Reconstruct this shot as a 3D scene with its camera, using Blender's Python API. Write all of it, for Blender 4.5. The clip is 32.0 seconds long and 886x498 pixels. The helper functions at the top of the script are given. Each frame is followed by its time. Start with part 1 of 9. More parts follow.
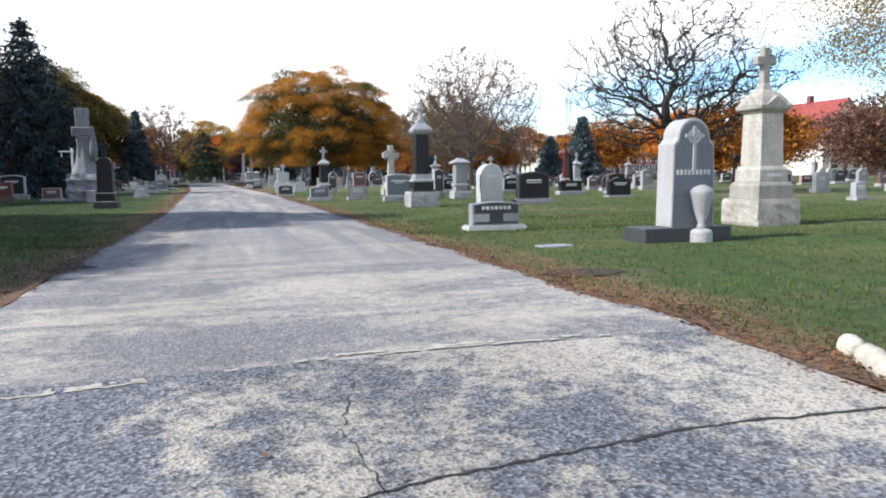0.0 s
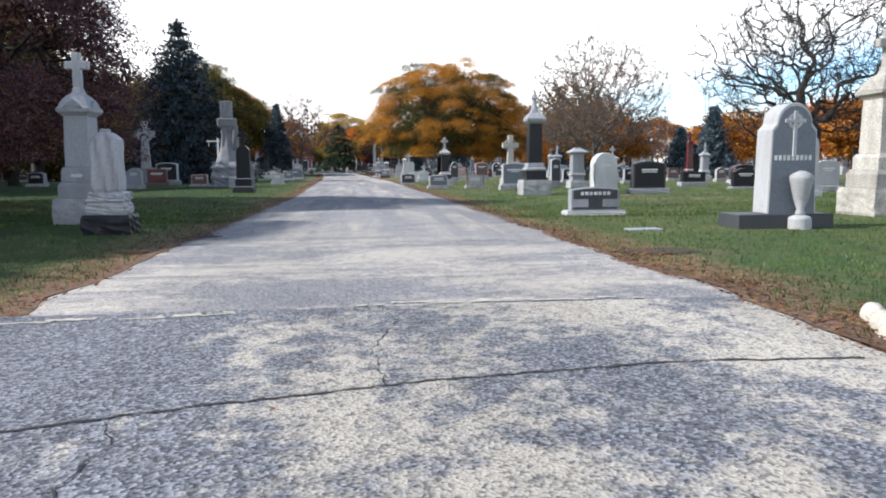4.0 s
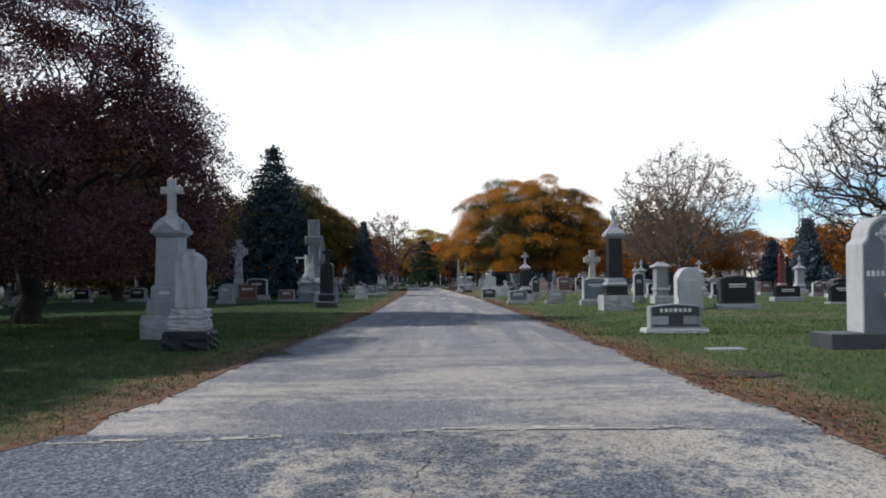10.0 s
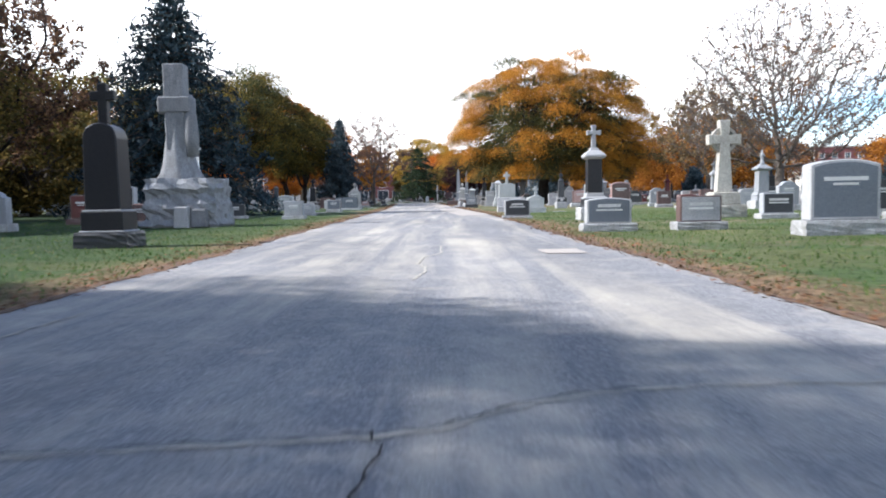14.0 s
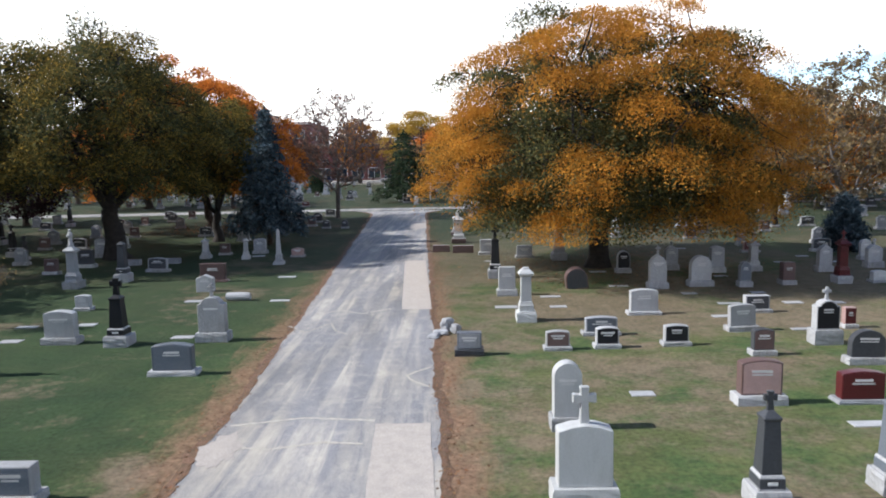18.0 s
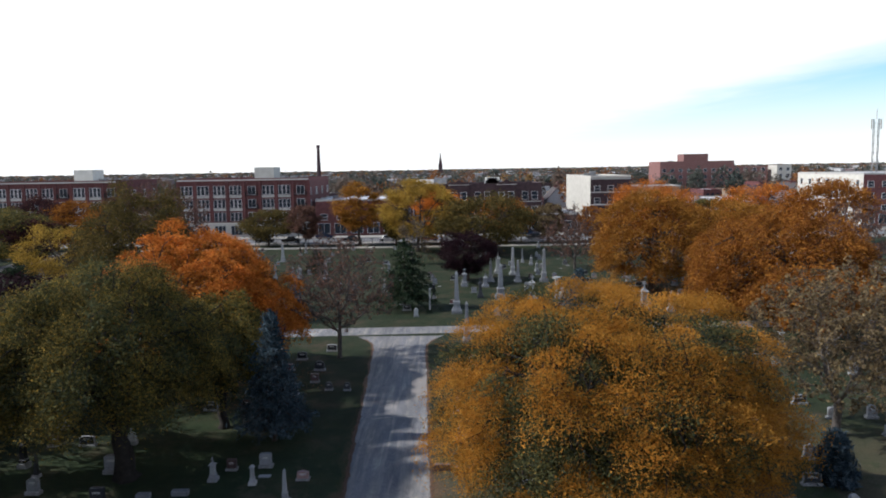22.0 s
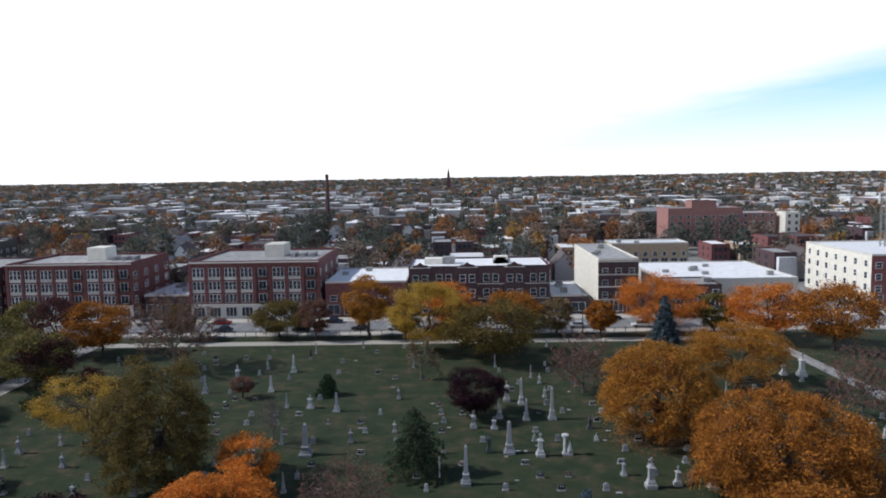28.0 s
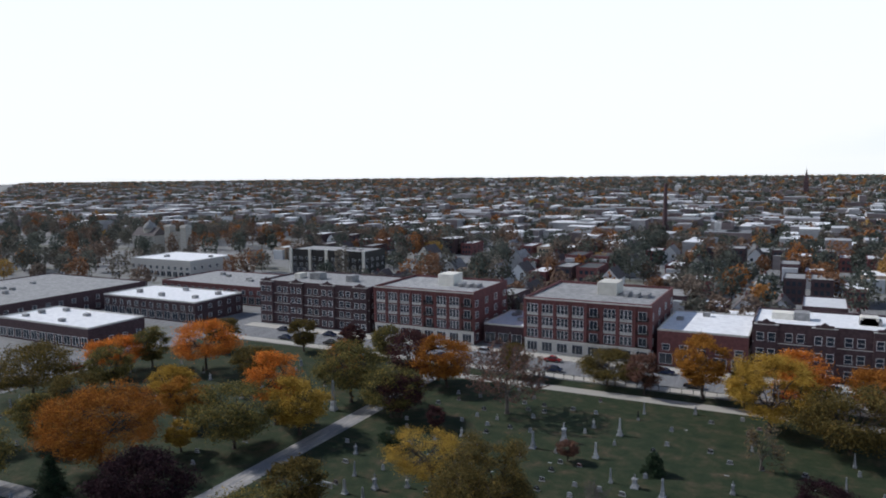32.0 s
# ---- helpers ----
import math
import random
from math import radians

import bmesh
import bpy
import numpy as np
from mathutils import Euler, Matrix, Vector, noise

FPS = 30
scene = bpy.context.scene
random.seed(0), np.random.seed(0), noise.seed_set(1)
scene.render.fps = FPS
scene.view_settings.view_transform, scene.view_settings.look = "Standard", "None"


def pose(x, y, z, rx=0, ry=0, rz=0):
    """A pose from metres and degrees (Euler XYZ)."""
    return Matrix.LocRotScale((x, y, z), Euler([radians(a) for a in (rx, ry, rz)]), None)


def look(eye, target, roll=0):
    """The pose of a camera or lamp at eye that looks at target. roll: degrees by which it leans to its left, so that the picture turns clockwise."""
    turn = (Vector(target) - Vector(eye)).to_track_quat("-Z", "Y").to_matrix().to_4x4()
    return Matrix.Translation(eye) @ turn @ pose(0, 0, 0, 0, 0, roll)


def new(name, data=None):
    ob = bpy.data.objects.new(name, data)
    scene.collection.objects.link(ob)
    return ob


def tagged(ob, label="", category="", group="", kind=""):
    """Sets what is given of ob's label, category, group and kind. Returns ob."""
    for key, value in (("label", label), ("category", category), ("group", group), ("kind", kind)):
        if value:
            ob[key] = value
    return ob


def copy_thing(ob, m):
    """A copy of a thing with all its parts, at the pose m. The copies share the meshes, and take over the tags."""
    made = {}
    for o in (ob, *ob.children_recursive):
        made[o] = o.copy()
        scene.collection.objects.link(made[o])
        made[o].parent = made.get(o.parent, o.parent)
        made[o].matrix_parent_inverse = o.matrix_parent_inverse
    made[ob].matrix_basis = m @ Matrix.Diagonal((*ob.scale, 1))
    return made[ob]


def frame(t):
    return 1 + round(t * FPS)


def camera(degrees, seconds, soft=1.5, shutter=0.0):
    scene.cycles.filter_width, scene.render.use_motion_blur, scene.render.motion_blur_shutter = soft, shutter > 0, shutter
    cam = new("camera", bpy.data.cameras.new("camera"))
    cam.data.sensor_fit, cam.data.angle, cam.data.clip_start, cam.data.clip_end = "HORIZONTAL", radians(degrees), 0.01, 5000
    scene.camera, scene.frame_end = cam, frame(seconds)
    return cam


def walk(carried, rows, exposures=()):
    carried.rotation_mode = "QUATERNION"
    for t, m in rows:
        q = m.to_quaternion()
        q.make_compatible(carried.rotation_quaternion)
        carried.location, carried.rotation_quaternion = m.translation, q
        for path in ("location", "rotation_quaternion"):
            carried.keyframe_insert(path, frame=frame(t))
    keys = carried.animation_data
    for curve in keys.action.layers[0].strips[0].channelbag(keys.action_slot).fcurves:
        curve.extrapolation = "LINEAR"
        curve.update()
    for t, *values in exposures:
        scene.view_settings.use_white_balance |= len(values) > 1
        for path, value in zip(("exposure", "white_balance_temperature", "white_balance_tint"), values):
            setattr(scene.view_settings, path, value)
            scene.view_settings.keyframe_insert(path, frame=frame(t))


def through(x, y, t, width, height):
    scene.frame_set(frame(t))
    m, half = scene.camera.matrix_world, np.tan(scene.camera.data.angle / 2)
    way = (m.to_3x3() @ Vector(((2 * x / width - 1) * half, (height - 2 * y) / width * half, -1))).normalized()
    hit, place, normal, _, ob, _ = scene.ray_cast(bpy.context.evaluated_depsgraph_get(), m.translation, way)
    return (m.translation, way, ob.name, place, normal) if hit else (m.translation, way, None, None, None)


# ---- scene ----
cam = camera(63.0, 32.0, soft=1.9, shutter=0.15)
PATH = [
    (0.0, (-0.169, 0.618, 0.993), (2.614, 10.167, -0.042), -0.84),
    (0.5, (0.107, 0.353, 0.970), (2.881, 9.905, -0.057), -0.68),
    (1.0, (0.313, 0.160, 0.946), (2.829, 9.783, -0.088), -0.50),
    (1.5, (0.312, 0.064, 0.916), (1.535, 9.933, -0.136), -0.47),
    (2.0, (0.263, -0.048, 0.902), (1.026, 9.863, -0.185), -0.49),
    (2.5, (0.225, -0.086, 0.903), (0.840, 9.834, -0.199), -0.47),
    (3.0, (0.179, -0.081, 0.897), (0.770, 9.840, -0.213), -0.48),
    (3.5, (0.160, -0.046, 0.880), (0.750, 9.875, -0.231), -0.47),
    (4.0, (0.178, -0.045, 0.873), (1.243, 9.834, -0.251), -0.44),
    (4.5, (0.195, -0.026, 0.874), (1.389, 9.838, -0.255), -0.43),
    (6.5, (0.246, 0.016, 0.869), (1.263, 9.896, -0.294), -0.47),
    (7.0, (0.269, -0.015, 0.872), (1.276, 9.865, -0.294), -0.53),
    (7.5, (0.307, -0.026, 0.874), (1.309, 9.867, -0.190), -0.52),
    (8.0, (0.341, -0.030, 0.869), (1.338, 9.892, 0.110), -0.54),
    (8.5, (0.368, -0.030, 0.887), (1.364, 9.914, 0.530), -0.53),
    (9.0, (0.394, -0.005, 0.894), (1.386, 9.945, 0.871), -0.52),
    (9.5, (0.390, 0.026, 0.895), (0.594, 10.021, 1.152), -0.60),
    (10.0, (0.386, 0.021, 0.914), (0.309, 10.010, 1.372), -0.63),
    (10.5, (0.373, 0.032, 0.916), (0.282, 10.014, 1.520), -0.63),
    (11.0, (0.383, 0.034, 0.939), (0.287, 10.011, 1.601), -0.67),
    (11.1, (0.386, 0.082, 0.936), (0.294, 10.060, 1.599), -0.70),
    (11.2, (0.390, 0.130, 0.933), (0.297, 10.110, 1.561), -0.70),
    (11.3, (0.393, 0.178, 0.931), (0.301, 10.176, 1.105), -0.70),
    (11.4, (0.397, 0.226, 0.928), (0.304, 10.212, 0.404), -0.70),
    (11.5, (0.400, 0.274, 0.925), (0.311, 10.253, 0.282), -0.74),
    (12.0, (0.409, 1.683, 0.940), (0.310, 11.661, 0.290), -0.82),
    (12.5, (0.447, 4.725, 0.922), (0.346, 14.703, 0.257), -0.98),
    (13.0, (0.564, 8.552, 0.863), (0.446, 18.528, 0.182), -1.14),
    (13.5, (0.547, 13.164, 0.722), (0.464, 23.140, 0.035), -1.14),
    (14.0, (0.522, 17.219, 0.590), (0.434, 27.195, -0.105), -1.07),
    (14.5, (0.540, 21.280, 0.640), (0.414, 31.258, 0.005), -1.20),
    (16.5, (1.053, 39.766, 1.921), (0.851, 49.684, 0.663), -1.36),
    (17.0, (1.278, 41.759, 2.975), (1.086, 51.676, 1.706), -1.29),
    (17.5, (1.467, 42.841, 4.039), (1.294, 52.760, 2.779), -1.17),
    (18.0, (1.598, 43.439, 5.201), (1.445, 53.362, 3.969), -1.11),
    (18.5, (1.778, 43.744, 6.505), (1.624, 53.669, 5.293), -1.11),
    (19.0, (1.918, 43.784, 7.956), (1.757, 53.709, 6.741), -1.07),
    (19.5, (1.933, 43.646, 9.363), (1.780, 53.574, 8.177), -1.01),
    (20.0, (1.852, 43.622, 10.837), (1.703, 53.553, 9.678), -0.90),
    (20.5, (1.732, 43.548, 12.305), (1.603, 53.486, 11.197), -0.84),
    (21.0, (1.695, 43.507, 14.034), (1.569, 53.445, 12.924), -0.83),
    (21.5, (1.636, 43.502, 15.758), (1.513, 53.439, 14.648), -0.90),
    (22.0, (1.571, 43.730, 17.412), (1.454, 53.668, 16.306), -0.91),
    (22.5, (1.630, 44.059, 18.930), (1.512, 53.998, 17.836), -0.93),
    (23.0, (1.751, 44.488, 20.676), (1.630, 54.428, 19.589), -0.95),
    (23.5, (1.857, 44.625, 22.391), (1.732, 54.566, 21.312), -0.96),
    (24.0, (1.922, 44.576, 24.119), (1.799, 54.518, 23.042), -0.96),
    (24.5, (1.893, 44.643, 25.674), (1.771, 54.586, 24.616), -0.97),
    (25.0, (1.851, 44.549, 27.513), (1.730, 54.492, 26.455), -0.93),
    (25.5, (1.777, 44.507, 29.277), (1.660, 54.451, 28.225), -0.88),
    (27.5, (1.708, 44.443, 36.274), (1.569, 54.388, 35.237), -1.01),
    (28.0, (1.704, 44.543, 38.118), (1.478, 54.486, 37.075), -0.98),
    (28.5, (1.703, 44.382, 39.869), (1.173, 54.313, 38.826), -1.00),
    (29.0, (1.620, 44.524, 41.497), (0.688, 54.426, 40.453), -0.93),
    (29.5, (1.644, 44.717, 43.246), (0.131, 54.545, 42.194), -0.87),
    (30.0, (1.652, 45.247, 44.750), (-0.486, 54.959, 43.696), -0.80),
    (30.5, (1.604, 45.729, 46.300), (-1.171, 55.278, 45.243), -0.70),
    (31.0, (1.093, 46.466, 47.557), (-2.290, 55.817, 46.507), -0.59),
    (31.5, (1.048, 46.534, 49.085), (-2.940, 55.644, 48.034), -0.58),
    (32.0, (1.021, 47.394, 50.691), (-3.554, 56.222, 49.628), -0.70),
]
EXPOSURES = [(t, s, k, 10.0) for t, s, k in ((0.0, 0.55, 6150), (4.5, 0.6, 6150), (8.1, 0.65, 6200), (9.0, 0.08, 6150), (10.0, -0.25, 6150), (11.2, -0.3, 6150), (11.8, 0.05, 6250), (12.5, 0.2, 6200), (13.0, 0.45, 6150), (14.0, 0.98, 6050), (14.5, 0.95, 6100), (15.2, 0.85, 6100), (16.5, 0.88, 6100), (17.2, 0.84, 6100), (18.0, 0.54, 6100), (19.0, 0.44, 6050), (21.0, -0.14, 6000), (23.0, -0.28, 5950), (25.0, -0.18, 5930), (28.0, -0.3, 5920), (30.0, -0.4, 5920), (32.0, -0.5, 5900))]
walk(cam, [(t, look(eye, target, roll)) for t, eye, target, roll in PATH], EXPOSURES)

# ---- sky and sun ----
SUN_EL, SUN_AZ = radians(39), radians(2)
world = bpy.data.worlds.new("sky")
scene.world = world
world.use_nodes = True
wn, wl = world.node_tree.nodes, world.node_tree.links
sky = wn.new("ShaderNodeTexSky")
sky.sky_type, sky.sun_disc = "NISHITA", False
sky.sun_elevation, sky.sun_rotation = SUN_EL, radians(-92)
sky.air_density, sky.dust_density, sky.ozone_density = 1.0, 0.5, 2.0


def node(nt, kind, **values):
    n = nt.nodes.new(kind)
    for k, v in values.items():
        n.inputs[k.replace("_", " ")].default_value = v
    return n


def calc(nt, op, a, b=None, clamp=False):
    n = nt.nodes.new("ShaderNodeMath")
    n.operation, n.use_clamp = op, clamp
    for i, v in enumerate((a, b)):
        if v is None:
            continue
        if isinstance(v, (int, float)):
            n.inputs[i].default_value = v
        else:
            nt.links.new(v, n.inputs[i])
    return n.outputs[0]


def blend(nt, fac, a, b, mode="MIX"):
    n = nt.nodes.new("ShaderNodeMix")
    n.data_type, n.blend_type = "RGBA", mode
    for sock, v in ((n.inputs[0], fac), (n.inputs[6], a), (n.inputs[7], b)):
        if isinstance(v, (int, float)):
            sock.default_value = v
        elif isinstance(v, tuple):
            sock.default_value = (*v, 1)
        else:
            nt.links.new(v, sock)
    return n.outputs[2]


def ramp(nt, value, stops):
    n = nt.nodes.new("ShaderNodeValToRGB")
    el = n.color_ramp.elements
    while len(el) < len(stops):
        el.new(0.5)
    for e, (p, c) in zip(el, stops):
        e.position, e.color = p, (*c, 1) if isinstance(c, tuple) else (c, c, c, 1)
    nt.links.new(value, n.inputs[0])
    return n.outputs[0]


def build_sky():
    """Thin bright cloud sheet whose edge opens to blue sky low in the east."""
    nt = world.node_tree
    co = nt.nodes.new("ShaderNodeTexCoord")
    sep = nt.nodes.new("ShaderNodeSeparateXYZ")
    nt.links.new(co.outputs["Generated"], sep.inputs[0])
    z = calc(nt, "MAXIMUM", sep.outputs[2], 0.004)
    u, v = calc(nt, "DIVIDE", sep.outputs[0], z), calc(nt, "DIVIDE", sep.outputs[1], z)
    vec = nt.nodes.new("ShaderNodeCombineXYZ")
    nt.links.new(calc(nt, "MULTIPLY", u, 1.6), vec.inputs[0])
    nt.links.new(calc(nt, "MULTIPLY", v, 0.7), vec.inputs[1])
    n1 = node(nt, "ShaderNodeTexNoise", Scale=0.8, Detail=6.0, Roughness=0.55, Distortion=0.3)
    nt.links.new(vec.outputs[0], n1.inputs["Vector"])
    rise = calc(nt, "ADD", calc(nt, "MULTIPLY", sep.outputs[0], 0.235), calc(nt, "MULTIPLY", sep.outputs[1], 0.03))
    edge = calc(nt, "ADD", calc(nt, "SUBTRACT", rise, sep.outputs[2]), calc(nt, "MULTIPLY", calc(nt, "SUBTRACT", n1.outputs[0], 0.5), 0.03))
    clear = nt.nodes.new("ShaderNodeMapRange")
    clear.interpolation_type = "SMOOTHSTEP"
    clear.inputs[1].default_value, clear.inputs[2].default_value = -0.012, 0.045
    nt.links.new(edge, clear.inputs[0])
    low = nt.nodes.new("ShaderNodeMapRange")
    low.inputs[1].default_value, low.inputs[2].default_value = 0.22, 0.42
    nt.links.new(sep.outputs[2], low.inputs[0])
    holes = ramp(nt, n1.outputs[0], [(0.32, 0.3), (0.47, 0.85), (0.56, 1.0)])
    veil = calc(nt, "SUBTRACT", 1.0, calc(nt, "MULTIPLY", calc(nt, "SUBTRACT", 1.0, holes), low.outputs[0]))
    haze = nt.nodes.new("ShaderNodeMapRange")
    haze.inputs[1].default_value, haze.inputs[2].default_value = 0.01, 0.11
    haze.inputs[3].default_value, haze.inputs[4].default_value = 0.05, 0.9
    nt.links.new(sep.outputs[2], haze.inputs[0])
    cover = calc(nt, "SUBTRACT", 1.0, calc(nt, "MULTIPLY", clear.outputs[0], haze.outputs[0]))
    thick = calc(nt, "MULTIPLY", cover, veil)
    # the sheet is brightest low down, where the eye looks along it; overhead it thins to a bluish veil
    glow = nt.nodes.new("ShaderNodeMapRange")
    glow.interpolation_type = "SMOOTHSTEP"
    glow.inputs[1].default_value, glow.inputs[2].default_value = 0.27, 0.56
    glow.inputs[3].default_value, glow.inputs[4].default_value = CLOUD_LOW, CLOUD_HIGH
    nt.links.new(sep.outputs[2], glow.inputs[0])
    tint = ramp(nt, sep.outputs[2], [(0.1, (1.0, 0.975, 0.92)), (0.3, (0.96, 0.975, 1.0)), (0.6, (0.52, 0.8, 1.45))])
    cloud = blend(nt, 1.0, glow.outputs[0], tint, "MULTIPLY")
    clear_sky = blend(nt, 1.0, sky.outputs[0], (SKY_STRENGTH, SKY_STRENGTH * 1.4, SKY_STRENGTH * 1.65), "MULTIPLY")
    nt.links.new(blend(nt, thick, clear_sky, cloud), nt.nodes["Background"].inputs[0])
    nt.nodes["Background"].inputs[1].default_value = 1.0


CLOUD_LOW, CLOUD_HIGH, SKY_STRENGTH = 1.45, 0.17, 0.125
build_sky()
sun_data = bpy.data.lights.new("sun", "SUN")
sun_data.energy, sun_data.angle, sun_data.color = 5.0, radians(0.6), (1.0, 0.94, 0.86)
sun = new("sun", sun_data)
to_sun = Vector((-math.cos(SUN_EL) * math.cos(SUN_AZ), -math.cos(SUN_EL) * math.sin(SUN_AZ), math.sin(SUN_EL)))
sun.rotation_euler = to_sun.to_track_quat("Z", "Y").to_euler()


# ---- materials ----
def material(name, rough=0.7, metal=0.0, spec=0.5):
    m = bpy.data.materials.new(name)
    m.use_nodes = True
    b = m.node_tree.nodes["Principled BSDF"]
    b.inputs["Roughness"].default_value, b.inputs["Metallic"].default_value = rough, metal
    b.inputs["Specular IOR Level"].default_value = spec
    return m, m.node_tree, b


def noise_tex(nt, scale, detail=4.0, rough=0.6, stretch=None, distort=0.0):
    co = nt.nodes.new("ShaderNodeTexCoord")
    n = node(nt, "ShaderNodeTexNoise", Scale=scale, Detail=detail, Roughness=rough, Distortion=distort)
    src = co.outputs["Object"]
    if stretch:
        mp = nt.nodes.new("ShaderNodeMapping")
        mp.inputs["Scale"].default_value = stretch
        nt.links.new(src, mp.inputs[0])
        src = mp.outputs[0]
    nt.links.new(src, n.inputs["Vector"])
    return n.outputs[0]


def bump(nt, b, height, strength, dist=0.01):
    n = nt.nodes.new("ShaderNodeBump")
    n.inputs["Strength"].default_value, n.inputs["Distance"].default_value = strength, dist
    nt.links.new(height, n.inputs["Height"])
    nt.links.new(n.outputs[0], b.inputs["Normal"])


def stone_mat(name, dark, light, grain=90.0, rough=0.7, stain=(0.12, 0.11, 0.09), stained=0.35, relief=0.25, spec=0.4):
    """Speckled stone with streaky weather stains, varied from block to block."""
    m, nt, b = material(name, rough, 0.0, spec)
    speck = ramp(nt, noise_tex(nt, grain, 2.0), [(0.38, dark), (0.62, light)])
    streak = ramp(nt, noise_tex(nt, 2.4, 6.0, 0.65, (1.6, 1.6, 0.5), 0.5), [(0.42, 0.0), (0.72, 1.0)])
    col = blend(nt, calc(nt, "MULTIPLY", streak, stained), speck, stain)
    info = nt.nodes.new("ShaderNodeObjectInfo")
    col = blend(nt, 1.0, col, ramp(nt, info.outputs["Random"], [(0.0, 0.8), (1.0, 1.15)]), "MULTIPLY")
    nt.links.new(col, b.inputs["Base Color"])
    bump(nt, b, noise_tex(nt, 38.0, 5.0), relief, 0.01)
    return m


def plain_mat(name, c1, c2, scale=6.0, rough=0.6, metal=0.0, relief=0.0, vary=0.15):
    m, nt, b = material(name, rough, metal)
    col = ramp(nt, noise_tex(nt, scale, 5.0), [(0.35, c1), (0.7, c2)])
    info = nt.nodes.new("ShaderNodeObjectInfo")
    col = blend(nt, 1.0, col, ramp(nt, info.outputs["Random"], [(0.0, 1.0 - vary), (1.0, 1.0 + vary)]), "MULTIPLY")
    nt.links.new(col, b.inputs["Base Color"])
    if relief:
        bump(nt, b, noise_tex(nt, scale * 6, 4.0), relief, 0.02)
    return m


GREY = stone_mat("grey granite", (0.2, 0.21, 0.235), (0.37, 0.385, 0.41))
LIGHT = stone_mat("light granite", (0.28, 0.286, 0.3), (0.43, 0.436, 0.45), stained=0.3)
ROCK = stone_mat("rock-faced granite", (0.24, 0.245, 0.255), (0.46, 0.465, 0.475), 60.0, 0.85, stained=0.5, relief=0.8)
LIME = stone_mat("weathered limestone", (0.32, 0.305, 0.275), (0.48, 0.46, 0.415), 40.0, 0.85, (0.1, 0.09, 0.075), 0.5, 0.4)
MARBLE = stone_mat("weathered white marble", (0.38, 0.388, 0.395), (0.47, 0.478, 0.48), 60.0, 0.6, (0.24, 0.235, 0.22), 0.36)
BLACK = stone_mat("black granite", (0.008, 0.009, 0.012), (0.02, 0.021, 0.026), 120.0, 0.4, (0.03, 0.03, 0.03), 0.15, 0.02, 0.2)
DARK = stone_mat("polished dark grey granite", (0.03, 0.033, 0.04), (0.065, 0.07, 0.08), 120.0, 0.42, stained=0.15, relief=0.03, spec=0.25)
# blue-grey stone, its tone lowered further to carry the shade on front faces
STEEL = stone_mat("honed blue-grey granite", (0.085, 0.1, 0.125), (0.16, 0.18, 0.21), 120.0, 0.42, stained=0.12, relief=0.03, spec=0.3)
RED = stone_mat("polished red granite", (0.05, 0.008, 0.01), (0.13, 0.02, 0.025), 110.0, 0.3, (0.05, 0.03, 0.03), 0.2, 0.03)
BROWN = stone_mat("brown granite", (0.07, 0.045, 0.045), (0.16, 0.1, 0.095), 110.0, 0.4, stained=0.2, relief=0.05)
PINK = stone_mat("pink granite", (0.28, 0.17, 0.16), (0.46, 0.32, 0.3), 90.0, 0.5, stained=0.25)
CONCRETE = stone_mat("pale concrete", (0.36, 0.34, 0.3), (0.5, 0.47, 0.42), 50.0, 0.9, (0.2, 0.18, 0.15), 0.5, 0.4)
LETTER = plain_mat("cut lettering", (0.5, 0.5, 0.5), (0.62, 0.62, 0.61), 30.0, 0.9)
WHITE_PAINT = plain_mat("white paint", (0.7, 0.7, 0.68), (0.8, 0.8, 0.78), 5.0, 0.5)
IRON = plain_mat("dark iron", (0.015, 0.015, 0.017), (0.04, 0.04, 0.04), 9.0, 0.5, 0.4)
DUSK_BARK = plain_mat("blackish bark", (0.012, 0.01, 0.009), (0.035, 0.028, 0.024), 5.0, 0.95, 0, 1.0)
BARK = plain_mat("dark bark", (0.03, 0.022, 0.018), (0.085, 0.065, 0.05), 5.0, 0.95, 0, 1.0)
GREY_BARK = plain_mat("grey bark", (0.06, 0.05, 0.045), (0.15, 0.13, 0.115), 5.0, 0.95, 0, 1.0)


def leaf_mat(name, stops, through=0.35):
    """Leaves in mixed tints, each leaf its own; light passes through them."""
    m, nt, b = material(name, 0.8, spec=0.08)
    geo = nt.nodes.new("ShaderNodeNewGeometry")
    col = ramp(nt, geo.outputs["Random Per Island"], stops)
    patch = ramp(nt, noise_tex(nt, 0.75, 3.0), [(0.3, 0.5), (0.7, 1.3)])
    col = blend(nt, 1.0, col, patch, "MULTIPLY")
    nt.links.new(col, b.inputs["Base Color"])
    tr = nt.nodes.new("ShaderNodeBsdfTranslucent")
    nt.links.new(col, tr.inputs[0])
    mix = nt.nodes.new("ShaderNodeMixShader")
    mix.inputs[0].default_value = through
    nt.links.new(b.outputs[0], mix.inputs[1])
    nt.links.new(tr.outputs[0], mix.inputs[2])
    nt.links.new(mix.outputs[0], nt.nodes["Material Output"].inputs[0])
    return m


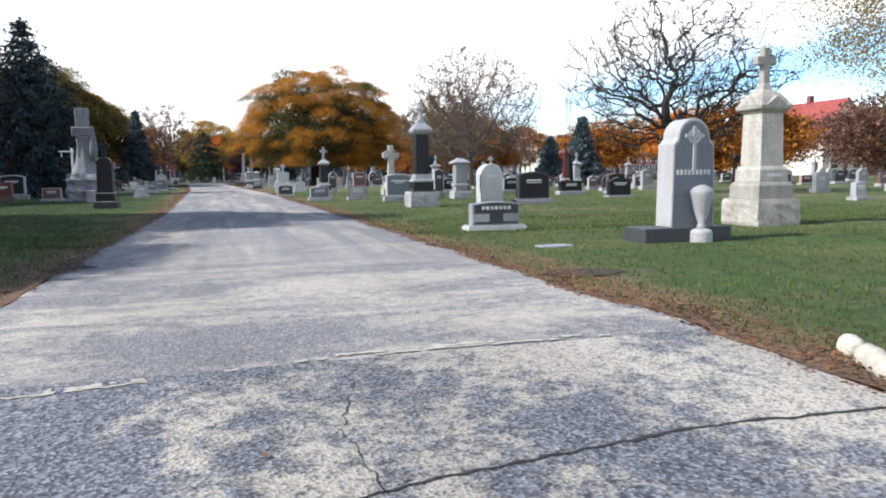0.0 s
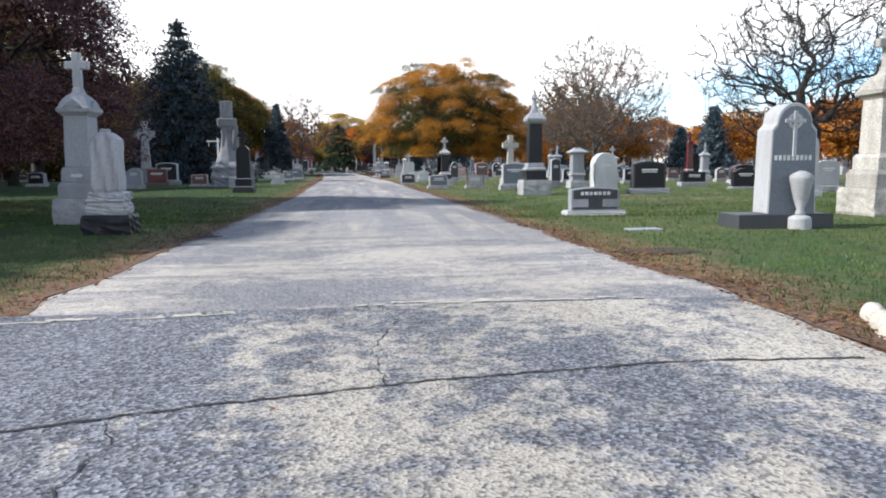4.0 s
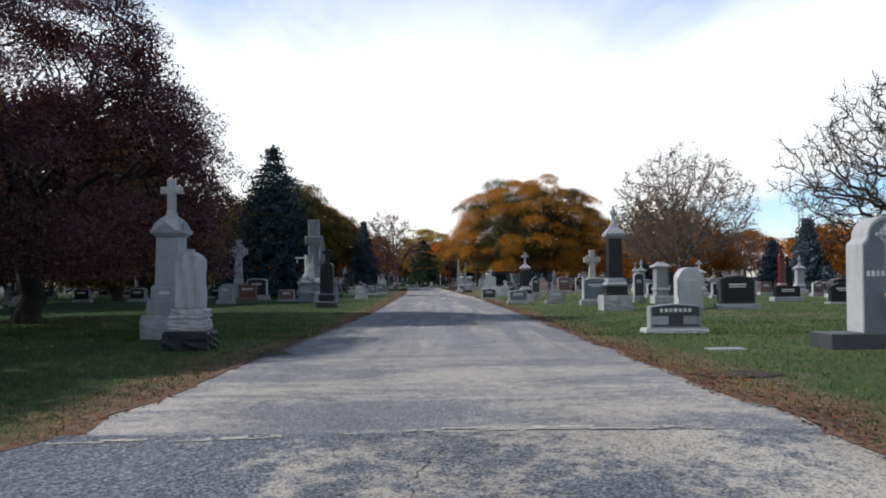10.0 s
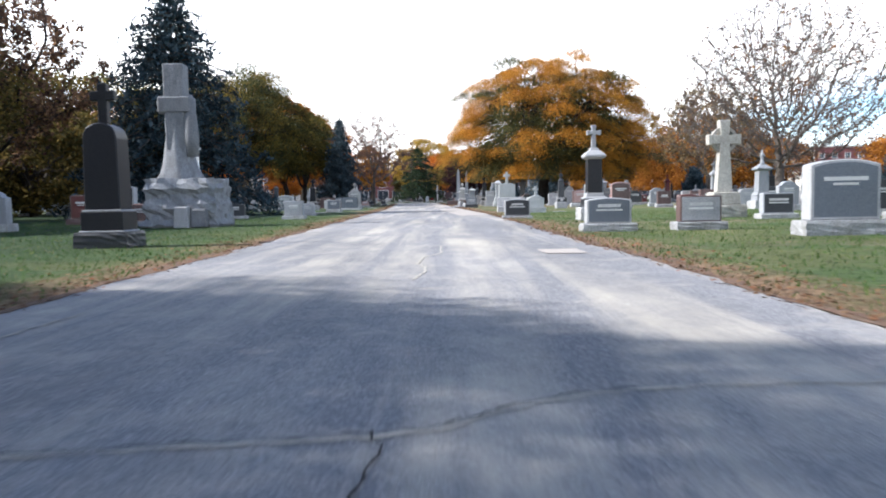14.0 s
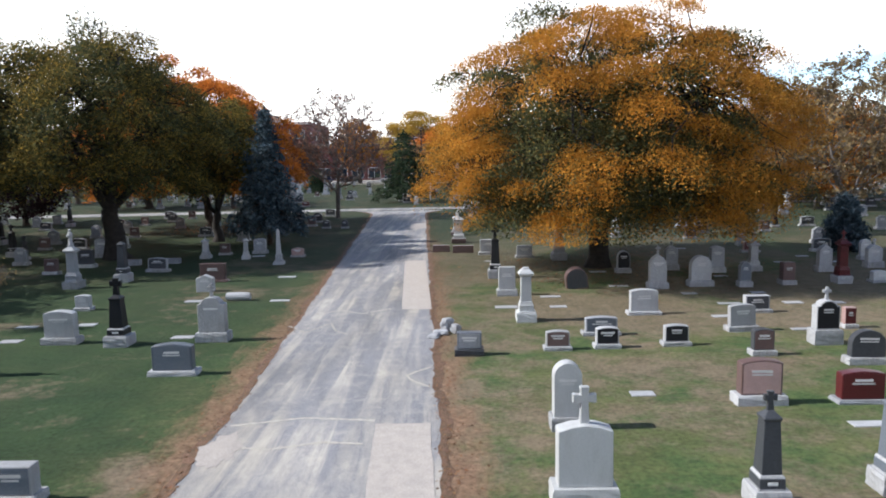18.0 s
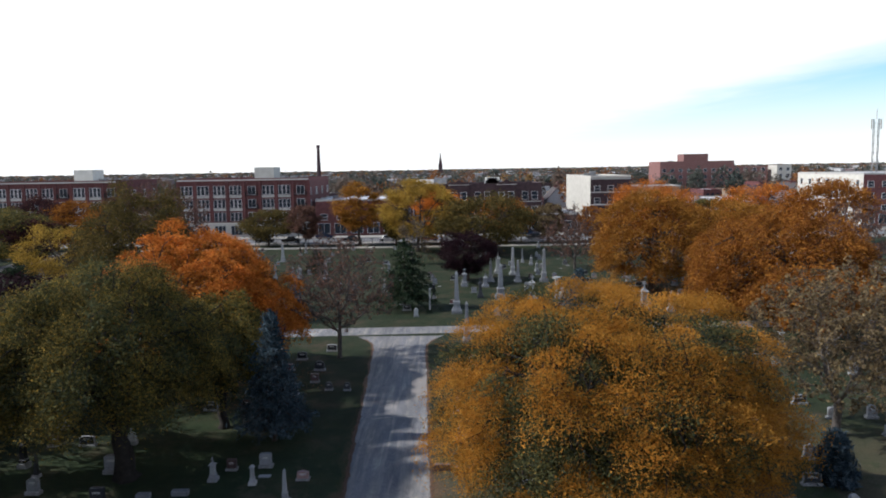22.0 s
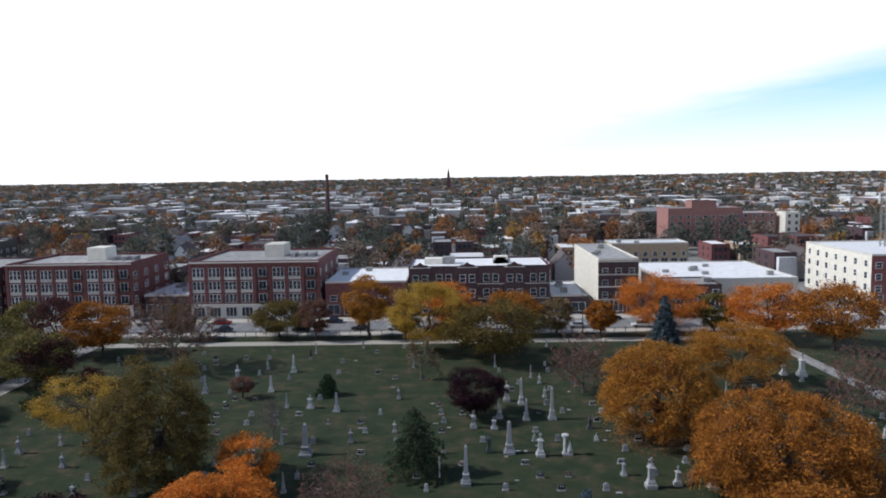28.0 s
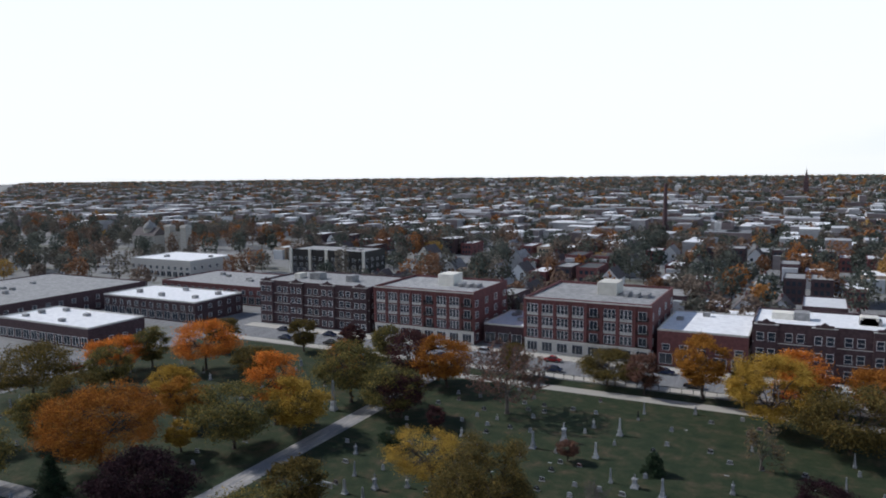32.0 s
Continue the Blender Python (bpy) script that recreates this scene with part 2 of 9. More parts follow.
LEAF = {
    "gold": leaf_mat("golden locust leaves", [(0, (0.43, 0.188, 0.03)), (0.5, (0.53, 0.245, 0.038)), (0.9, (0.6, 0.3, 0.048)), (1, (0.45, 0.27, 0.055))], 0.45),
    "orange": leaf_mat("orange autumn leaves", [(0, (0.36, 0.115, 0.025)), (0.5, (0.64, 0.215, 0.035)), (1, (0.74, 0.3, 0.06))], 0.42),
    "rust": leaf_mat("rust autumn leaves", [(0, (0.17, 0.06, 0.02)), (0.5, (0.36, 0.14, 0.025)), (1, (0.5, 0.22, 0.04))]),
    "amber": leaf_mat("amber autumn leaves", [(0, (0.22, 0.095, 0.022)), (0.5, (0.4, 0.18, 0.032)), (1, (0.5, 0.25, 0.045))]),
    "yellow": leaf_mat("yellow autumn leaves", [(0, (0.25, 0.16, 0.03)), (0.5, (0.46, 0.29, 0.05)), (1, (0.6, 0.4, 0.08))]),
    "olive": leaf_mat("olive autumn leaves", [(0, (0.07, 0.06, 0.025)), (0.5, (0.13, 0.105, 0.035)), (1, (0.24, 0.16, 0.045))]),
    "green": leaf_mat("dull green leaves", [(0, (0.08, 0.08, 0.034)), (0.55, (0.155, 0.145, 0.055)), (0.85, (0.28, 0.215, 0.065)), (1, (0.42, 0.29, 0.065))]),
    "tan": leaf_mat("dry tan leaves", [(0, (0.12, 0.085, 0.05)), (0.5, (0.22, 0.16, 0.09)), (1, (0.34, 0.25, 0.12))]),
    "straw": leaf_mat("straw-yellow leaves", [(0, (0.16, 0.12, 0.05)), (0.5, (0.34, 0.26, 0.1)), (1, (0.5, 0.38, 0.13))]),
    "pink": leaf_mat("dry russet leaves", [(0, (0.1, 0.06, 0.05)), (0.5, (0.2, 0.11, 0.085)), (1, (0.28, 0.15, 0.1))]),
    "maroon": leaf_mat("dark maroon leaves", [(0, (0.014, 0.008, 0.012)), (0.6, (0.035, 0.016, 0.022)), (1, (0.06, 0.028, 0.03))], 0.2),
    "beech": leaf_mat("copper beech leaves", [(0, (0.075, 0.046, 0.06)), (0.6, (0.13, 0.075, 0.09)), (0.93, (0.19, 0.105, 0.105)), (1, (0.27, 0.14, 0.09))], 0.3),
    "dull": leaf_mat("dull dark green leaves", [(0, (0.075, 0.075, 0.032)), (0.5, (0.155, 0.137, 0.042)), (0.85, (0.31, 0.215, 0.048)), (1, (0.46, 0.29, 0.055))], 0.38),
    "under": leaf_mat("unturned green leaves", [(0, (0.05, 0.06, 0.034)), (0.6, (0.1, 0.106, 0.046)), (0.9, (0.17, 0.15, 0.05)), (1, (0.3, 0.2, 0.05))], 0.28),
    "brown": leaf_mat("brown autumn leaves", [(0, (0.09, 0.055, 0.045)), (0.5, (0.17, 0.1, 0.07)), (0.9, (0.27, 0.15, 0.08)), (1, (0.36, 0.2, 0.09))], 0.3),
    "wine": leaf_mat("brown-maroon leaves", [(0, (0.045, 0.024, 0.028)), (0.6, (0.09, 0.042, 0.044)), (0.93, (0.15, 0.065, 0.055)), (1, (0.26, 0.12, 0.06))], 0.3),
    "navy": leaf_mat("dark blue-green needles", [(0, (0.018, 0.03, 0.037)), (0.6, (0.04, 0.064, 0.078)), (1, (0.09, 0.12, 0.14))], 0.1),
    "spruce": leaf_mat("blue spruce needles", [(0, (0.034, 0.054, 0.066)), (0.6, (0.075, 0.112, 0.135)), (1, (0.16, 0.2, 0.23))], 0.15),
    "pine": leaf_mat("dark green needles", [(0, (0.018, 0.035, 0.022)), (0.6, (0.04, 0.065, 0.035)), (1, (0.08, 0.1, 0.05))], 0.1),
}


def ground_mat():
    """Autumn lawn: green with dry tan and pinkish worn patches near the drive, deeper green in the north field,
    darkened there in place of dimmer light.
    """
    m, nt, b = material("lawn and city ground", 0.95, spec=0.2)
    co = nt.nodes.new("ShaderNodeTexCoord")
    sep = nt.nodes.new("ShaderNodeSeparateXYZ")
    nt.links.new(co.outputs["Object"], sep.inputs[0])
    green = ramp(nt, noise_tex(nt, 0.5, 6.0, 0.7), [(0.3, (0.066, 0.085, 0.032)), (0.5, (0.112, 0.13, 0.05)), (0.68, (0.165, 0.168, 0.074))])
    lush = ramp(nt, noise_tex(nt, 0.42, 6.0, 0.66, (0.8, 1.25, 1.0)), [(0.44, 0.0), (0.55, 0.9)])
    green = blend(nt, lush, green, ramp(nt, noise_tex(nt, 2.3, 4.0, 0.7), [(0.3, (0.042, 0.085, 0.03)), (0.7, (0.1, 0.145, 0.05))]))
    dry = ramp(nt, noise_tex(nt, 1.7, 5.0, 0.7), [(0.3, (0.15, 0.115, 0.075)), (0.7, (0.29, 0.215, 0.16))])
    worn = calc(nt, "ADD", calc(nt, "MULTIPLY", noise_tex(nt, 0.17, 3.0, 0.6), 0.6), calc(nt, "MULTIPLY", noise_tex(nt, 1.1, 6.0, 0.75), 0.4))
    later = nt.nodes.new("ShaderNodeMapRange")
    later.inputs[1].default_value, later.inputs[2].default_value = 44.0, 66.0
    later.inputs[3].default_value, later.inputs[4].default_value = -0.025, 0.08
    nt.links.new(sep.outputs[1], later.inputs[0])
    # the west lawn is lusher and a deeper green than the trodden east lawn; tree shade is also painted into its colours
    side = nt.nodes.new("ShaderNodeMapRange")
    for k, v in ((1, -0.5), (2, -4.0), (3, 0.0), (4, 1.0)):
        side.inputs[k].default_value = v
    nt.links.new(calc(nt, "ADD", sep.outputs[0], calc(nt, "MULTIPLY", noise_tex(nt, 0.25, 4.0, 0.7), 3.0)), side.inputs[0])
    green = blend(nt, calc(nt, "MULTIPLY", side.outputs[0], 0.85), green, ramp(nt, noise_tex(nt, 0.8, 5.0, 0.7), [(0.3, (0.02, 0.043, 0.02)), (0.7, (0.042, 0.074, 0.03))]))
    worn = calc(nt, "SUBTRACT", worn, calc(nt, "MULTIPLY", side.outputs[0], 0.11))
    south = blend(nt, ramp(nt, calc(nt, "ADD", worn, later.outputs[0]), [(0.5, 0.0), (0.59, 0.8)]), green, dry)
    # bare reddish turf in a ragged band along the drive
    y = sep.outputs[1]
    west_edge = calc(nt, "SUBTRACT", -1.92, calc(nt, "MULTIPLY", calc(nt, "MAXIMUM", calc(nt, "SUBTRACT", y, 26.0), 0.0), 0.041))
    east_edge = calc(nt, "MINIMUM", calc(nt, "SUBTRACT", 2.7, calc(nt, "MULTIPLY", y, 0.018)), calc(nt, "SUBTRACT", 3.67, calc(nt, "MULTIPLY", y, 0.042)))
    away = calc(nt, "MAXIMUM", calc(nt, "SUBTRACT", west_edge, sep.outputs[0]), calc(nt, "SUBTRACT", sep.outputs[0], east_edge))
    ragged = calc(nt, "ADD", away, calc(nt, "MULTIPLY", calc(nt, "SUBTRACT", noise_tex(nt, 0.9, 5.0, 0.7, (1.4, 0.5, 1.0)), 0.5), 3.0))
    edge_band = ramp(nt, ragged, [(0.2, 0.85), (0.95, 0.0)])
    bare = ramp(nt, noise_tex(nt, 6.0, 5.0, 0.7), [(0.3, (0.17, 0.095, 0.06)), (0.7, (0.35, 0.225, 0.145))])
    south = blend(nt, edge_band, south, bare)
    # north field greens lowered in colour to stand in for dimmer light there
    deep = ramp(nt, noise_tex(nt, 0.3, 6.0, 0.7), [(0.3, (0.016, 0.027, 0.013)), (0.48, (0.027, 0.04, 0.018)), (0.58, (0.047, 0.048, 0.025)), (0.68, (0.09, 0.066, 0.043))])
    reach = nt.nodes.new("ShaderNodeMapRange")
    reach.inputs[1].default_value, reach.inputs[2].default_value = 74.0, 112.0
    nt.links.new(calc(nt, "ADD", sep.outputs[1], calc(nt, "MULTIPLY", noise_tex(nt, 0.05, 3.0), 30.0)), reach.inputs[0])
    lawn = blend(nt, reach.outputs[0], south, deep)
    lawn = blend(nt, 1.0, lawn, ramp(nt, noise_tex(nt, 9.0, 6.0, 0.7), [(0.3, 0.55), (0.7, 1.35)]), "MULTIPLY")
    leafy = ramp(nt, noise_tex(nt, 26.0, 3.0, 0.7), [(0.62, 0.0), (0.7, 1.0)])
    drift = ramp(nt, noise_tex(nt, 0.13, 4.0, 0.6), [(0.5, 0.0), (0.72, 0.6)])
    lawn = blend(nt, calc(nt, "MULTIPLY", leafy, drift), lawn, (0.3, 0.15, 0.06))
    # city ground lightened and greyed, distance haze put into its colour
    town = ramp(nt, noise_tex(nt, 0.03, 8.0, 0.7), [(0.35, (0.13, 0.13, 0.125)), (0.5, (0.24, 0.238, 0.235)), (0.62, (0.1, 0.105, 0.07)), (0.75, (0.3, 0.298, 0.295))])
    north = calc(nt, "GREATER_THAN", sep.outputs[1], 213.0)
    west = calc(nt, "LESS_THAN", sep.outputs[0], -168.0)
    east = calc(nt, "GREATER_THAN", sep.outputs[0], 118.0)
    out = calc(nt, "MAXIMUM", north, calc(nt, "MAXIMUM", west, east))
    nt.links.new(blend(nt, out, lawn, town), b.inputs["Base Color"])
    bump(nt, b, noise_tex(nt, 30.0, 6.0, 0.8), 0.9, 0.04)
    return m


def asphalt_mat(name, dark, light, pale, speck, amount, relief, stretch=(1.0, 0.22, 1.0), tracks=0.45, chips=1.5):
    """Old asphalt: coarse chippings, wheel-worn streaks and tan, bleached patches."""
    m, nt, b = material(name, 0.92, spec=0.3)
    co = nt.nodes.new("ShaderNodeTexCoord")
    vor = node(nt, "ShaderNodeTexVoronoi", Scale=speck)
    nt.links.new(co.outputs["Object"], vor.inputs["Vector"])
    chip = ramp(nt, vor.outputs["Color"], [(0.15, dark), (0.55, light), (0.9, tuple(min(0.5, chips * v) for v in light))])
    worn = noise_tex(nt, 0.9, 7.0, 0.62, stretch, 0.4)
    fine = noise_tex(nt, 5.5, 8.0, 0.8)
    # the bleached patches gather towards the east side
    sep = nt.nodes.new("ShaderNodeSeparateXYZ")
    nt.links.new(co.outputs["Object"], sep.inputs[0])
    drift = calc(nt, "MULTIPLY", calc(nt, "MINIMUM", calc(nt, "MAXIMUM", calc(nt, "ADD", sep.outputs[0], 0.2), -2.2), 0.6), 0.055)
    mask = ramp(nt, calc(nt, "ADD", calc(nt, "MULTIPLY", worn, 0.55), calc(nt, "ADD", calc(nt, "MULTIPLY", fine, 0.45), drift)), [(0.49, 0.0), (0.55, 1.0)])
    through_chips = ramp(nt, vor.outputs["Color"], [(0.2, 0.35), (0.5, 1.0)])
    col = blend(nt, calc(nt, "MULTIPLY", calc(nt, "MULTIPLY", mask, amount), through_chips), chip, pale)
    streak = ramp(nt, noise_tex(nt, 1.5, 4.0, 0.6, (2.2, 0.05, 1.0), 0.15), [(0.5, 0.0), (0.68, 1.0)])
    col = blend(nt, calc(nt, "MULTIPLY", streak, tracks), col, pale)
    tone = ramp(nt, noise_tex(nt, 0.5, 5.0, 0.6, (1.6, 0.12, 1.0)), [(0.3, 0.74), (0.7, 1.2)])
    nt.links.new(blend(nt, 1.0, col, tone, "MULTIPLY"), b.inputs["Base Color"])
    bump(nt, b, vor.outputs["Distance"], relief, 0.006)
    return m


def drive_mat():
    """The drive's old asphalt: mottled and bleached near the apron, then streaked lengthwise by wheels."""
    m, nt, b = material("bleached asphalt", 0.92, spec=0.3)
    co = nt.nodes.new("ShaderNodeTexCoord")
    sep = nt.nodes.new("ShaderNodeSeparateXYZ")
    nt.links.new(co.outputs["Object"], sep.inputs[0])
    vor = node(nt, "ShaderNodeTexVoronoi", Scale=105.0)
    nt.links.new(co.outputs["Object"], vor.inputs["Vector"])
    cream = (0.5, 0.455, 0.385)
    chip = ramp(nt, vor.outputs["Color"], [(0.15, (0.09, 0.091, 0.108)), (0.55, (0.192, 0.192, 0.205)), (0.9, (0.36, 0.358, 0.352))])
    grit = ramp(nt, vor.outputs["Color"], [(0.2, 0.5), (0.5, 1.0)])
    # bleached, sandy mottling, in soft bands across the first stretch
    blot = calc(nt, "ADD", calc(nt, "MULTIPLY", noise_tex(nt, 0.75, 8.0, 0.66, (0.55, 1.5, 1.0), 0.6), 0.6), calc(nt, "MULTIPLY", noise_tex(nt, 6.5, 8.0, 0.8), 0.4))
    mottled = blend(nt, calc(nt, "MULTIPLY", ramp(nt, blot, [(0.46, 0.0), (0.57, 0.85)]), grit), chip, cream)
    # wheel-worn lengthwise streaks with ragged, cloudy edges
    streak = ramp(nt, noise_tex(nt, 1.35, 6.0, 0.62, (1.5, 0.085, 1.0), 0.5), [(0.44, 0.0), (0.62, 1.0)])
    cloudy = ramp(nt, noise_tex(nt, 1.1, 7.0, 0.68, (1.0, 0.4, 1.0), 0.5), [(0.38, 0.15), (0.62, 1.0)])
    grey = blend(nt, 0.4, chip, (0.222, 0.222, 0.238))
    tracked = blend(nt, calc(nt, "MULTIPLY", calc(nt, "MULTIPLY", streak, cloudy), 0.8), grey, cream)
    tracked = blend(nt, ramp(nt, noise_tex(nt, 2.6, 7.0, 0.75), [(0.5, 0.0), (0.68, 0.35)]), tracked, cream)
    far = nt.nodes.new("ShaderNodeMapRange")
    far.interpolation_type = "SMOOTHSTEP"
    far.inputs[1].default_value, far.inputs[2].default_value = 5.5, 13.0
    nt.links.new(calc(nt, "ADD", sep.outputs[1], calc(nt, "MULTIPLY", calc(nt, "SUBTRACT", noise_tex(nt, 0.6, 4.0), 0.5), 6.0)), far.inputs[0])
    col = blend(nt, far.outputs[0], mottled, tracked)
    tone = ramp(nt, noise_tex(nt, 0.4, 6.0, 0.62, (1.2, 0.3, 1.0)), [(0.3, 0.74), (0.7, 1.18)])
    nt.links.new(blend(nt, 1.0, col, tone, "MULTIPLY"), b.inputs["Base Color"])
    bump(nt, b, vor.outputs["Distance"], 0.4, 0.006)
    return m


GROUND = ground_mat()
ROAD = drive_mat()
APRON = asphalt_mat("coarse worn asphalt", (0.042, 0.046, 0.058), (0.13, 0.136, 0.152), (0.48, 0.44, 0.37), 75.0, 0.85, 0.8, (1.0, 0.6, 1.0), 0.0, 2.2)
PATCH = stone_mat("smooth concrete repair", (0.31, 0.278, 0.25), (0.4, 0.36, 0.325), 50.0, 0.9, (0.2, 0.19, 0.18), 0.4, 0.3)
VERGE = stone_mat("dead grass and soil", (0.1, 0.05, 0.032), (0.25, 0.15, 0.095), 60.0, 0.95, (0.05, 0.05, 0.02), 0.6, 1.0)
STREET = asphalt_mat("city asphalt", (0.13, 0.13, 0.135), (0.2, 0.2, 0.205), (0.28, 0.275, 0.265), 30.0, 0.5, 0.2)
TAR = plain_mat("open crack", (0.012, 0.012, 0.013), (0.03, 0.03, 0.03), 9.0, 0.95)
SEALED = plain_mat("pale crack filler", (0.32, 0.3, 0.26), (0.42, 0.39, 0.34), 7.0, 0.95)
LITTER = leaf_mat("fallen leaves", [(0, (0.09, 0.05, 0.028)), (0.5, (0.17, 0.09, 0.048)), (0.85, (0.27, 0.165, 0.085)), (1, (0.25, 0.07, 0.035))], 0.1)
BLADE = leaf_mat("grass blades", [(0, (0.04, 0.085, 0.022)), (0.55, (0.072, 0.138, 0.034)), (0.84, (0.12, 0.162, 0.048)), (1, (0.25, 0.205, 0.115))], 0.3)
BRICK_RED = plain_mat("red-brown brick", (0.115, 0.042, 0.042), (0.175, 0.068, 0.066), 1.2, 0.9, 0, 0.4)
BRICK_DARK = plain_mat("dark brown brick", (0.05, 0.03, 0.034), (0.092, 0.055, 0.06), 1.2, 0.9, 0, 0.4)
BRICK_TAN = plain_mat("tan brick", (0.3, 0.22, 0.15), (0.42, 0.33, 0.24), 1.2, 0.9, 0, 0.4)
CREAM = plain_mat("cream-painted wall", (0.6, 0.57, 0.5), (0.72, 0.69, 0.62), 0.8, 0.85)
TRIM = plain_mat("pale stone trim", (0.45, 0.43, 0.4), (0.6, 0.58, 0.54), 2.0, 0.85)
ROOF_PALE = plain_mat("silver roof coating", (0.62, 0.62, 0.63), (0.8, 0.8, 0.8), 0.7, 0.75)
ROOF_GREY = plain_mat("grey gravel roof", (0.2, 0.2, 0.2), (0.36, 0.355, 0.35), 0.7, 0.95)
ROOF_DARK = plain_mat("dark felt roof", (0.04, 0.04, 0.042), (0.085, 0.085, 0.088), 0.7, 0.95)
SHINGLE = plain_mat("dark shingle roof", (0.06, 0.05, 0.05), (0.14, 0.12, 0.12), 2.0, 0.95)
RED_ROOF = plain_mat("red roof", (0.2, 0.04, 0.035), (0.3, 0.07, 0.06), 2.0, 0.85)
SIDING = plain_mat("pale siding", (0.5, 0.52, 0.54), (0.66, 0.67, 0.68), 2.0, 0.8)
GLASS, _, _gb = material("window glass", 0.08, spec=0.7)
_gb.inputs["Base Color"].default_value = (0.035, 0.045, 0.06, 1)
SASH = plain_mat("white window frame", (0.6, 0.6, 0.6), (0.72, 0.72, 0.72), 4.0, 0.6)
TYRE = plain_mat("tyre rubber", (0.012, 0.012, 0.012), (0.03, 0.03, 0.03), 8.0, 0.9)


# ---- mesh helpers ----
def part(name, bm, mat, parent=None, label="", smooth=False):
    """One mesh object from a bmesh, under a thing or a part."""
    me = bpy.data.meshes.new(name)
    bm.to_mesh(me)
    bm.free()
    return mesh_part(name, me, mat, parent, label, smooth)


def mesh_part(name, me, mat, parent=None, label="", smooth=False):
    if mat and not me.materials:
        me.materials.append(mat)
    if smooth:
        me.polygons.foreach_set("use_smooth", [True] * len(me.polygons))
    ob = new(name, me)
    ob.parent = parent
    return tagged(ob, label)


def root(name, label, category, x, y, z=0.0, yaw=0.0, group="", kind="", lean=(0, 0)):
    ob = new(name)
    ob.empty_display_size = 0.3
    ob.matrix_basis = pose(x, y, z, lean[0], lean[1], yaw)
    return tagged(ob, label, category, group, kind)


def quads_mesh(name, v):
    """A mesh of loose four-cornered faces from an array of n x 4 x 3 corners."""
    v = np.asarray(v, np.float32)
    n = len(v)
    me = bpy.data.meshes.new(name)
    me.vertices.add(4 * n)
    me.vertices.foreach_set("co", v.ravel())
    me.loops.add(4 * n)
    me.loops.foreach_set("vertex_index", np.arange(4 * n, dtype=np.int32))
    me.polygons.add(n)
    me.polygons.foreach_set("loop_start", np.arange(0, 4 * n, 4, dtype=np.int32))
    me.update(calc_edges=True)
    return me


def indexed_mesh(name, verts, faces):
    verts, faces = np.asarray(verts, np.float32), np.asarray(faces, np.int32)
    me = bpy.data.meshes.new(name)
    me.vertices.add(len(verts))
    me.vertices.foreach_set("co", verts.ravel())
    me.loops.add(faces.size)
    me.loops.foreach_set("vertex_index", faces.ravel())
    me.polygons.add(len(faces))
    me.polygons.foreach_set("loop_start", np.arange(0, faces.size, 4, dtype=np.int32))
    me.update(calc_edges=True)
    return me


def bevelled(bm, width, segments=1):
    if width:
        bmesh.ops.bevel(bm, geom=bm.edges[:], offset=width, segments=segments, affect="EDGES", clamp_overlap=True)
    return bm


def block(x0, x1, y0, y1, z0, z1, bev=0.012, top=1.0):
    """A bevelled block, its top drawn in by the factor top."""
    bm = bmesh.new()
    bmesh.ops.create_cube(bm, size=1)
    cx, cy = (x0 + x1) / 2, (y0 + y1) / 2
    for v in bm.verts:
        k = top if v.co.z > 0 else 1.0
        v.co = Vector((cx + v.co.x * (x1 - x0) * k, cy + v.co.y * (y1 - y0) * k, z0 + (v.co.z + 0.5) * (z1 - z0)))
    return bevelled(bm, bev)


def add(bm, other):
    me = bpy.data.meshes.new("piece")
    other.to_mesh(me)
    other.free()
    bm.from_mesh(me)
    bpy.data.meshes.remove(me)
    return bm


def rough_block(w, d, z0, z1, seed, amount=0.025):
    """A rock-faced block with a smooth top edge."""
    bm = block(-w / 2, w / 2, -d / 2, d / 2, z0, z1, 0.0)
    bmesh.ops.subdivide_edges(bm, edges=bm.edges[:], cuts=5, use_grid_fill=True)
    rng = random.Random(seed)
    for v in bm.verts:
        if z0 + 0.01 < v.co.z < z1 - 0.02:
            v.co.x += math.copysign(rng.uniform(-0.2, 1) * amount, v.co.x) if abs(abs(v.co.x) - w / 2) < 1e-4 else 0
            v.co.y += math.copysign(rng.uniform(-0.2, 1) * amount, v.co.y) if abs(abs(v.co.y) - d / 2) < 1e-4 else 0
        elif v.co.z >= z1 - 0.02:
            v.co.x *= 0.985
            v.co.y *= 0.985
    return bm


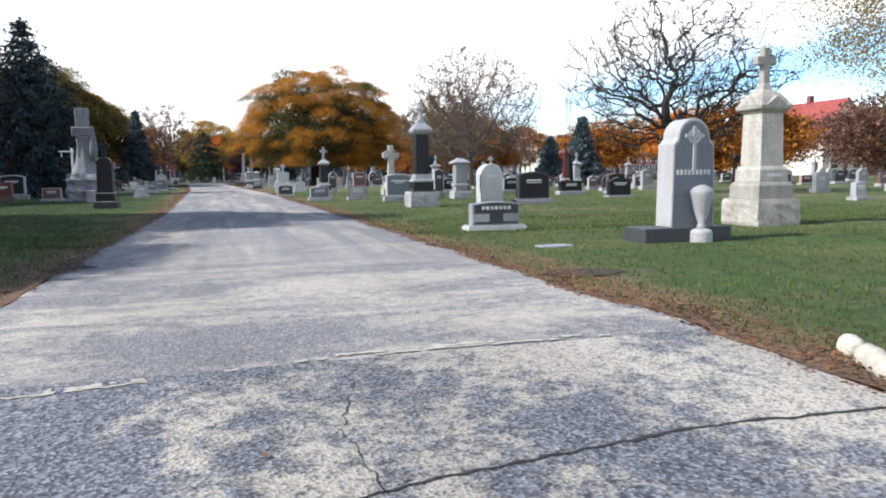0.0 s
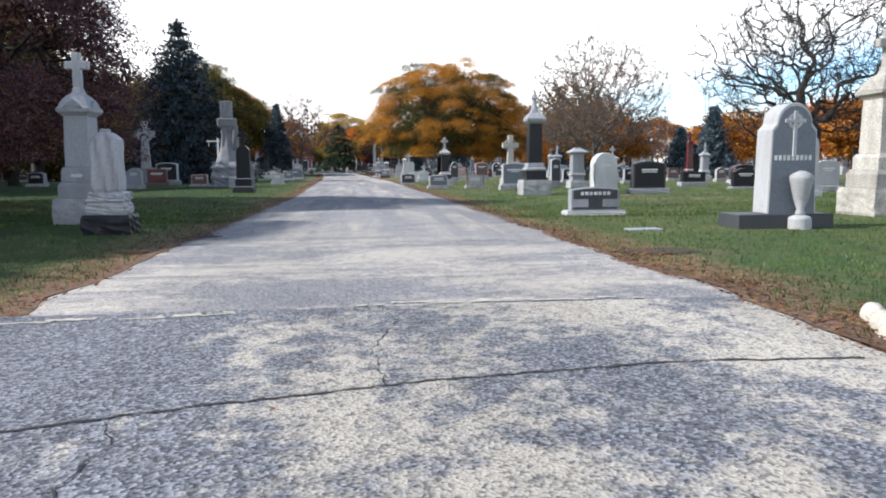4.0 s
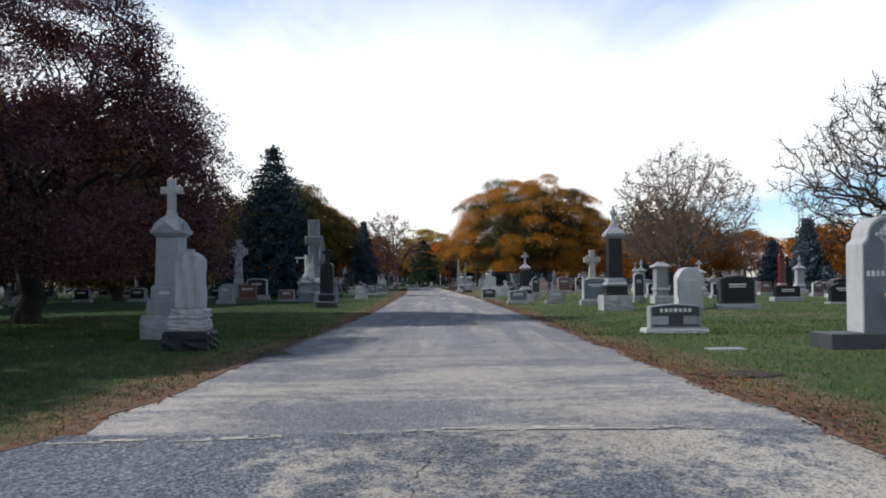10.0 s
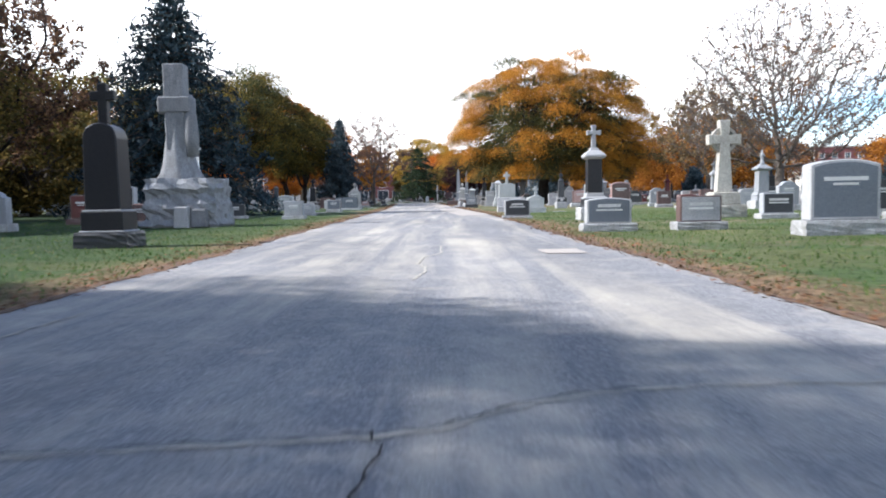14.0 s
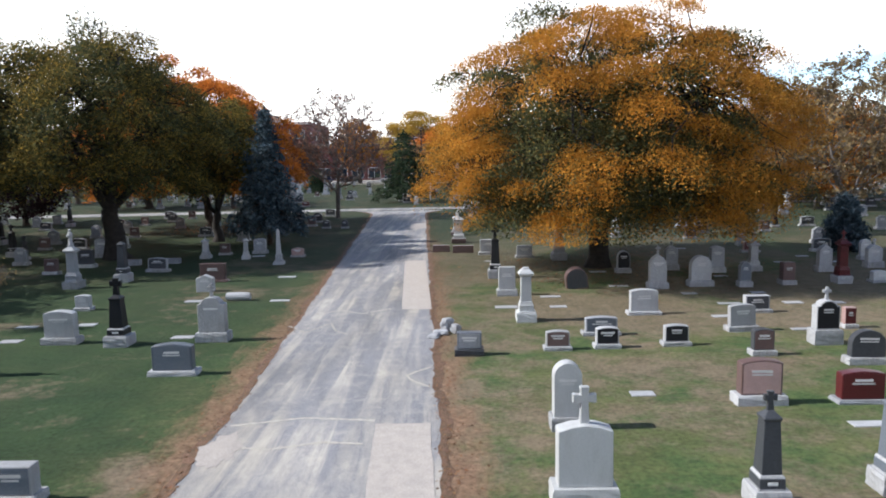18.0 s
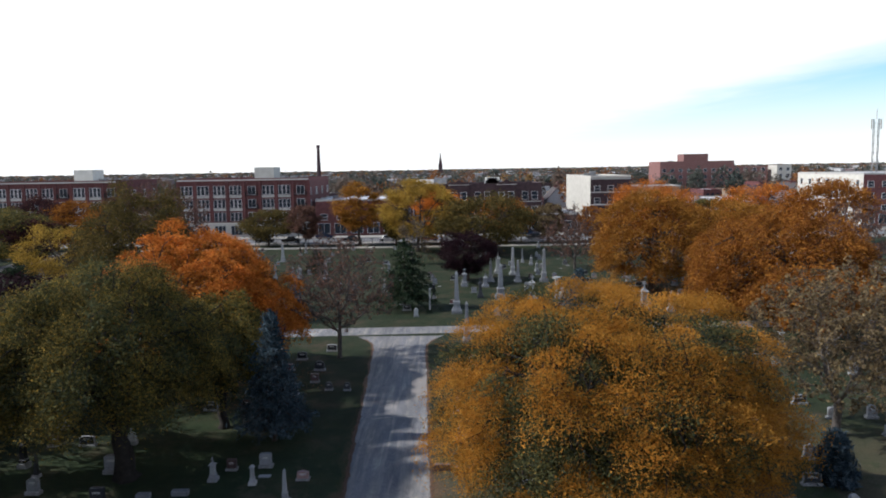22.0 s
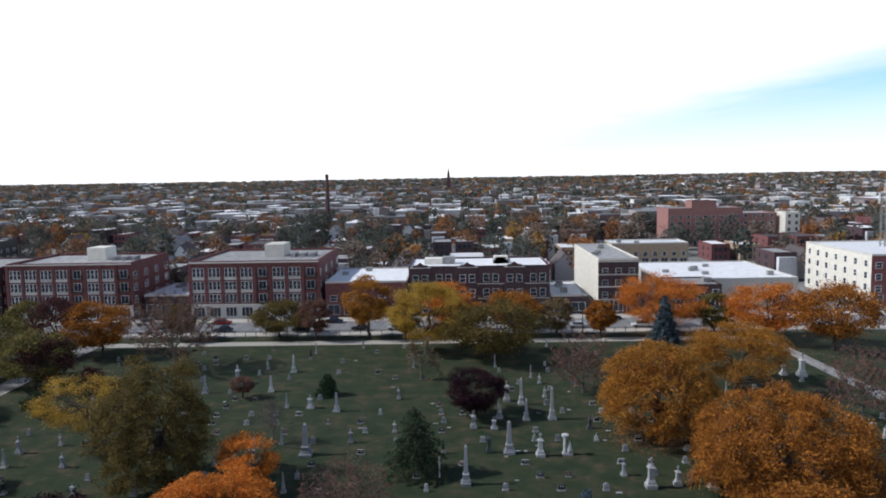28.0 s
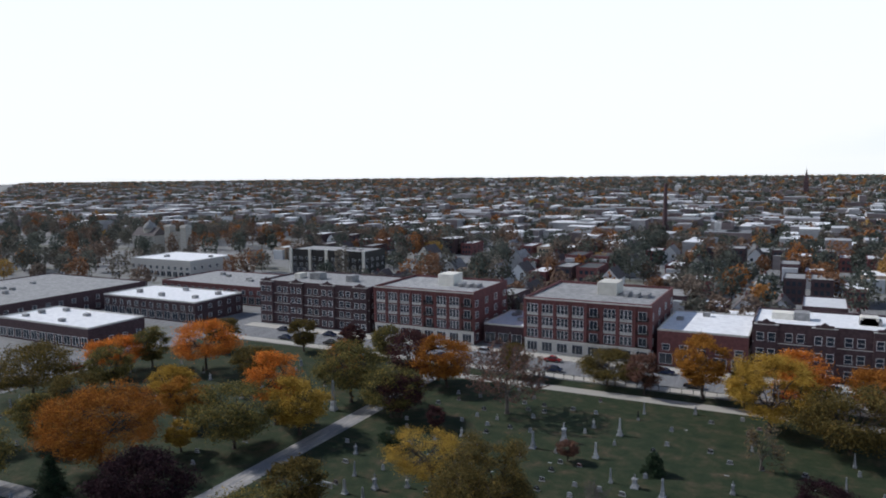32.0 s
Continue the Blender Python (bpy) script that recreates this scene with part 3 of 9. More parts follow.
def outline(kind, w, h, n=12):
    """The front outline of a headstone, from its lower left corner round to its lower right."""
    s = w / 2
    if kind == "serp":
        top = [(-s + w * i / n, h - 0.09 * h * abs(2 * i / n - 1) ** 2.2) for i in range(n + 1)]
    elif kind == "round":
        r = min(s, h * 0.5)
        top = [(-s * math.cos(math.pi * i / n), h - r + r * math.sin(math.pi * i / n)) for i in range(n + 1)]
    elif kind == "gothic":
        top = [(-s, h * 0.72), (-s * 0.62, h * 0.86), (-s * 0.3, h * 0.93), (0, h), (s * 0.3, h * 0.93), (s * 0.62, h * 0.86), (s, h * 0.72)]
    elif kind == "shoulder":
        top = [(-s, h * 0.8), (-s * 0.72, h * 0.83), (-s * 0.62, h * 0.92)] + [(-s * 0.5 * math.cos(math.pi * i / 8), h * 0.93 + h * 0.07 * math.sin(math.pi * i / 8)) for i in range(9)] + [(s * 0.62, h * 0.92), (s * 0.72, h * 0.83), (s, h * 0.8)]
    elif kind == "gable":
        top = [(-s, h * 0.8), (0, h), (s, h * 0.8)]
    elif kind == "slant":
        top = [(-s, h * 0.9), (-s * 0.5, h * 0.97), (0, h), (s * 0.5, h * 0.97), (s, h * 0.9)]
    else:
        top = [(-s, h), (s, h)]
    return [(-s, 0)] + top + [(s, 0)]


def extruded(points, y0, y1, z=0.0, bev=0.012):
    bm = bmesh.new()
    face = bm.faces.new([bm.verts.new((x, y0, z + h)) for x, h in points])
    out = bmesh.ops.extrude_face_region(bm, geom=[face])
    for v in out["geom"]:
        if isinstance(v, bmesh.types.BMVert):
            v.co.y = y1
    bmesh.ops.recalc_face_normals(bm, faces=bm.faces[:])
    return bevelled(bm, bev)


def squares(profile, bev=0.008):
    """A square-plan solid from (z, half width) pairs: plinths, caps and spires."""
    bm = bmesh.new()
    rings = [[bm.verts.new((sx * r, sy * r, z)) for sx, sy in ((-1, -1), (1, -1), (1, 1), (-1, 1))] for z, r in profile]
    for a, b in zip(rings, rings[1:]):
        for i in range(4):
            bm.faces.new((a[i], a[(i + 1) % 4], b[(i + 1) % 4], b[i]))
    bm.faces.new(rings[0][::-1])
    bm.faces.new(rings[-1])
    return bevelled(bm, bev)


def lathe(profile, sides=14, wobble=0.0, seed=0, squash=1.0):
    bm = bmesh.new()
    rng = random.Random(seed)
    rings = []
    for z, r in profile:
        rings.append([bm.verts.new((r * (1 + rng.uniform(-wobble, wobble)) * math.cos(2 * math.pi * i / sides), squash * r * (1 + rng.uniform(-wobble, wobble)) * math.sin(2 * math.pi * i / sides), z)) for i in range(sides)])
    for a, b in zip(rings, rings[1:]):
        for i in range(sides):
            bm.faces.new((a[i], a[(i + 1) % sides], b[(i + 1) % sides], b[i]))
    bm.faces.new(rings[0][::-1])
    bm.faces.new(rings[-1])
    return bm


def cross_shape(h, w, t, z=0.0, flare=0.0, at=0.68):
    """A Latin cross, h high, w across, with arms t thick, on height z."""
    a, y = t / 2, h * at
    f = a * (1 + flare)
    pts = [(-f, 0), (-a, y - a), (-w / 2, y - f), (-w / 2, y + f), (-a, y + a), (-f, h), (f, h), (a, y + a), (w / 2, y + f), (w / 2, y - f), (a, y - a), (f, 0)]
    return extruded(pts, -t * 0.45, t * 0.45, z, min(0.012, t * 0.12))


def moved(bm, x=0.0, y=0.0, z=0.0, m=None):
    bmesh.ops.transform(bm, matrix=m or Matrix.Translation((x, y, z)), verts=bm.verts[:])
    return bm


# ---- the ground, the drive and the streets ----
def flat_sheet(name, pts, z, mat, label, kind="structure", category="", thick=0.0, parent=None):
    bm = bmesh.new()
    f = bm.faces.new([bm.verts.new((x, y, z)) for x, y in pts])
    if f.normal.z < 0:
        f.normal_flip()
    bm.normal_update()
    if thick:
        out = bmesh.ops.extrude_face_region(bm, geom=[f])
        bmesh.ops.translate(bm, verts=[v for v in out["geom"] if isinstance(v, bmesh.types.BMVert)], vec=(0, 0, -thick))
        bmesh.ops.recalc_face_normals(bm, faces=bm.faces[:])
    bmesh.ops.triangulate(bm, faces=bm.faces[:])
    ob = part(name, bm, mat, parent, label)
    return tagged(ob, label, category, kind=kind) if not parent else ob


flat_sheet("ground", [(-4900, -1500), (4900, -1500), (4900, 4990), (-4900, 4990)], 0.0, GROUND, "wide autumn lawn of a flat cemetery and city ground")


def drive_edge(y, side):
    """Where the drive's ragged edge runs."""
    base = (-1.92 - max(0.0, y - 22) * 0.034 - max(0.0, y - 60) * 0.023) if side < 0 else (2.62 - 0.018 * max(0.0, min(y, 40) - 5) if y < 40 else 1.99 - (y - 40) * 0.042)
    if y > 113:
        base += side * (y - 113) ** 2 * 0.075
    if side > 0 and y < 4.5:
        base -= 0.1 * (4.5 - y)
    return base + 0.1 * noise.noise((y * 0.9, side * 7.3, 0)) + 0.06 * noise.noise((y * 3.1, side * 3.7, 0)) + 0.025 * noise.noise((y * 9.0, side * 5.1, 0))


def ribbon(name, ys, left, right, z, mat, label, parent=None):
    bm = bmesh.new()
    rows = []
    for y in ys:
        a, b = left(y), right(y)
        rows.append([bm.verts.new((a + (b - a) * f, y, z if 0 < f < 1 else 0.001)) for f in (0, 0.012, 0.25, 0.5, 0.75, 0.988, 1)])
    for p, q in zip(rows, rows[1:]):
        for k in range(6):
            bm.faces.new((p[k], p[k + 1], q[k + 1], q[k]))
    ob = part(name, bm, mat, parent, label)
    return tagged(ob, label, kind="structure") if not parent else ob


road = ribbon("road", np.arange(4.3, 118.3, 0.25), lambda y: drive_edge(y, -1), lambda y: drive_edge(y, 1), 0.022, ROAD, "long straight cemetery drive of bleached old asphalt")


def apron_edge(y, side):
    if side < 0:
        return drive_edge(4.3, -1) - 0.1 - 0.35 * max(0.0, 4.3 - y) - 0.28 * max(0.0, 2.6 - y) ** 2 + 0.05 * noise.noise((y * 3, 1.7, 0))
    return drive_edge(4.3, 1) - 0.05 * (4.3 - y) + 1.2 * max(0.0, 1.6 - y) ** 2 + 0.05 * noise.noise((y * 3, 9.7, 0))


apron = ribbon("road_apron", np.arange(-6.0, 4.36, 0.15), lambda y: max(-22.0, apron_edge(y, -1)), lambda y: min(24.0, apron_edge(y, 1)), 0.026, APRON, "coarse worn asphalt where the cemetery drives meet")
flat_sheet("road_cross", [(-160, 110.6), (-40, 116.6), (-14, 118.4), (5, 119.5), (30, 120.1), (110, 121.4), (110, 124.7), (30, 123.1), (5, 122.8), (-14, 122.0), (-40, 120.7), (-160, 114.6)], 0.012, ROAD, "pale narrow cross drive through the graves")
flat_sheet("road_west", [(-84.6, 124.0), (-80.2, 124.0), (-80.6, 212), (-85.4, 212)], 0.01, ROAD, "pale drive running up the west lawn")
flat_sheet("road_east", [(72.0, 124.2), (75.5, 124.2), (71.2, 204), (68.4, 204)], 0.01, ROAD, "pale drive between the eastern graves")
flat_sheet("path_north", [(-80.4, 203.6), (68, 204.6), (68, 208.2), (-80.4, 207.6)], 0.009, CONCRETE, "pale path inside the boundary fence")
flat_sheet("street_north", [(-700, 217.2), (700, 219.0), (700, 230.6), (-700, 229.0)], 0.015, STREET, "wide city street with parked cars")
flat_sheet("street_west", [(-182, -60), (-169.6, -60), (-169.6, 217.1), (-182, 217.0)], 0.013, STREET, "city street along the western boundary")
flat_sheet("street_west", [(-182, 229.3), (-170, 229.3), (-170, 900), (-182, 900)], 0.013, STREET, "side street running north between flats")
flat_sheet("pavement", [(-169.5, 213.4), (700, 214.6), (700, 217.1), (-169.5, 216.9)], 0.12, CONCRETE, "concrete pavement with a kerb", thick=0.12)
flat_sheet("pavement", [(-169.5, 229.4), (700, 230.8), (700, 235.2), (-169.5, 234.2)], 0.12, CONCRETE, "concrete pavement below the shops", thick=0.12)
for y0 in (330, 430, 540, 660):
    flat_sheet("street", [(-500, y0), (600, y0), (600, y0 + 9), (-500, y0 + 9)], 0.02, STREET, "city street between rows of houses")


def crack(name, pts, width, z, mat, label, seed, parent, step=0.05, broken=0.0):
    """A ragged crack line laid on the road along a bent course."""
    rng = random.Random(seed)
    bm = bmesh.new()
    prev = None
    for (xa, ya), (xb, yb) in zip(pts, pts[1:]):
        n = max(2, int(math.hypot(xb - xa, yb - ya) / step))
        dx, dy = (xb - xa), (yb - ya)
        ln = math.hypot(dx, dy)
        nx, ny = -dy / ln, dx / ln
        for i in range(n):
            t = i / n
            off, wd = rng.uniform(-0.012, 0.012), width * rng.uniform(0.35, 1.2)
            x, y = xa + dx * t + nx * off, ya + dy * t + ny * off
            cur = (bm.verts.new((x - nx * wd, y - ny * wd, z)), bm.verts.new((x + nx * wd, y + ny * wd, z)))
            gone = broken and noise.noise((x * 3.1, y * 3.1, seed)) + rng.uniform(-0.25, 0.25) > 0.5 - broken
            if prev and not gone:
                bm.faces.new((prev[0], prev[1], cur[1], cur[0]))
            prev = cur
    for f in bm.faces:
        f.normal_update()
        if f.normal.z < 0:
            f.normal_flip()
    return part(name, bm, mat, parent, label)


crack("crack", [(-3.4, 1.8), (-1.02, 2.36), (-0.47, 2.54), (-0.02, 2.64), (0.37, 2.74), (0.87, 2.81), (1.51, 2.89), (2.4, 2.84)], 0.011, 0.030, TAR, "dark open crack", 3, apron)
crack("crack", [(-0.7, 2.42), (-0.62, 2.2), (-0.66, 1.9), (-0.5, 1.4)], 0.004, 0.030, TAR, "thin dark crack", 4, apron)
crack("crack", [(0.25, 2.7), (0.2, 3.3), (0.34, 3.9), (0.3, 4.2)], 0.003, 0.030, TAR, "thin dark crack", 5, apron)
crack("crack", [(-1.9, 4.12), (-0.94, 4.18), (0.18, 4.39), (1.07, 4.42), (2.3, 4.37)], 0.02, 0.031, SEALED, "pale seam between two surfacings", 6, apron, 0.035, 0.4)
crack("crack", [(-1.9, 4.17), (-0.94, 4.23), (0.18, 4.44), (1.07, 4.47), (2.3, 4.42)], 0.03, 0.0305, SEALED, "pale flaked edge of a seam", 36, apron, 0.03, 0.55)
crack("crack", [(-1.9, 18.72), (-0.53, 18.82), (0.33, 18.94), (0.47, 18.97), (0.75, 19.2), (0.9, 19.27), (1.1, 19.32)], 0.0045, 0.0285, TAR, "thin dark crack", 7, road, 0.03)
crack("crack", [(-1.9, 18.7), (-0.53, 18.8), (0.33, 18.91), (0.47, 18.94), (0.75, 19.17), (0.9, 19.25), (1.29, 19.34), (2.2, 19.33)], 0.009, 0.0278, SEALED, "pale worn edge of a crack", 27, road)
crack("crack", [(0.33, 18.95), (0.36, 18.78), (0.33, 18.55), (0.37, 18.2), (0.34, 17.9)], 0.0045, 0.0285, TAR, "thin dark crack", 8, road, 0.03)
crack("crack", [(-1.9, 15.2), (-0.25, 15.15), (1.33, 15.13), (2.2, 15.1)], 0.014, 0.028, SEALED, "pale filled joint across the drive", 15, road)
crack("crack", [(-1.9, 8.4), (-1.03, 8.29), (0.4, 8.23), (1.54, 8.2), (2.3, 8.1)], 0.01, 0.028, TAR, "thin dark joint across the drive", 16, road)
crack("crack", [(-1.5, 16.4), (-1.52, 18.1), (-1.4, 21.0)], 0.012, 0.0275, SEALED, "pale lengthwise seam", 17, road)
crack("crack", [(1.8, 13.1), (1.88, 11.2), (1.95, 9.0)], 0.012, 0.0275, SEALED, "pale lengthwise seam", 18, road)
crack("crack", [(0.26, 22.3), (0.33, 22.83), (0.31, 23.21), (0.24, 23.55), (0.27, 24.28), (0.43, 24.65), (0.42, 25.98)], 0.011, 0.027, SEALED, "pale filled crack", 9, road)
crack("crack", [(-2.3, 45.0), (-1.2, 45.4), (0.3, 45.2)], 0.03, 0.027, SEALED, "pale filled crack", 10, road)
crack("crack", [(-2.9, 57.2), (-1.5, 57.6), (0.0, 57.4)], 0.05, 0.027, SEALED, "pale filled crack", 11, road)
crack("crack", [(0.98, 61.1), (0.6, 60.7), (0.4, 60.4), (0.55, 60.0), (0.9, 59.6), (1.05, 59.5)], 0.05, 0.0275, SEALED, "pale filled crack curling to the edge", 31, road)
crack("crack", [(-3.7, 65.9), (-3.0, 65.0), (-2.4, 66.2), (-2.1, 65.2), (-1.6, 64.6)], 0.04, 0.0275, SEALED, "pale crooked filled crack", 32, road)
crack("crack", [(-0.15, 56.2), (-0.9, 56.3), (-1.8, 56.0), (-2.5, 56.1)], 0.05, 0.0275, SEALED, "pale filled joint", 33, road)
crack("crack", [(-3.2, 67.5), (-2.4, 68.2), (-1.6, 67.6), (-0.6, 68.4)], 0.05, 0.027, SEALED, "pale filled crack", 12, road)
crack("crack", [(-4.2, 92.8), (-2.4, 93.2), (-0.4, 93.0)], 0.12, 0.027, SEALED, "pale filled joint", 13, road)
for k, (x0, x1, y0, y1) in enumerate(((1.48, 1.9, 24.4, 25.0), (0.86, 1.95, 41.2, 57.2), (-0.27, 0.78, 68.2, 80.4), (-1.7, -0.45, 98.0, 104.0))):
    sl = (0.0, -0.055, -0.055, -0.045)[k]
    bm = bmesh.new()
    rows = []
    for i in range(41):
        y = y0 + (y1 - y0) * i / 40
        rows.append([bm.verts.new((x + sl * (y - y0) + 0.03 * noise.noise((y * 3, x * 9, k)), y, 0.0285)) for x in (x0, x1)])
    for p, q in zip(rows, rows[1:]):
        bm.faces.new((p[0], p[1], q[1], q[0]))
    part("concrete_patch", bm, PATCH, road, "pale smooth concrete repair strip")


def scatter_flat(name, centres, size, rng, mat, label, category, lift=0.012, tilt=0.35):
    """Loose flat scraps lying about on a surface, as one heap of stuff."""
    n = len(centres)
    ang = rng.uniform(0, 2 * math.pi, n)
    s = size * rng.uniform(0.5, 1.3, n)
    t = np.stack([np.cos(ang), np.sin(ang), rng.uniform(-tilt, tilt, n)], 1) * s[:, None]
    b = np.stack([-np.sin(ang), np.cos(ang), rng.uniform(-tilt, tilt, n)], 1) * (s * 0.6)[:, None]
    c = np.asarray(centres) + (0, 0, lift)
    v = np.stack([c - t, c - b, c + t, c + b], 1)
    v[..., 2] = np.maximum(v[..., 2], 0.004)
    return tagged(mesh_part(name, quads_mesh(name, v), mat), label, category, kind="stuff")


def verge(side):
    """A ragged band of dead grass and soil where the lawn meets the drive."""
    bm = bmesh.new()
    rows = []
    for y in np.arange(1.6, 117.0, 0.2):
        e = drive_edge(y, side) if y > 4.3 else apron_edge(y, side)
        wd = (0.2 if side > 0 and y < 9 else 0.17) + 0.16 * noise.noise((y * 0.35, side * 2.0, 4.0)) + 0.14 * noise.noise((y * 2.3, side * 5.0, 1.0))
        rows.append((bm.verts.new((e - side * (0.05 + 0.06 * noise.noise((y * 3.1, side, 0.0))), y, 0.026 if y > 4.3 else 0.03)), bm.verts.new((e + side * 0.03, y, 0.018)), bm.verts.new((e + side * max(0.08, wd), y, 0.005))))
    for p, q in zip(rows, rows[1:]):
        for k in range(2):
            f = (p[k], p[k + 1], q[k + 1], q[k])
            bm.faces.new(f if side > 0 else f[::-1])
    return tagged(part("verge", bm, VERGE), "ragged verge of dead grass, soil and leaves", kind="structure")


verge(-1)
verge(1)
rng = np.random.default_rng(11)
ys = np.concatenate([rng.uniform(1.5, 30, 6500), rng.uniform(30, 116, 8000)])
side = np.where(rng.random(len(ys)) < 0.45, -1, 1)
xs = np.array([drive_edge(y, s) if y > 4.3 else apron_edge(y, s) for y, s in zip(ys, side)]) + side * (np.abs(rng.normal(0, 0.4, len(ys))) - 0.12)
edge_leaves = np.stack([xs, ys, np.full(len(xs), 0.012)], 1)
near_part = edge_leaves[:, 1] < 30
scatter_flat("fallen_leaves", edge_leaves[near_part], 0.024, rng, LITTER, "brown and orange fallen leaves drifted along the drive edges", "leaves")
scatter_flat("fallen_leaves", edge_leaves[~near_part], 0.032, rng, LITTER, "brown fallen leaves drifted along the far drive edges", "leaves")
heap_y = rng.uniform(1.9, 10.5, 2000)
heap_x = np.array([drive_edge(y, 1) if y > 4.3 else apron_edge(y, 1) for y in heap_y]) + np.abs(rng.normal(0, 0.34, len(heap_y))) - 0.12
scatter_flat("fallen_leaves", np.stack([heap_x, heap_y, np.full(len(heap_x), 0.014)], 1), 0.02, rng, LITTER, "russet fallen leaves heaped against the turf edge", "leaves")
loose = np.stack([rng.uniform(-2, 2.4, 60), rng.uniform(1.2, 16, 60), np.full(60, 0.03)], 1)
scatter_flat("fallen_leaves", loose, 0.02, rng, LITTER, "a few curled red and brown leaves on the asphalt", "leaves")


def grass(name, n, xlo, xhi, ylo, yhi, seed, tall, wide):
    """Upright blades on the lawn beside the drive."""
    rng = np.random.default_rng(seed)
    x, y = rng.uniform(xlo, xhi, n), ylo + (yhi - ylo) * rng.random(n) ** 1.7
    lo = np.array([drive_edge(q, -1) if q > 4.3 else apron_edge(q, -1) for q in np.linspace(ylo, yhi, 200)])
    hi = np.array([drive_edge(q, 1) if q > 4.3 else apron_edge(q, 1) for q in np.linspace(ylo, yhi, 200)])
    grid = np.linspace(ylo, yhi, 200)
    keep = (x < np.interp(y, grid, lo) - 0.03) | (x > np.interp(y, grid, hi) + 0.03)
    x, y = x[keep], y[keep]
    n = len(x)
    a, h = rng.uniform(0, 2 * math.pi, n), tall * rng.uniform(0.4, 1.25, n)
    w = wide * rng.uniform(0.6, 1.3, n)
    lean = rng.normal(0, 0.45, (n, 2)) * h[:, None]
    c = np.stack([x, y, np.zeros(n)], 1)
    t = np.stack([np.cos(a), np.sin(a), np.zeros(n)], 1) * w[:, None]
    tip = c + np.concatenate([lean, h[:, None]], 1)
    v = np.stack([c - t, c + t, tip + t * 0.25, tip - t * 0.25], 1)
    return tagged(mesh_part(name, quads_mesh(name, v), BLADE), "short autumn grass with dry blades beside the drive", "grass", kind="stuff")


for tx, ty, tr, n, size in ((29.8, 145.5, 8.0, 3500, 0.13), (48.8, 211.0, 8.0, 1500, 0.18), (39.8, 126.5, 8.0, 2000, 0.12), (-15.5, 101.5, 7.0, 1600, 0.1), (9.4, 77.5, 7.5, 2500, 0.06), (-9.0, 18.0, 5.0, 1500, 0.035)):
    q = rng.uniform(0, 2 * math.pi, n)
    d = tr * np.sqrt(rng.random(n)) * rng.uniform(0.6, 1.15, n)
    scatter_flat("fallen_leaves", np.stack([tx + d * np.cos(q), ty + d * np.sin(q), np.full(n, 0.012)], 1), size, rng, LITTER, "orange and brown leaves dropped under a tree", "leaves")


def worn_patch(x, y, rx, ry, seed, mat, label, z=0.006):
    """A ragged bare patch in the turf at the drive edge."""
    bm = bmesh.new()
    ring = [bm.verts.new((x + rx * k * math.cos(a), y + ry * k * math.sin(a), z)) for a, k in ((2 * math.pi * i / 40, 1 + 0.35 * noise.noise((i * 0.5, seed, 0)) + 0.2 * noise.noise((i * 1.9, seed, 3))) for i in range(40))]
    mid = bm.verts.new((x, y, z + 0.004))
    for i in range(40):
        bm.faces.new((ring[i], ring[(i + 1) % 40], mid))
    return tagged(part("bare_patch", bm, mat), label, kind="structure")


SOIL = stone_mat("damp bare soil", (0.018, 0.014, 0.012), (0.06, 0.045, 0.035), 60.0, 0.95, (0.12, 0.08, 0.05), 0.4, 1.0)
worn_patch(-2.75, 56.0, 0.36, 0.75, 5, PATCH, "pale patch of filler at the drive edge", 0.028)
worn_patch(3.1, 7.0, 0.42, 0.28, 1, SOIL, "dark bare soil worn into the turf", 0.012)
worn_patch(-1.85, 9.25, 0.24, 0.16, 2, SOIL, "dark broken hole at the drive edge", 0.03)
worn_patch(-2.15, 7.85, 0.22, 0.1, 3, SOIL, "dark broken hole at the drive edge", 0.018)
grass("grass", 100000, -9, 11, 0.6, 16, 5, 0.036, 0.005)
grass("grass", 110000, -14, 16, 12, 44, 6, 0.032, 0.007)


# ---- gravestones and monuments ----
NAMES = {GREY: "grey granite", LIGHT: "light grey granite", ROCK: "rock-faced grey granite", LIME: "weathered limestone", MARBLE: "weathered white marble", BLACK: "black granite", DARK: "dark grey granite", STEEL: "blue-grey granite", RED: "red granite", BROWN: "brown granite", PINK: "pink granite"}
TOPS = {"serp": "gently curved top", "round": "round arched top", "gothic": "pointed top", "shoulder": "shouldered top", "gable": "gabled top", "slant": "low arched top", "flat": "flat top"}
serial = [0]


def bars(parent, w, z, rows, y, mat=None):
    """Worn lettering, too small to read: plain cut bars."""
    serial[0] += 1
    rng = random.Random(serial[0])
    for i in range(rows):
        k = rng.uniform(0.45, 0.8) * w / 2
        hh = 0.016 if i else 0.026
        part("inscription", block(-k, k, y - 0.004, y + 0.002, z - i * 0.07 - hh, z - i * 0.07 + hh, 0.0), mat or LETTER, parent)


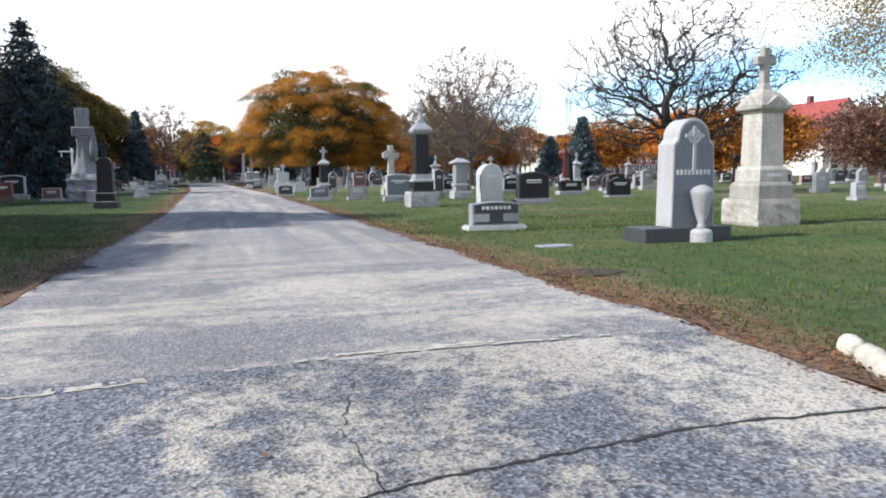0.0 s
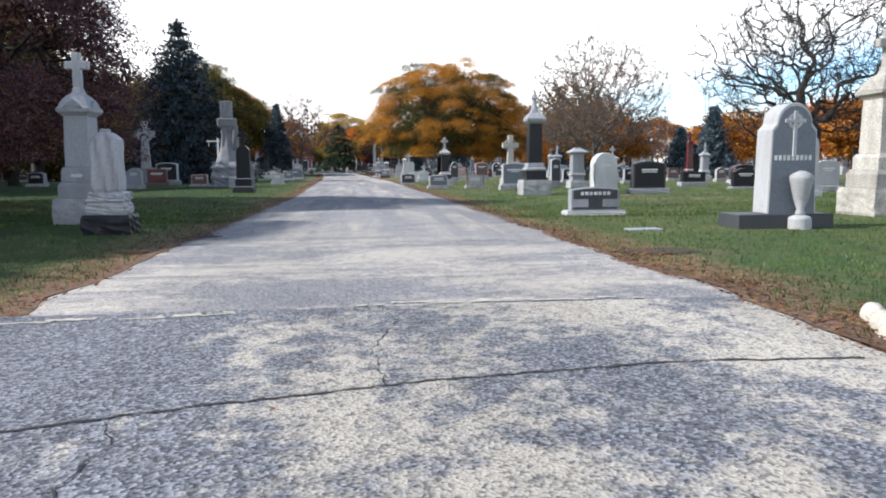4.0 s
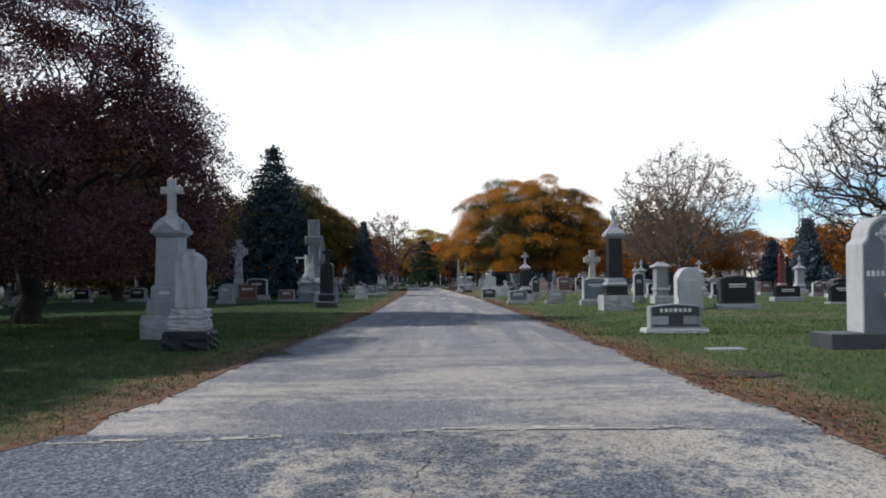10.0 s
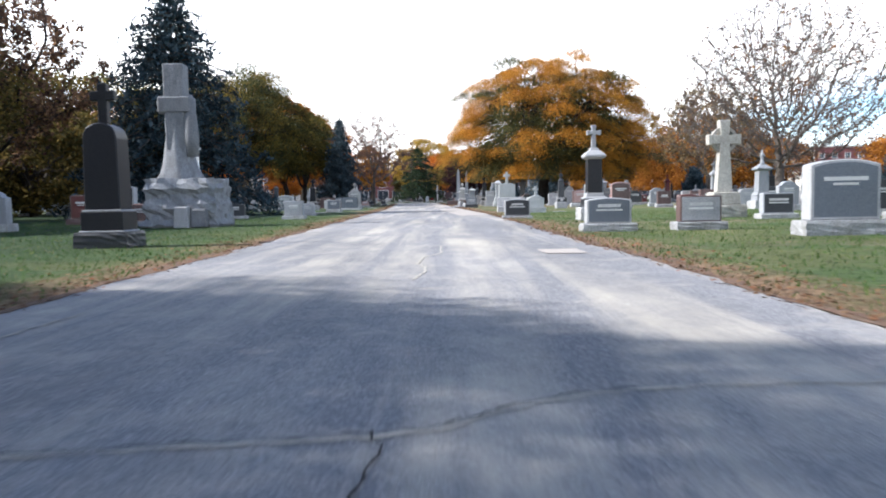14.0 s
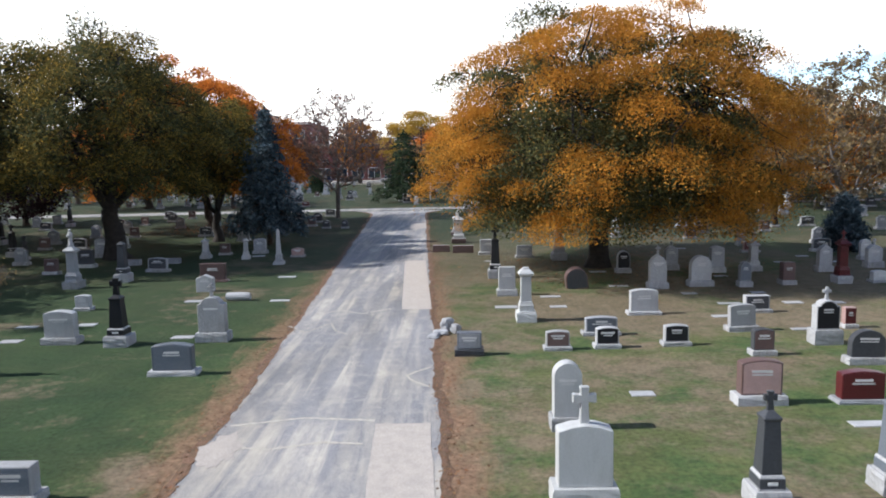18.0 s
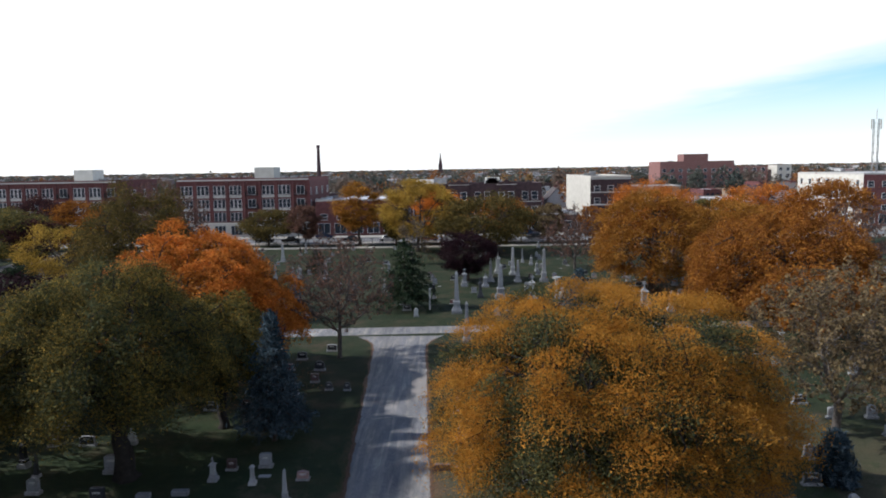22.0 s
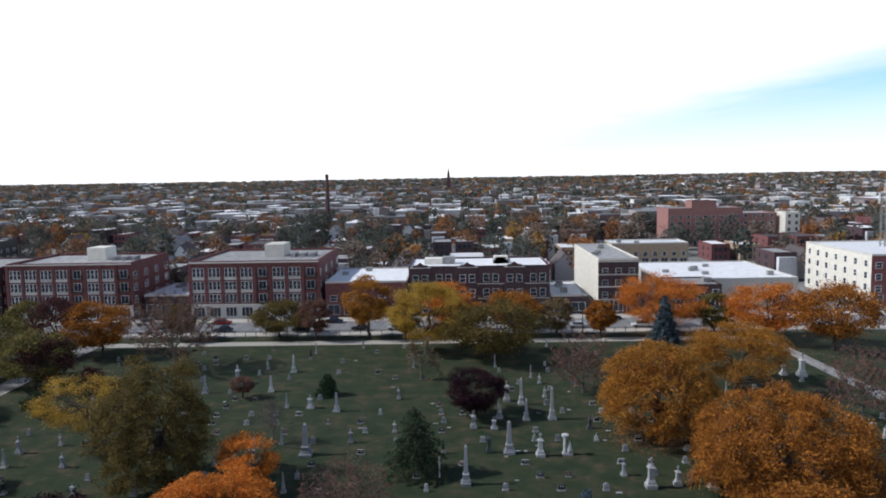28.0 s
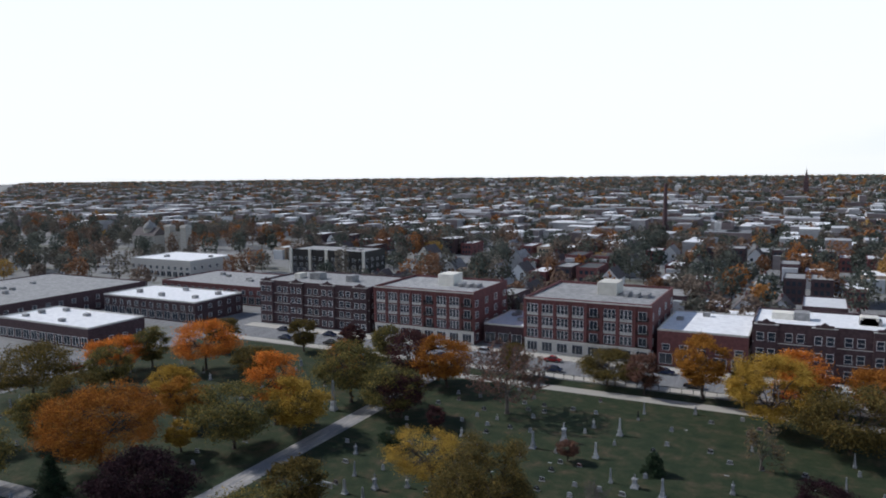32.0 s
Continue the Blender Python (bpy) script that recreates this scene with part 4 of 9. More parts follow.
def headstone(x, y, w, h, stone=GREY, face=None, top="serp", d=0.22, base=ROCK, foot=0.2, cross=0.0, yaw=0.0, lean=(0, 0), group="", rows=2, label=""):
    """A slab on a rock-faced base. y is the front of its base."""
    serial[0] += 1
    seed = serial[0]
    bd = d + 0.16
    what = label or f"{NAMES[stone]} headstone{' with cross' if cross else ''}, {TOPS[top]}" + (f", {NAMES[face]} face" if face else "")
    g = root("headstone", what, "headstone", x, y + bd / 2, 0, yaw, group, lean=lean)
    bh, dw = (h * foot, w * 0.84) if base else (0.0, w)
    if base:
        part("base", rough_block(w, bd, -0.03, bh, seed, min(0.02, w * 0.02)), base, g)
    hs = h - bh - cross
    slab = part("slab", extruded(outline(top, dw, hs), -d / 2, d / 2, bh - (0.03 if not base else 0)), stone, g)
    if face:
        pts = [(px * 0.9, pz * 0.9 + hs * 0.05) for px, pz in outline(top, dw, hs)]
        part("face", extruded(pts, -d / 2 - 0.006, -d / 2 + 0.02, bh, 0.0), face, slab, NAMES[face] + " face")
    if rows:
        bars(slab, dw * 0.8, bh + hs * 0.68, rows, -d / 2 - (0.007 if face else 0.001))
    if cross:
        part("cross", cross_shape(cross, cross * 0.62, cross * 0.2, h - cross - 0.01, 0.25), stone, g)
    return g


def obelisk(x, y, w, h, stone=LIGHT, base=ROCK, group="", yaw=0.0, label=""):
    serial[0] += 1
    g = root("obelisk", label or f"tall {NAMES[stone]} obelisk on a stepped base", "obelisk", x, y + w / 2, 0, yaw, group)
    s = w / 2
    part("base", rough_block(w, w, -0.03, h * 0.08, serial[0]), base, g)
    part("plinth", squares([(h * 0.08, s * 0.78), (h * 0.13, s * 0.78), (h * 0.131, s * 0.62), (h * 0.26, s * 0.6), (h * 0.265, s * 0.68), (h * 0.28, s * 0.68), (h * 0.3, s * 0.5)]), stone, g)
    part("shaft", squares([(h * 0.3, s * 0.46), (h * 0.94, s * 0.27), (h, 0.01)], 0.0), stone, g)
    return g


def column(x, y, w, h, die=GREY, base=ROCK, cap=None, cross=0.2, urn=False, statue=False, group="", yaw=0.0, label="", die_w=0.54, flare=0.3):
    """A pedestal: rough base, plinth, tapered die, moulded cap and a cross, urn or figure on top."""
    serial[0] += 1
    cap = cap or die
    g = root("pedestal_monument", label or f"{NAMES[die]} pedestal monument with a moulded cap", "monument", x, y + w / 2, 0, yaw, group)
    s, t, k = w / 2, h * (1 - cross), w / 2 * die_w
    part("base", rough_block(w, w, -0.03, t * 0.18, serial[0], 0.02), base, g)
    part("plinth", squares([(t * 0.18, s * 0.82), (t * 0.2, s * 0.82), (t * 0.201, s * 0.74), (t * 0.29, s * 0.73)]), die, g)
    part("collar", squares([(t * 0.29, s * 0.76), (t * 0.31, s * 0.76), (t * 0.325, k * 1.24), (t * 0.38, k * 1.12)]), cap, g)
    part("die", squares([(t * 0.38, k), (t * 0.84, k * 0.93)], 0.006), die, g)
    part("cap", squares([(t * 0.84, k), (t * 0.852, k * 1.16), (t * 0.87, k * 1.4), (t * 0.9, k * 1.42), (t * 0.91, k * 1.3), (t * 0.955, k * 0.85), (t * 0.965, k * 0.62), (t, k * 0.55)]), cap, g)
    if statue:
        r = h * cross
        fig = lathe([(t - 0.02, r * 0.13), (t + r * 0.05, r * 0.16), (t + r * 0.1, r * 0.12), (t + r * 0.4, r * 0.1), (t + r * 0.6, r * 0.125), (t + r * 0.72, r * 0.11), (t + r * 0.76, r * 0.045)], 12, 0.12, serial[0], 0.8)
        add(fig, moved(lathe([(0, r * 0.04), (r * 0.05, r * 0.07), (r * 0.12, r * 0.07), (r * 0.17, r * 0.03)], 10), 0, 0, t + r * 0.76))
        add(fig, block(-r * 0.17, r * 0.17, -r * 0.12, r * 0.02, t + r * 0.5, t + r * 0.6, r * 0.02))
        part("figure", fig, cap, g, smooth=True)
    elif urn:
        r = h * cross
        part("urn", lathe([(t - 0.01, r * 0.2), (t + r * 0.1, r * 0.12), (t + r * 0.2, r * 0.1), (t + r * 0.5, r * 0.3), (t + r * 0.7, r * 0.32), (t + r * 0.76, r * 0.2), (t + r * 0.9, r * 0.14), (t + r, r * 0.03)]), cap, g, smooth=True)
    elif cross:
        part("cross", cross_shape(h * cross + 0.02, h * cross * 0.62, h * cross * 0.17, t - 0.02, flare), cap, g)
    return g


def pillar(x, y, w, h, stone=BLACK, base=ROCK, cross=0.22, cross_mat=None, group="", label="", yaw=0.0):
    """A slender tapered pillar on a pale base, with a cross."""
    serial[0] += 1
    g = root("pillar_monument", label or f"slender {NAMES[stone]} pillar with a cross on top", "monument", x, y + w / 2, 0, yaw, group)
    s, t = w / 2, h * (1 - cross)
    part("base", rough_block(w, w, -0.03, t * 0.21, serial[0], 0.02), base, g)
    part("collar", squares([(t * 0.21, s * 0.8), (t * 0.225, s * 0.8)], 0.0), base, g)
    pl = part("plinth", squares([(t * 0.225, s * 0.76), (t * 0.33, s * 0.74)]), stone, g)
    bars(pl, s * 0.8, t * 0.28, 1, -s * 0.76)
    part("band", squares([(t * 0.33, s * 0.72), (t * 0.345, s * 0.7), (t * 0.36, s * 0.64)], 0.0), base, g)
    part("shaft", squares([(t * 0.36, s * 0.6), (t * 0.9, s * 0.46), (t * 0.915, s * 0.54), (t * 0.935, s * 0.54), (t, s * 0.16)]), stone, g)
    if cross:
        part("cross", cross_shape(h * cross + 0.02, h * cross * 0.7, h * cross * 0.26, t - 0.02, 0.5), cross_mat or stone, g)
    return g


def tablet(x, y, w, d, group="flush markers", yaw=0.0, stone=None):
    ob = part("grave_marker", block(-w / 2, w / 2, -d / 2, d / 2, -0.02, 0.022, 0.006), stone or LIGHT)
    ob.matrix_basis = pose(x, y, 0, 0, 0, yaw)
    return tagged(ob, "flat pale stone grave marker set flush in the grass", "grave marker", group)


# beside the first stretch of the drive, east lawn
def cross_slab():
    """Tall slab with a carved celtic cross, polished front and a stone vase before it."""
    x, y, w, h = 5.92, 9.27, 1.38, 1.71
    g = root("cross_slab", "tall grey headstone with a carved cross on its polished front", "headstone", x, y + 0.2)
    part("base", block(-w / 2, w / 2, -0.2, 0.38, -0.03, 0.2, 0.01), DARK, g)
    sx, mid = w * 0.255, 0.1
    pts = [(-sx, 0), (-sx * 0.93, 1.15), (-sx * 0.74, 1.22)] + [(-sx * 0.72 * math.cos(math.pi * i / 14), 1.24 + 0.27 * math.sin(math.pi * i / 14)) for i in range(15)] + [(sx * 0.74, 1.22), (sx * 0.93, 1.15), (sx, 0)]
    slab = part("slab", moved(extruded(pts, -0.13, 0.25, 0.2, 0.015), mid, 0, 0), LIGHT, g)
    part("face", moved(extruded([(px * 0.93, pz * 0.97) for px, pz in pts], -0.137, -0.1, 0.2, 0.0), mid, 0, 0), STEEL, slab, "honed blue-grey front")
    part("carved_cross", moved(cross_shape(0.62, 0.3, 0.05, 0.0, 0.1, 0.78), mid, -0.132, 0.98), LIGHT, slab)
    ring = bmesh.new()
    outer = [ring.verts.new((mid + 0.11 * math.cos(a), -0.141, 1.463 + 0.11 * math.sin(a))) for a in np.linspace(0, 2 * math.pi, 20, endpoint=False)]
    inner = [ring.verts.new((mid + 0.065 * math.cos(a), -0.141, 1.463 + 0.065 * math.sin(a))) for a in np.linspace(0, 2 * math.pi, 20, endpoint=False)]
    for i in range(20):
        ring.faces.new((outer[i], outer[(i + 1) % 20], inner[(i + 1) % 20], inner[i]))
    part("carved_ring", ring, LIGHT, slab)
    for i in range(9):
        part("inscription", block(mid - 0.28 + i * 0.062, mid - 0.28 + i * 0.062 + 0.038, -0.143, -0.136, 0.93, 1.0, 0.0), LETTER, slab)
    v = root("stone_vase", "tall pale stone vase on a round foot before the slab", "vase", x + 0.15, y - 0.06)
    part("foot", lathe([(-0.02, 0.15), (0.14, 0.15), (0.17, 0.13), (0.19, 0.07)], 18), LIGHT, v, smooth=False)
    part("bowl", lathe([(0.18, 0.06), (0.23, 0.065), (0.26, 0.045), (0.42, 0.1), (0.62, 0.14), (0.68, 0.155), (0.72, 0.15), (0.76, 0.1), (0.79, 0.03)], 18), LIGHT, v, smooth=True)


def great_cross(x, y, w, h, stone, yaw, label):
    """Tall pedestal with gabled cap and a plain cross."""
    serial[0] += 1
    g = root("cross_monument", label, "monument", x, y + w / 2, 0, yaw)
    s = w / 2
    part("base", rough_block(w, w, -0.03, h * 0.15, serial[0], 0.03), stone, g)
    part("plinth", squares([(h * 0.15, s * 0.84), (h * 0.225, s * 0.83), (h * 0.245, s * 0.76)]), stone, g)
    upper = part("upper_plinth", squares([(h * 0.245, s * 0.7), (h * 0.315, s * 0.69), (h * 0.335, s * 0.62)]), stone, g)
    bars(upper, s * 0.9, h * 0.285, 1, -s * 0.7)
    k = s * 0.56
    part("die", squares([(h * 0.335, k), (h * 0.63, k * 0.93)]), stone, g)
    part("cap", squares([(h * 0.63, k * 0.98), (h * 0.64, k * 1.06), (h * 0.655, k * 1.3), (h * 0.675, k * 1.32), (h * 0.68, k * 1.22), (h * 0.72, k * 1.0), (h * 0.75, k * 0.7), (h * 0.765, k * 0.42), (h * 0.79, k * 0.34), (h * 0.805, k * 0.26)]), stone, g)
    # a small gable on each face of the cap
    for a in range(4):
        gab = part("gable", extruded([(-k * 0.85, 0), (0, h * 0.05), (k * 0.85, 0)], -k * 1.34, -k * 0.7, h * 0.676, 0.006), stone, g)
        gab.matrix_basis = pose(0, 0, 0, 0, 0, 90 * a)
    part("cross", cross_shape(h * 0.2, h * 0.135, h * 0.045, h * 0.8, 0.05, 0.64), stone, g)
    return g


def trunk_stone():
    """Draped marble stone like a broken trunk, on a dark block."""
    x, y = -3.27, 9.94
    g = root("draped_stone", "white marble stone carved as a draped trunk on a dark base", "headstone", x, y + 0.3)
    part("base", rough_block(0.6, 0.42, -0.03, 0.27, 91, 0.03), BLACK, g)
    part("plinth", rough_block(0.47, 0.34, 0.27, 0.43, 92, 0.03), LIGHT, g)
    part("collar", rough_block(0.44, 0.32, 0.43, 0.58, 93, 0.05), LIGHT, g)
    # an upright slab whose face hangs in deep folds under a rounded top
    bm = block(-0.17, 0.17, -0.1, 0.13, 0.57, 1.38, 0.0)
    bmesh.ops.subdivide_edges(bm, edges=bm.edges[:], cuts=13, use_grid_fill=True)
    for v in bm.verts:
        u, h = v.co.x / 0.17, (v.co.z - 0.57) / 0.81
        if h > 0.85:
            v.co.z -= 0.1 * u * u * (h - 0.85) / 0.15
        fold = 0.025 * math.sin(7 * u + 5 * h) + 0.018 * math.sin(13 * u - 9 * h * h)
        v.co.y -= fold * (1 if v.co.y < 0 else -0.4) + 0.06 * (1 - h) * (v.co.y < 0)
        v.co.x *= 1.1 - 0.12 * abs(h - 0.5) + 0.05 * math.sin(9 * h)
    part("draped_slab", bm, LIGHT, g, smooth=True)
    part("finial", block(-0.07, 0.05, -0.05, 0.07, 1.36, 1.42, 0.015), LIGHT, g)


def rock_cross():
    """Great rough cross with a clinging draped form on a stratified rock pedestal."""
    g = root("rock_cross", "tall weathered grey stone cross with draped carving on a rock pedestal", "monument", -6.2, 35.4)
    g.matrix_basis = g.matrix_basis @ Matrix.Scale(0.92, 4)
    rng = random.Random(4)
    bm = block(-0.95, 0.95, -0.75, 0.75, -0.05, 1.3, 0.0, 0.9)
    bmesh.ops.subdivide_edges(bm, edges=bm.edges[:], cuts=9, use_grid_fill=True)
    for v in bm.verts:
        if v.co.z > 0.05:
            ledge = 0.07 * math.sin(v.co.z * 11) + 0.05 * math.sin(v.co.z * 23 + v.co.x)
            v.co.x += math.copysign(ledge, v.co.x) + rng.uniform(-0.05, 0.05)
            v.co.y += math.copysign(ledge, v.co.y) + rng.uniform(-0.05, 0.05)
            v.co.z += rng.uniform(-0.03, 0.03)
    part("rock_base", moved(bm, 0.18, 0.1), WEATHERED, g)
    part("plaque", block(0.1, 0.52, -0.95, -0.6, -0.02, 0.56, 0.03, 0.86), LIGHT, g, "pale rough plaque block")
    part("side_stone", block(0.52, 0.98, -0.86, -0.5, -0.02, 0.5, 0.05, 0.9), WEATHERED, g)
    # a cloak of stone that clings to the shaft and spreads over the rock
    bm = lathe([(1.22, 0.66), (1.36, 0.62), (1.5, 0.55), (1.72, 0.47), (1.95, 0.4), (2.2, 0.35), (2.5, 0.31), (2.8, 0.3), (3.1, 0.3)], 28, 0.0, 12, 0.72)
    for v in bm.verts:
        a = math.atan2(v.co.y, v.co.x)
        k = 1 + 0.1 * math.sin(6 * a + 2.2 * v.co.z) + 0.05 * math.sin(13 * a - 3 * v.co.z)
        v.co.x, v.co.y = v.co.x * k + 0.05 * (3.1 - v.co.z) * 0.1, v.co.y * k
    part("drapery", bm, WEATHERED, g, smooth=True)
    part("cross", block(-0.27, 0.25, -0.22, 0.22, 1.4, 4.38, 0.03, 1.06), WEATHERED, g)
    part("cross_arm", block(-0.46, 0.44, -0.26, 0.26, 3.06, 3.52, 0.05), WEATHERED, g)
    part("clinging_figure", moved(lathe([(1.9, 0.17), (2.4, 0.2), (2.8, 0.19), (3.1, 0.15), (3.3, 0.1), (3.42, 0.11), (3.55, 0.06)], 14, 0.1, 13, 0.8), 0.4, -0.12), WEATHERED, g, smooth=True)


def black_pillar():
    """Upright black granite stone with a rounded top and a plain cross, on a stepped dark base."""
    g = root("pillar_monument", "round-shouldered black granite pillar with a cross on a base", "monument", -4.2, 27.25)
    part("base", rough_block(0.72, 0.6, -0.03, 0.22, 61, 0.02), DARK, g)
    part("collar", block(-0.31, 0.31, -0.26, 0.26, 0.22, 0.24, 0.006), GREY, g)
    part("plinth", block(-0.29, 0.29, -0.24, 0.24, 0.24, 0.5, 0.012), BLACK, g)
    part("band", block(-0.27, 0.27, -0.22, 0.22, 0.5, 0.525, 0.006), GREY, g)
    shaft = [(-0.25, 0), (-0.23, 0.98)] + [(-0.22 * math.cos(math.pi * i / 10), 1.02 + 0.16 * math.sin(math.pi * i / 10)) for i in range(11)] + [(0.23, 0.98), (0.25, 0)]
    part("shaft", extruded(shaft, -0.19, 0.19, 0.525, 0.015), BLACK, g)
    part("cross", cross_shape(0.56, 0.34, 0.13, 1.69, 0.0, 0.7), BLACK, g)


def wheel_cross(x, y, h, stone, label, arm=0.8, base_w=0.9):
    """A tapered shaft carrying a ringed cross, on a two-step base."""
    serial[0] += 1
    g = root("wheel_cross", label, "monument", x, y + base_w / 2)
    s = base_w / 2
    part("base", rough_block(base_w, base_w * 0.8, -0.03, h * 0.13, serial[0], 0.02), stone, g)
    part("plinth", block(-s * 0.78, s * 0.78, -s * 0.6, s * 0.6, h * 0.13, h * 0.26, 0.02, 0.93), stone, g)
    a, t = arm * 0.13, h * 0.8
    pts = [(-a * 1.9, 0), (-a * 1.15, t - h * 0.26 - a), (-arm / 2, t - h * 0.26 - a * 1.25), (-arm / 2, t - h * 0.26 + a * 1.25), (-a, t - h * 0.26 + a), (-a * 1.3, h * 0.74), (a * 1.3, h * 0.74), (a, t - h * 0.26 + a), (arm / 2, t - h * 0.26 + a * 1.25), (arm / 2, t - h * 0.26 - a * 1.25), (a * 1.15, t - h * 0.26 - a), (a * 1.9, 0)]
    part("cross", extruded(pts, -0.11, 0.11, h * 0.26, 0.012), stone, g)
    ring = bmesh.new()
    c, n = t, 24
    rows = [[ring.verts.new((rr * math.cos(2 * math.pi * i / n), yy, c + rr * math.sin(2 * math.pi * i / n))) for rr, yy in ((arm * 0.3, -0.07), (arm * 0.4, -0.07), (arm * 0.4, 0.07), (arm * 0.3, 0.07))] for i in range(n)]
    for i in range(n):
        p, q = rows[i], rows[(i + 1) % n]
        for k in range(4):
            ring.faces.new((p[k], p[(k + 1) % 4], q[(k + 1) % 4], q[k]))
    bmesh.ops.recalc_face_normals(ring, faces=ring.faces[:])
    part("ring", ring, stone, g)
    return g


WEATHERED = stone_mat("dark weathered granite", (0.13, 0.138, 0.155), (0.27, 0.28, 0.3), 50.0, 0.9, (0.06, 0.06, 0.06), 0.5, 0.7)
black_pillar()
cross_slab()
great_cross(9.0, 11.1, 0.9, 3.12, LIME, 2, "tall cream limestone pedestal monument topped by a plain cross")
great_cross(-4.4, 12.1, 0.72, 2.75, GREY, -4, "tall grey stone pedestal monument topped by a plain cross")
trunk_stone()
rock_cross()
bench = headstone(4.26, 12.38, 1.06, 0.5, GREY, DARK, "slant", 0.2, MARBLE, 0.18, rows=0, label="low wide grey headstone with dark panels and pale lettering")
for i in range(7):
    part("inscription", block(-0.27 + i * 0.08, -0.215 + i * 0.08, -0.116, -0.105, 0.36, 0.42, 0.0), LETTER, bench)
for k in (-0.28, 0.28):
    part("name_panel", block(k - 0.15, k + 0.15, -0.114, -0.105, 0.15, 0.29, 0.0), GREY, bench, "grey engraved panel")
headstone(7.8, 22.2, 0.74, 1.32, MARBLE, None, "round", 0.5, None, rows=1, label="tall weathered white marble block with a rounded top")
headstone(9.11, 21.9, 1.27, 1.02, DARK, BLACK, "slant", 0.24, GREY, 0.16, label="wide dark granite headstone carved like an open book")
column(5.42, 21.63, 0.84, 3.24, BLACK, ROCK, GREY, 0.2, statue=True, label="tall pedestal with a black die and a small weathered figure", die_w=0.5)
column(8.58, 27.77, 0.66, 1.6, GREY, ROCK, GREY, 0.0, label="squat grey granite tomb pedestal with a domed cap", die_w=0.72)
headstone(8.0, 29.0, 0.46, 1.2, LIGHT, DARK, "serp")
headstone(5.85, 26.9, 1.12, 1.02, LIGHT, STEEL, "serp", 0.26)
headstone(3.17, 29.10, 0.88, 0.56, LIGHT, STEEL, "slant", 0.22, foot=0.24)
headstone(4.68, 29.10, 0.82, 0.56, BROWN, LIGHT, "flat", 0.22, foot=0.24, label="low brown granite headstone with pale polished bands")
column(4.07, 34.57, 0.74, 2.3, BLACK, ROCK, LIGHT, 0.24, label="slim black pedestal with pale cap and carved cross", die_w=0.48)
wheel_cross(7.37, 34.9, 2.4, LIME, "cream stone shaft carrying a ringed wheel cross")
headstone(8.0, 33.6, 0.84, 0.58, GREY, DARK, "flat")
headstone(2.45, 37.45, 0.84, 0.54, LIGHT, DARK, "serp", 0.25, foot=0.14)
headstone(5.42, 41.94, 0.54, 1.22, LIGHT, DARK, "gothic")
headstone(4.01, 45.9, 0.52, 1.0, MARBLE, None, "gothic", cross=0.3)
column(15.02, 56.68, 0.51, 2.33, GREY, ROCK, GREY, 0.2)
headstone(16.4, 56.4, 0.50, 1.2, DARK, None, "gable", cross=0.25)
headstone(13.98, 29.08, 1.17, 0.6, BLACK, BLACK, "flat", 0.3, GREY, 0.3, label="low wide black granite headstone on a grey base")
pillar(14.3, 30.2, 0.39, 2.3, RED, LIGHT, 0.14, RED, label="square red granite pillar with pale cap and cross")
headstone(18.98, 36.53, 0.62, 0.76, LIGHT, BROWN, "gable")
headstone(16.66, 29.93, 1.01, 0.9, BROWN, BLACK, "serp", 0.26, GREY, 0.12)
headstone(14.88, 21.55, 0.89, 1.0, LIGHT, None, "serp")
headstone(12.2, 18.6, 0.91, 1.75, LIGHT, None, "round", 0.3, LIGHT, 0.1)
headstone(14.29, 25.52, 1.09, 0.76, BLACK, BLACK, "shoulder", 0.24, GREY, 0.1)
headstone(20.99, 34.31, 0.74, 1.07, LIGHT, GREY, "slant")
headstone(23.19, 24.8, 0.73, 0.83, GREY, None, "flat", label="low grey granite bench-like headstone")
headstone(18.29, 18.17, 0.50, 0.58, LIGHT, None, "slant")
headstone(8.4, 50.3, 1.03, 1.2, PINK, BROWN, "serp")
tablet(3.96, 9.45, 0.46, 0.26, stone=GREY)

# west side of the first stretch
headstone(-10.59, 39.23, 1.16, 0.9, BROWN, RED, "flat", 0.24, BROWN, 0.2)
headstone(-10.7, 41.6, 1.37, 1.25, LIGHT, BLACK, "serp", 0.3)
wheel_cross(-12.75, 44.5, 3.7, GREY, "tall grey stone cross with a ring on a stepped base", 1.15, 1.2)
headstone(-8.0, 37.2, 0.93, 0.6, PINK, BROWN, "flat", 0.25)
headstone(-4.6, 41.0, 0.74, 0.6, GREY, LIGHT, "flat")
headstone(-7.2, 43.2, 0.82, 0.55, DARK, None, "slant")
headstone(-5.3, 46.8, 0.74, 0.5, LIGHT, None, "serp")

# east rows past the middle of the drive
g = headstone(3.47, 53.49, 0.96, 1.88, MARBLE, None, "slant", 0.3, MARBLE, 0.2, 0.56, rows=0, label="broad white marble headstone with a cross on top")
headstone(3.72, 56.7, 0.64, 1.32, MARBLE, None, "round", 0.3)
headstone(3.12, 47.01, 1.15, 0.24, ROCK, None, "flat", 0.5, None, rows=0, label="long rough granite plinth of a double headstone")
for k in (-0.3, 0.3):
    headstone(3.12 + k, 47.1, 0.54, 0.62, ROCK, None, "flat", 0.2, None, rows=0, lean=(-14, 0), label="leaning rough grey granite tablet on a shared plinth")
headstone(3.83, 44.61, 0.75, 1.0, MARBLE, None, "shoulder", 0.24, MARBLE, 0.2, 0.36, rows=1, label="white marble stone with a stout cross on top")
pillar(6.18, 53.46, 0.51, 1.76, DARK, LIGHT, 0.16, DARK, label="dark tapered pillar on a pale base with a clover cross")
